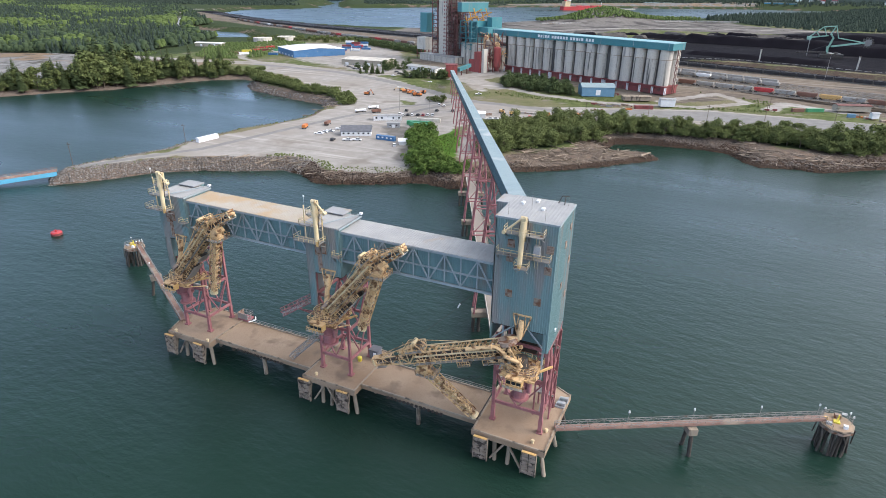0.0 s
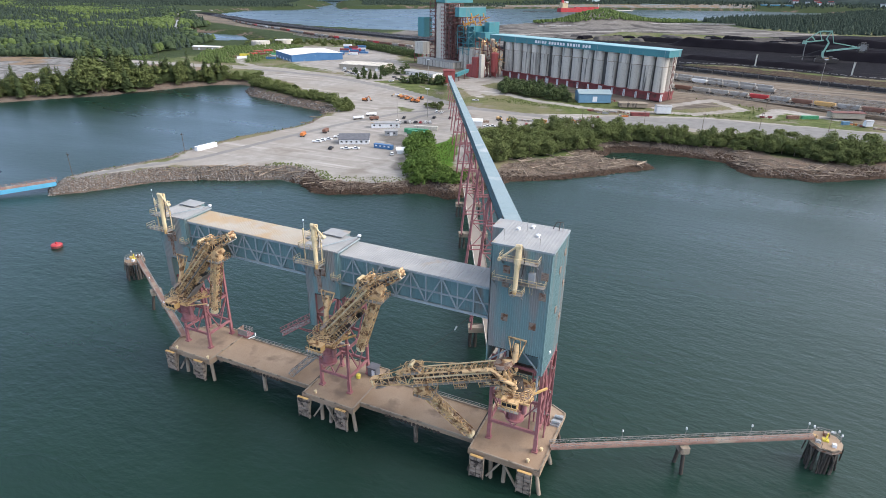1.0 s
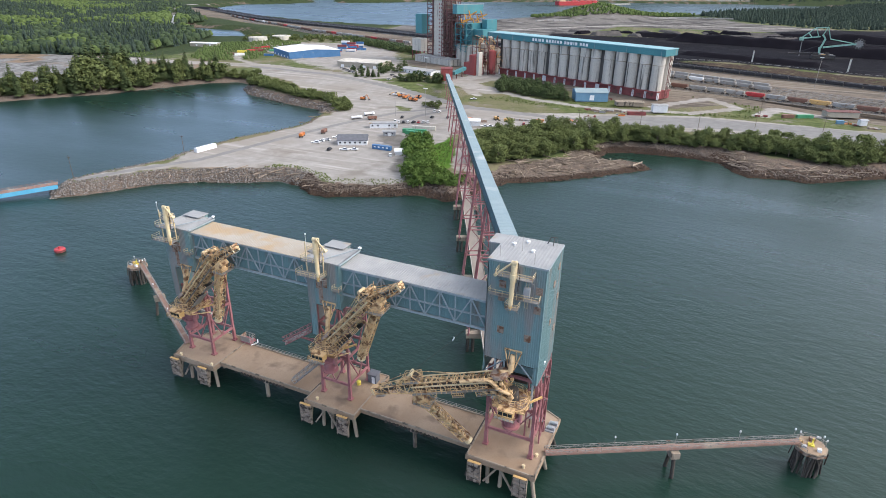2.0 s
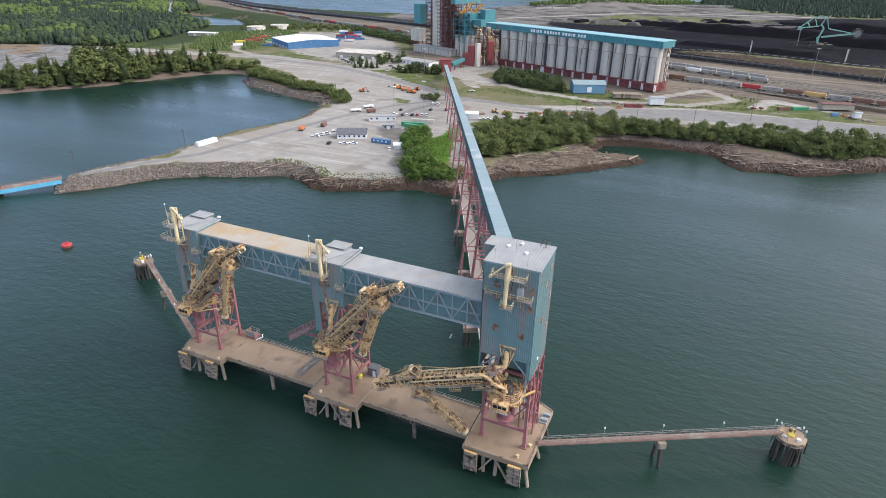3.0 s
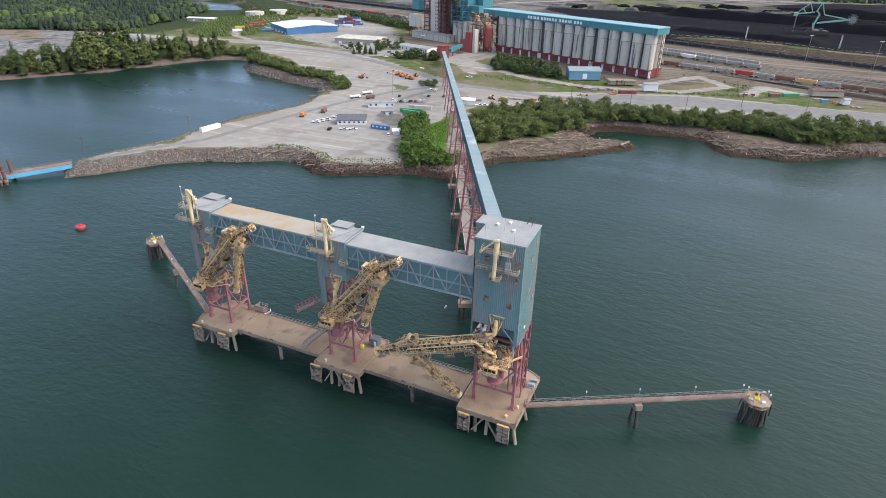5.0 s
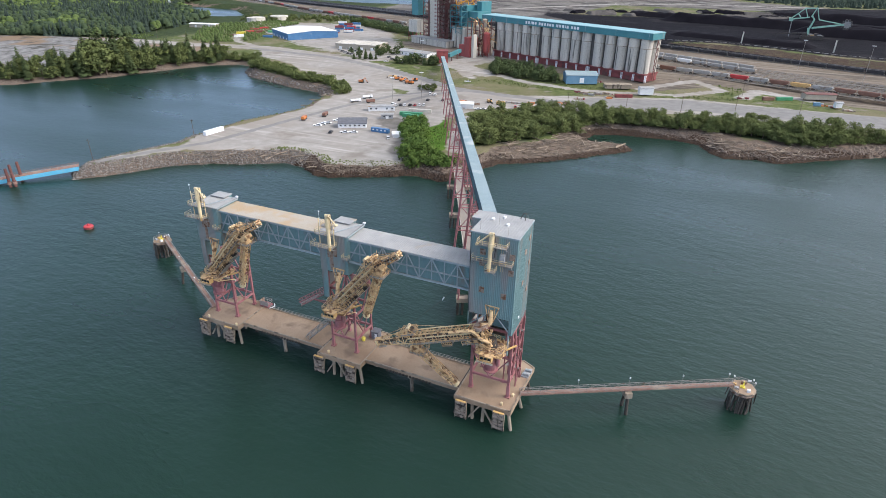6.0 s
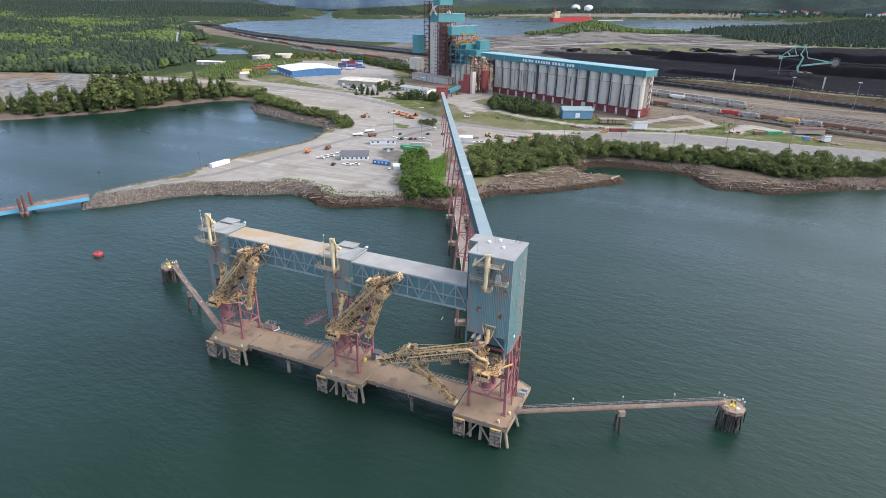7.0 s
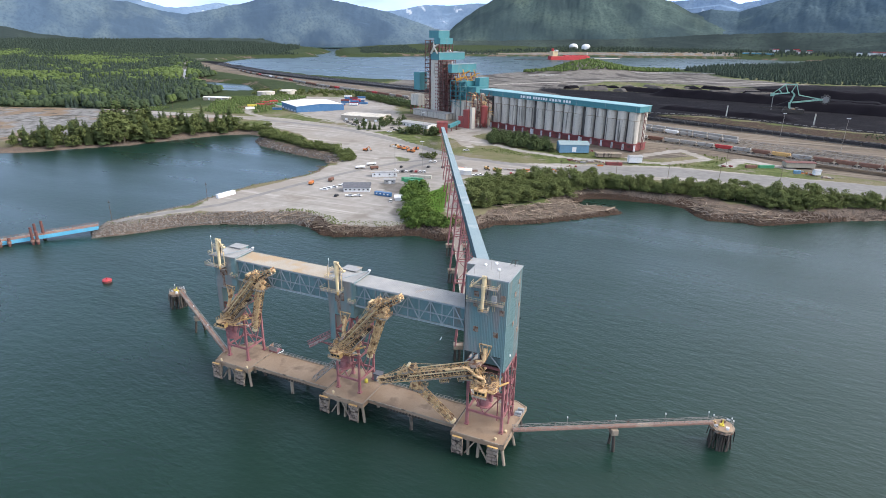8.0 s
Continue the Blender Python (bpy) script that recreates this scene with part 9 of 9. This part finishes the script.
# ---- far woods, one joined stuff each ----
def joined_wood(name, places, seed, low, high, material, label, tall=True, wide=1.0):
    rs = np.random.RandomState(seed)
    places = np.array(places)
    n = len(places)
    z = land_height(places[:, 0], places[:, 1])
    h = rs.uniform(low, high, n) * (1.0 + 0.22 * ripple(places[:, 0], places[:, 1], 46.0, 2.0) + 0.12 * ripple(places[:, 0], places[:, 1], 13.0, 6.0))
    co, tri = [], []
    if tall:
        sides, tiers = 5, 4
        ring = np.arange(sides) * 6.28318 / sides
        for t in range(tiers):
            r = 0.30 - 0.068 * t
            base, top = 0.04 + 0.20 * t, 0.46 + 0.18 * t
            o = len(co)
            for k, a in enumerate(ring):
                rr = r * (1.0, 0.62, 0.9, 0.7, 1.1)[k]
                co.append((rr * math.cos(a + 1.7 * t), rr * math.sin(a + 1.7 * t), base - 0.05 * (k % 2)))
            co.append((0.02 * (t % 2), 0.0, min(top, 1.0)))
            tri += [(o + k, o + (k + 1) % sides, o + sides) for k in range(sides)]
    else:
        q = np.random.RandomState(4)
        for cx, cy, cz, r in ((0, 0, 0.60, 0.40), (0.26, 0.12, 0.38, 0.30), (-0.24, -0.1, 0.40, 0.32)):
            o, sides = len(co), 5
            for a in (0.75, -0.35):
                for k in range(sides):
                    g = 6.28318 * (k + (0.5 if a < 0 else 0)) / sides
                    f = r * q.uniform(0.72, 1.25)
                    co.append((cx + f * math.cos(a) * math.cos(g), cy + f * math.cos(a) * math.sin(g), cz + f * math.sin(a)))
            co.append((cx, cy, cz + r * q.uniform(0.9, 1.15)))
            for k in range(sides):
                p0, p1 = o + k, o + (k + 1) % sides
                tri += [(p0, p0 + sides, p1), (p1, p0 + sides, p1 + sides), (p0, p1, o + 2 * sides)]
    co, tri = np.array(co), np.array(tri)
    turn = rs.uniform(0, 6.28, n)
    cs, sn = np.cos(turn)[:, None], np.sin(turn)[:, None]
    w = (h * wide * rs.uniform(0.75, 1.2, n))[:, None]
    x = (co[:, 0] * cs - co[:, 1] * sn) * w + places[:, 0][:, None]
    y = (co[:, 0] * sn + co[:, 1] * cs) * w + places[:, 1][:, None]
    zz = co[:, 2] * h[:, None] + z[:, None] - 0.3
    allco = np.stack([x, y, zz], -1).reshape(-1, 3)
    faces = (tri[None] + (np.arange(n) * len(co))[:, None, None]).reshape(-1, 3)
    me = array_mesh(name, allco, faces)
    me.materials.append(material)
    return tagged(new(name, me), label, "woodland", kind="stuff")


def wood_places(poly, step, seed, want=None):
    rs = np.random.RandomState(seed)
    xs, ys = [p[0] for p in poly], [p[1] for p in poly]
    gx, gy = np.meshgrid(np.arange(min(xs), max(xs), step), np.arange(min(ys), max(ys), step))
    gx = gx.ravel() + rs.uniform(-0.95, 0.95, gx.size) * step
    gy = gy.ravel() + rs.uniform(-0.95, 0.95, gy.size) * step
    keep = inside(gx, gy, poly) & (shore_distance(gx, gy) > 3) & ~inside(gx, gy, RAIL_YARD) & ~inside(gx, gy, BARE_ROCK)
    for line, half in ROADS:
        keep &= edge_distance(gx, gy, line, False) > half + 3
    gx, gy = gx[keep], gy[keep]
    patch = ripple(gx, gy, 110.0, 3.0) + 0.3 * ripple(gx, gy, 37.0, 5.0)
    return gx, gy, patch


FOREST = [(-640, 415), (-740, 320), (-1200, 60), (-2200, 400), (-2300, 1300), (-1720, 1500), (-1500, 1320), (-1250, 1130), (-1000, 930), (-960, 800), (-850, 730), (-730, 670), (-680, 560), (-650, 470)]
gx, gy, patch = wood_places(FOREST, 7.4, 23)
ALDER_BANDS = [[(-1860, 1040), (-1800, 1230), (-1600, 1210), (-1430, 1120), (-1290, 960), (-1380, 880), (-1500, 960), (-1640, 1010)],
               [(-1080, 560), (-1150, 690), (-1210, 790), (-1390, 980), (-1330, 900), (-1140, 690), (-1020, 600)],
               [(-1340, 500), (-1300, 620), (-1190, 680), (-1110, 620), (-1150, 540)],
               [(-1080, 680), (-1160, 850), (-1190, 990), (-1030, 900), (-930, 745), (-980, 650)]]
patch = ripple(gx * 0.6, gy, 80.0, 3.0) + 0.45 * ripple(gx, gy, 30.0, 5.0) + 0.2 * ripple(gx, gy, 9.0, 1.0)
clear = patch > 0.62
for band in ALDER_BANDS:
    clear |= inside(gx + 14 * np.sin(gy * 0.09), gy + 14 * np.sin(gx * 0.07), band) & (patch > -0.55)
round_crown = ~clear & ((np.sin(gx * 12.9898 + gy * 78.233) > 0.6) | (patch > 0.3))
joined_wood("far_spruce_wood", np.stack([gx, gy], 1)[~clear & ~round_crown], 25, 9, 19, far_spruce, "dense dark spruce forest covering the flat land")
joined_wood("far_mixed_wood", np.stack([gx, gy], 1)[round_crown], 26, 8, 13, far_mixed, "dark round-crowned trees between the spruces", False)
joined_wood("far_alder_wood", np.stack([gx, gy], 1)[clear], 27, 9.0, 14.0, far_alder, "bright green alder stands within the forest", False)
CHANNEL = [(-1560, 2120), (-1690, 2380), (-1880, 2720), (-2200, 3150), (-2560, 3480)]   # kept open by low marshy banks
BEYOND = [(-1700, 1830), (-1560, 2030), (-1900, 2700), (-2400, 4000), (-3400, 3300), (-3600, 1500), (-2300, 1300)]
gx, gy, patch = wood_places(BEYOND, 19.0, 29)
open_bank = (edge_distance(gx, gy, CHANNEL, False) > 190) | (gy < 2050)
gx, gy = gx[open_bank], gy[open_bank]
joined_wood("distant_spruce_wood", np.stack([gx, gy], 1), 31, 9, 16, far_spruce, "distant spruce forest beyond the harbour arm", wide=1.7)
ISLES = [(-1400, 2500), (-1200, 2680), (-1000, 2930), (-1100, 3100), (-1450, 2900), (-1900, 3600), (-1950, 2900), (-1480, 2390)]
gx, gy, patch = wood_places(ISLES, 20.0, 33)
open_bank = edge_distance(gx, gy, CHANNEL, False) > 150
gx, gy = gx[open_bank], gy[open_bank]
joined_wood("islet_wood", np.stack([gx, gy], 1), 35, 8, 13, far_spruce, "spruce wood on the low islets", wide=1.7)
KNOLL = [(-450, 1500), (-400, 1650), (-300, 1860), (-200, 1960), (-90, 1990), (-60, 1900), (-140, 1780), (-205, 1620), (-330, 1480)]
gx, gy, patch = wood_places(KNOLL, 8.0, 37)
joined_wood("knoll_alder_wood", np.stack([gx, gy], 1), 39, 5, 9, far_alder, "green alder and brush on the harbour knoll", False)
POINT = [(-60, 1985), (20, 2340), (180, 2570), (340, 2810), (560, 3500), (1500, 3500), (1900, 1900), (1300, 1500), (1000, 1560), (430, 1590), (230, 1535), (130, 1620), (60, 1740)]
gx, gy, patch = wood_places(POINT, 14.5, 41)
joined_wood("point_spruce_wood", np.stack([gx, gy], 1), 43, 8, 14, far_spruce, "dark spruce forest on the wooded point", wide=1.7)
TOWNSIDE = [(140, 3680), (900, 3640), (1900, 3400), (1900, 4300), (400, 4400), (-900, 3900), (-1300, 3000), (-800, 3420), (-300, 3600)]
gx, gy, patch = wood_places(TOWNSIDE, 24.0, 45)
joined_wood("townside_wood", np.stack([gx, gy], 1), 47, 10, 18, far_spruce, "spruce woods along the far shore", wide=1.7)


def brush(name, poly, step, seed, low, high, material, label, share=1.0):
    gx, gy, patch = wood_places(poly, step, seed)
    keep = patch < share
    joined_wood(name, np.stack([gx, gy], 1)[keep], seed + 1, low, high, material, label, False)


brush("pond_brush", [(-555, 451), (-652, 570), (-640, 620), (-600, 680), (-545, 655), (-541, 594), (-483, 480), (-520, 434)], 4.2, 101, 1.6, 3.8, far_alder, "rough green brush between pond and warehouse", 0.6)
brush("siding_brush", [(-562, 787), (-548, 822), (-380, 719), (-347, 653), (-390, 643), (-487, 722)], 3.6, 103, 2.2, 4.4, far_mixed, "green brush along the rail siding")
brush("elevator_brush", [(0, 444), (12, 492), (43, 502), (81, 473), (66, 432), (17, 419)], 3.0, 105, 0.8, 2.0, leaf_green, "low scattered brush beside the silos", 0.2)
brush("verge_brush", [(-162, 388), (-120, 380), (-51, 386), (79, 414), (66, 422), (-49, 406), (-130, 408)], 2.8, 107, 0.6, 1.6, leaf_green, "low brush on the road verge", 0.35)
brush("yard_brush", EMBANKMENT, 4.2, 109, 0.6, 1.6, far_mixed, "low scrub between tracks and coal yard", 0.15)
brush("clearing_brush", [(-701, 456), (-679, 536), (-590, 485), (-574, 409), (-644, 418)], 4.0, 111, 1.0, 2.6, far_alder, "brush at the edge of the forest", 0.0)
brush("meadow_grass", MEADOW, 1.5, 115, 0.5, 1.1, leaf_bright, "tall lush grass between shrubs and conveyor")


# ---- shore stones and driftwood ----
def stones(name, places, low, high, seed, label, material=None):
    rs = np.random.RandomState(seed)
    places = np.array(places)
    n = len(places)
    base = np.array([(-1, -1, -1), (1, -1, -1), (1, 1, -1), (-1, 1, -1), (-0.7, -0.7, 0.7), (0.8, -0.6, 0.9), (0.7, 0.8, 0.6), (-0.8, 0.6, 0.8)]) * 0.5
    faces = np.array([(0, 1, 5, 4), (1, 2, 6, 5), (2, 3, 7, 6), (3, 0, 4, 7), (4, 5, 6, 7)])
    co = base[None] + rs.uniform(-0.2, 0.2, (n, 8, 3))
    t = rs.uniform(0, 6.28, n)[:, None]
    size = rs.uniform(low, high, n)[:, None]
    x = (co[..., 0] * np.cos(t) - co[..., 1] * np.sin(t)) * size * rs.uniform(0.8, 1.4, (n, 1)) + places[:, 0][:, None]
    y = (co[..., 0] * np.sin(t) + co[..., 1] * np.cos(t)) * size + places[:, 1][:, None]
    z = co[..., 2] * size * 0.8 + land_height(places[:, 0], places[:, 1])[:, None] + 0.12 * size
    me = array_mesh(name, np.stack([x, y, z], -1).reshape(-1, 3), (faces[None] + 8 * np.arange(n)[:, None, None]).reshape(-1, 4))
    me.materials.append(material or stone_heap)
    return tagged(new(name, me), label, "rocks", kind="stuff")


stone_heap = surf("heaped_stone", (0.12, 0.108, 0.097), (0.225, 0.205, 0.185), 0.9, 0.9, 0, 0.4)
nodes_, links_ = stone_heap.node_tree.nodes, stone_heap.node_tree.links
tint_ = nodes_.new("ShaderNodeHueSaturation")
isle_ = nodes_.new("ShaderNodeNewGeometry")
span_ = nodes_.new("ShaderNodeMapRange")
span_.inputs["To Min"].default_value, span_.inputs["To Max"].default_value = 0.55, 1.4
links_.new(isle_.outputs["Random Per Island"], span_.inputs["Value"])
links_.new(span_.outputs["Result"], tint_.inputs["Value"])
links_.new(nodes_["Principled BSDF"].inputs["Base Color"].links[0].from_socket, tint_.inputs["Color"])
links_.new(tint_.outputs["Color"], nodes_["Principled BSDF"].inputs["Base Color"])


weed_rock = surf("weedy_dark_rock", (0.030, 0.021, 0.016), (0.088, 0.058, 0.042), 0.3, 0.85, 0, 0.4)


def shore_band(x0, x1, y0, y1, step, lo, hi, seed):
    rs = np.random.RandomState(seed)
    gx, gy = np.meshgrid(np.arange(x0, x1, step), np.arange(y0, y1, step))
    gx = gx.ravel() + rs.uniform(-0.5, 0.5, gx.size) * step
    gy = gy.ravel() + rs.uniform(-0.5, 0.5, gy.size) * step
    d = shore_distance(gx, gy)
    keep = (d > lo) & (d < hi)
    return np.stack([gx[keep], gy[keep]], 1)


stones("causeway_rocks", shore_band(-272, -165, 68, 150, 0.72, -0.8, 9.0, 51), 0.35, 0.85, 53, "grey quarry stones facing the causeway")
stones("point_rocks", shore_band(-165, -66, 124, 205, 1.05, -1.2, 8.0, 55), 0.3, 0.95, 57, "dark shore rocks below the bushes", weed_rock)
cove_stone = surf("brown_cove_stone", (0.085, 0.062, 0.05), (0.22, 0.18, 0.15), 0.5, 0.9, 0, 0.4, stain=(0.035, 0.026, 0.02), stain_amount=0.5, stain_scale=0.1)
stones("tidal_rocks", shore_band(-80, 260, 150, 360, 1.0, -3.0, 3.5, 97), 0.3, 0.85, 99, "dark weedy boulders at the water line", weed_rock)
stones("cove_rocks", shore_band(-10, 260, 235, 360, 1.2, 2.0, 9.0, 59), 0.35, 1.0, 61, "brown shore boulders below the trees", cove_stone)
stones("lagoon_rocks", shore_band(-400, -235, 180, 380, 2.0, -0.5, 5.0, 63), 0.7, 1.6, 65, "brown rocks along the lagoon shore")


def drift_litter(name, places, seed, flow, label):
    """Broken timber and sticks too many to count, in one mesh."""
    rs = random.Random(seed)
    b = Build()
    for x, y in places:
        a, l, r = radians(flow + rs.gauss(0, 60)), rs.uniform(0.5, 3.4), rs.uniform(0.06, 0.19)
        z = ground_at(x, y) + 0.15
        d = Vector((math.cos(a) * l, math.sin(a) * l, rs.uniform(-0.25, 0.3)))
        b.tube(Vector((x, y, z)) - d, Vector((x, y, z)) + d, r, r * 0.7, 5, False)
    return solid(name, b, timber_litter, label, "driftwood", kind="stuff")


def log_model(seed):
    rs = random.Random(seed)
    L = rs.uniform(7, 13)
    b = Build()
    prev, r = Vector((-L / 2, 0, 0)), 0.32
    for i in range(4):
        nxt = Vector((-L / 2 + L * (i + 1) / 4, rs.uniform(-0.15, 0.15), rs.uniform(-0.08, 0.08)))
        b.tube(prev, nxt, r, r * 0.86, 8)
        prev, r = nxt, r * 0.86
    for i in range(2):
        x = rs.uniform(-L / 3, L / 3)
        b.tube((x, 0, 0), (x + 0.5, rs.uniform(-0.8, 0.8), 0.7), 0.09, 0.04, 5)
    me = b.mesh("log")
    me.materials.append(timber)
    return me


LOGS = [log_model(s) for s in range(6)]


def driftwood(places, flow, seed, group):
    rs = random.Random(seed)
    for i, (x, y) in enumerate(places):
        ob = tagged(new("driftwood_log", LOGS[i % 6]), "bleached driftwood log lying on the shore", "log", group)
        ob.matrix_world = Matrix.Translation((x, y, ground_at(x, y) + 0.35)) @ Matrix.Rotation(radians(flow + rs.gauss(0, 48)), 4, "Z") @ Matrix.Rotation(radians(rs.uniform(-4, 4)), 4, "Y")
        ob.scale = [rs.uniform(0.6, 1.15)] * 3


driftwood(pick(shore_band(-74, 0, 195, 290, 2.0, 4.0, 26.0, 67), 150, 69), 35, 71, "cove driftwood")
driftwood(pick(shore_band(40, 110, 255, 330, 2.0, 2.0, 16.0, 73), 46, 75), 15, 77, "beach driftwood")
driftwood(pick(shore_band(-232, -120, 108, 160, 2.0, 2.5, 9.0, 79), 34, 81), 25, 83, "causeway driftwood")
driftwood(pick(shore_band(-290, -238, 225, 320, 2.0, 2.0, 14.0, 85), 34, 87), -30, 89, "lagoon driftwood")
drift_litter("cove_drift_litter", pick(shore_band(-76, 0, 192, 290, 0.9, 3.5, 24.0, 131), 950, 133), 135, 35, "heaped broken driftwood over the cove beach")
drift_litter("beach_drift_litter", pick(shore_band(36, 112, 255, 330, 1.2, 6.0, 20.0, 137), 220, 139), 141, 15, "scattered broken driftwood along the far beach")
drift_litter("causeway_drift_litter", pick(shore_band(-236, -118, 105, 162, 1.2, 2.0, 8.0, 143), 260, 145), 147, 25, "grey driftwood caught along the causeway stones")
joined_wood("shore_grass_fringe", shore_band(-190, -106, 128, 178, 1.3, 8.5, 13.0, 149), 151, 0.4, 1.1, leaf_green, "green grass and weeds between stones and gravel", False)
joined_wood("bank_grass_fringe", shore_band(-262, -226, 84, 300, 2.2, 5.0, 8.5, 153), 155, 0.4, 1.1, leaf_green, "patchy weeds along the lagoon side of the lot", False)
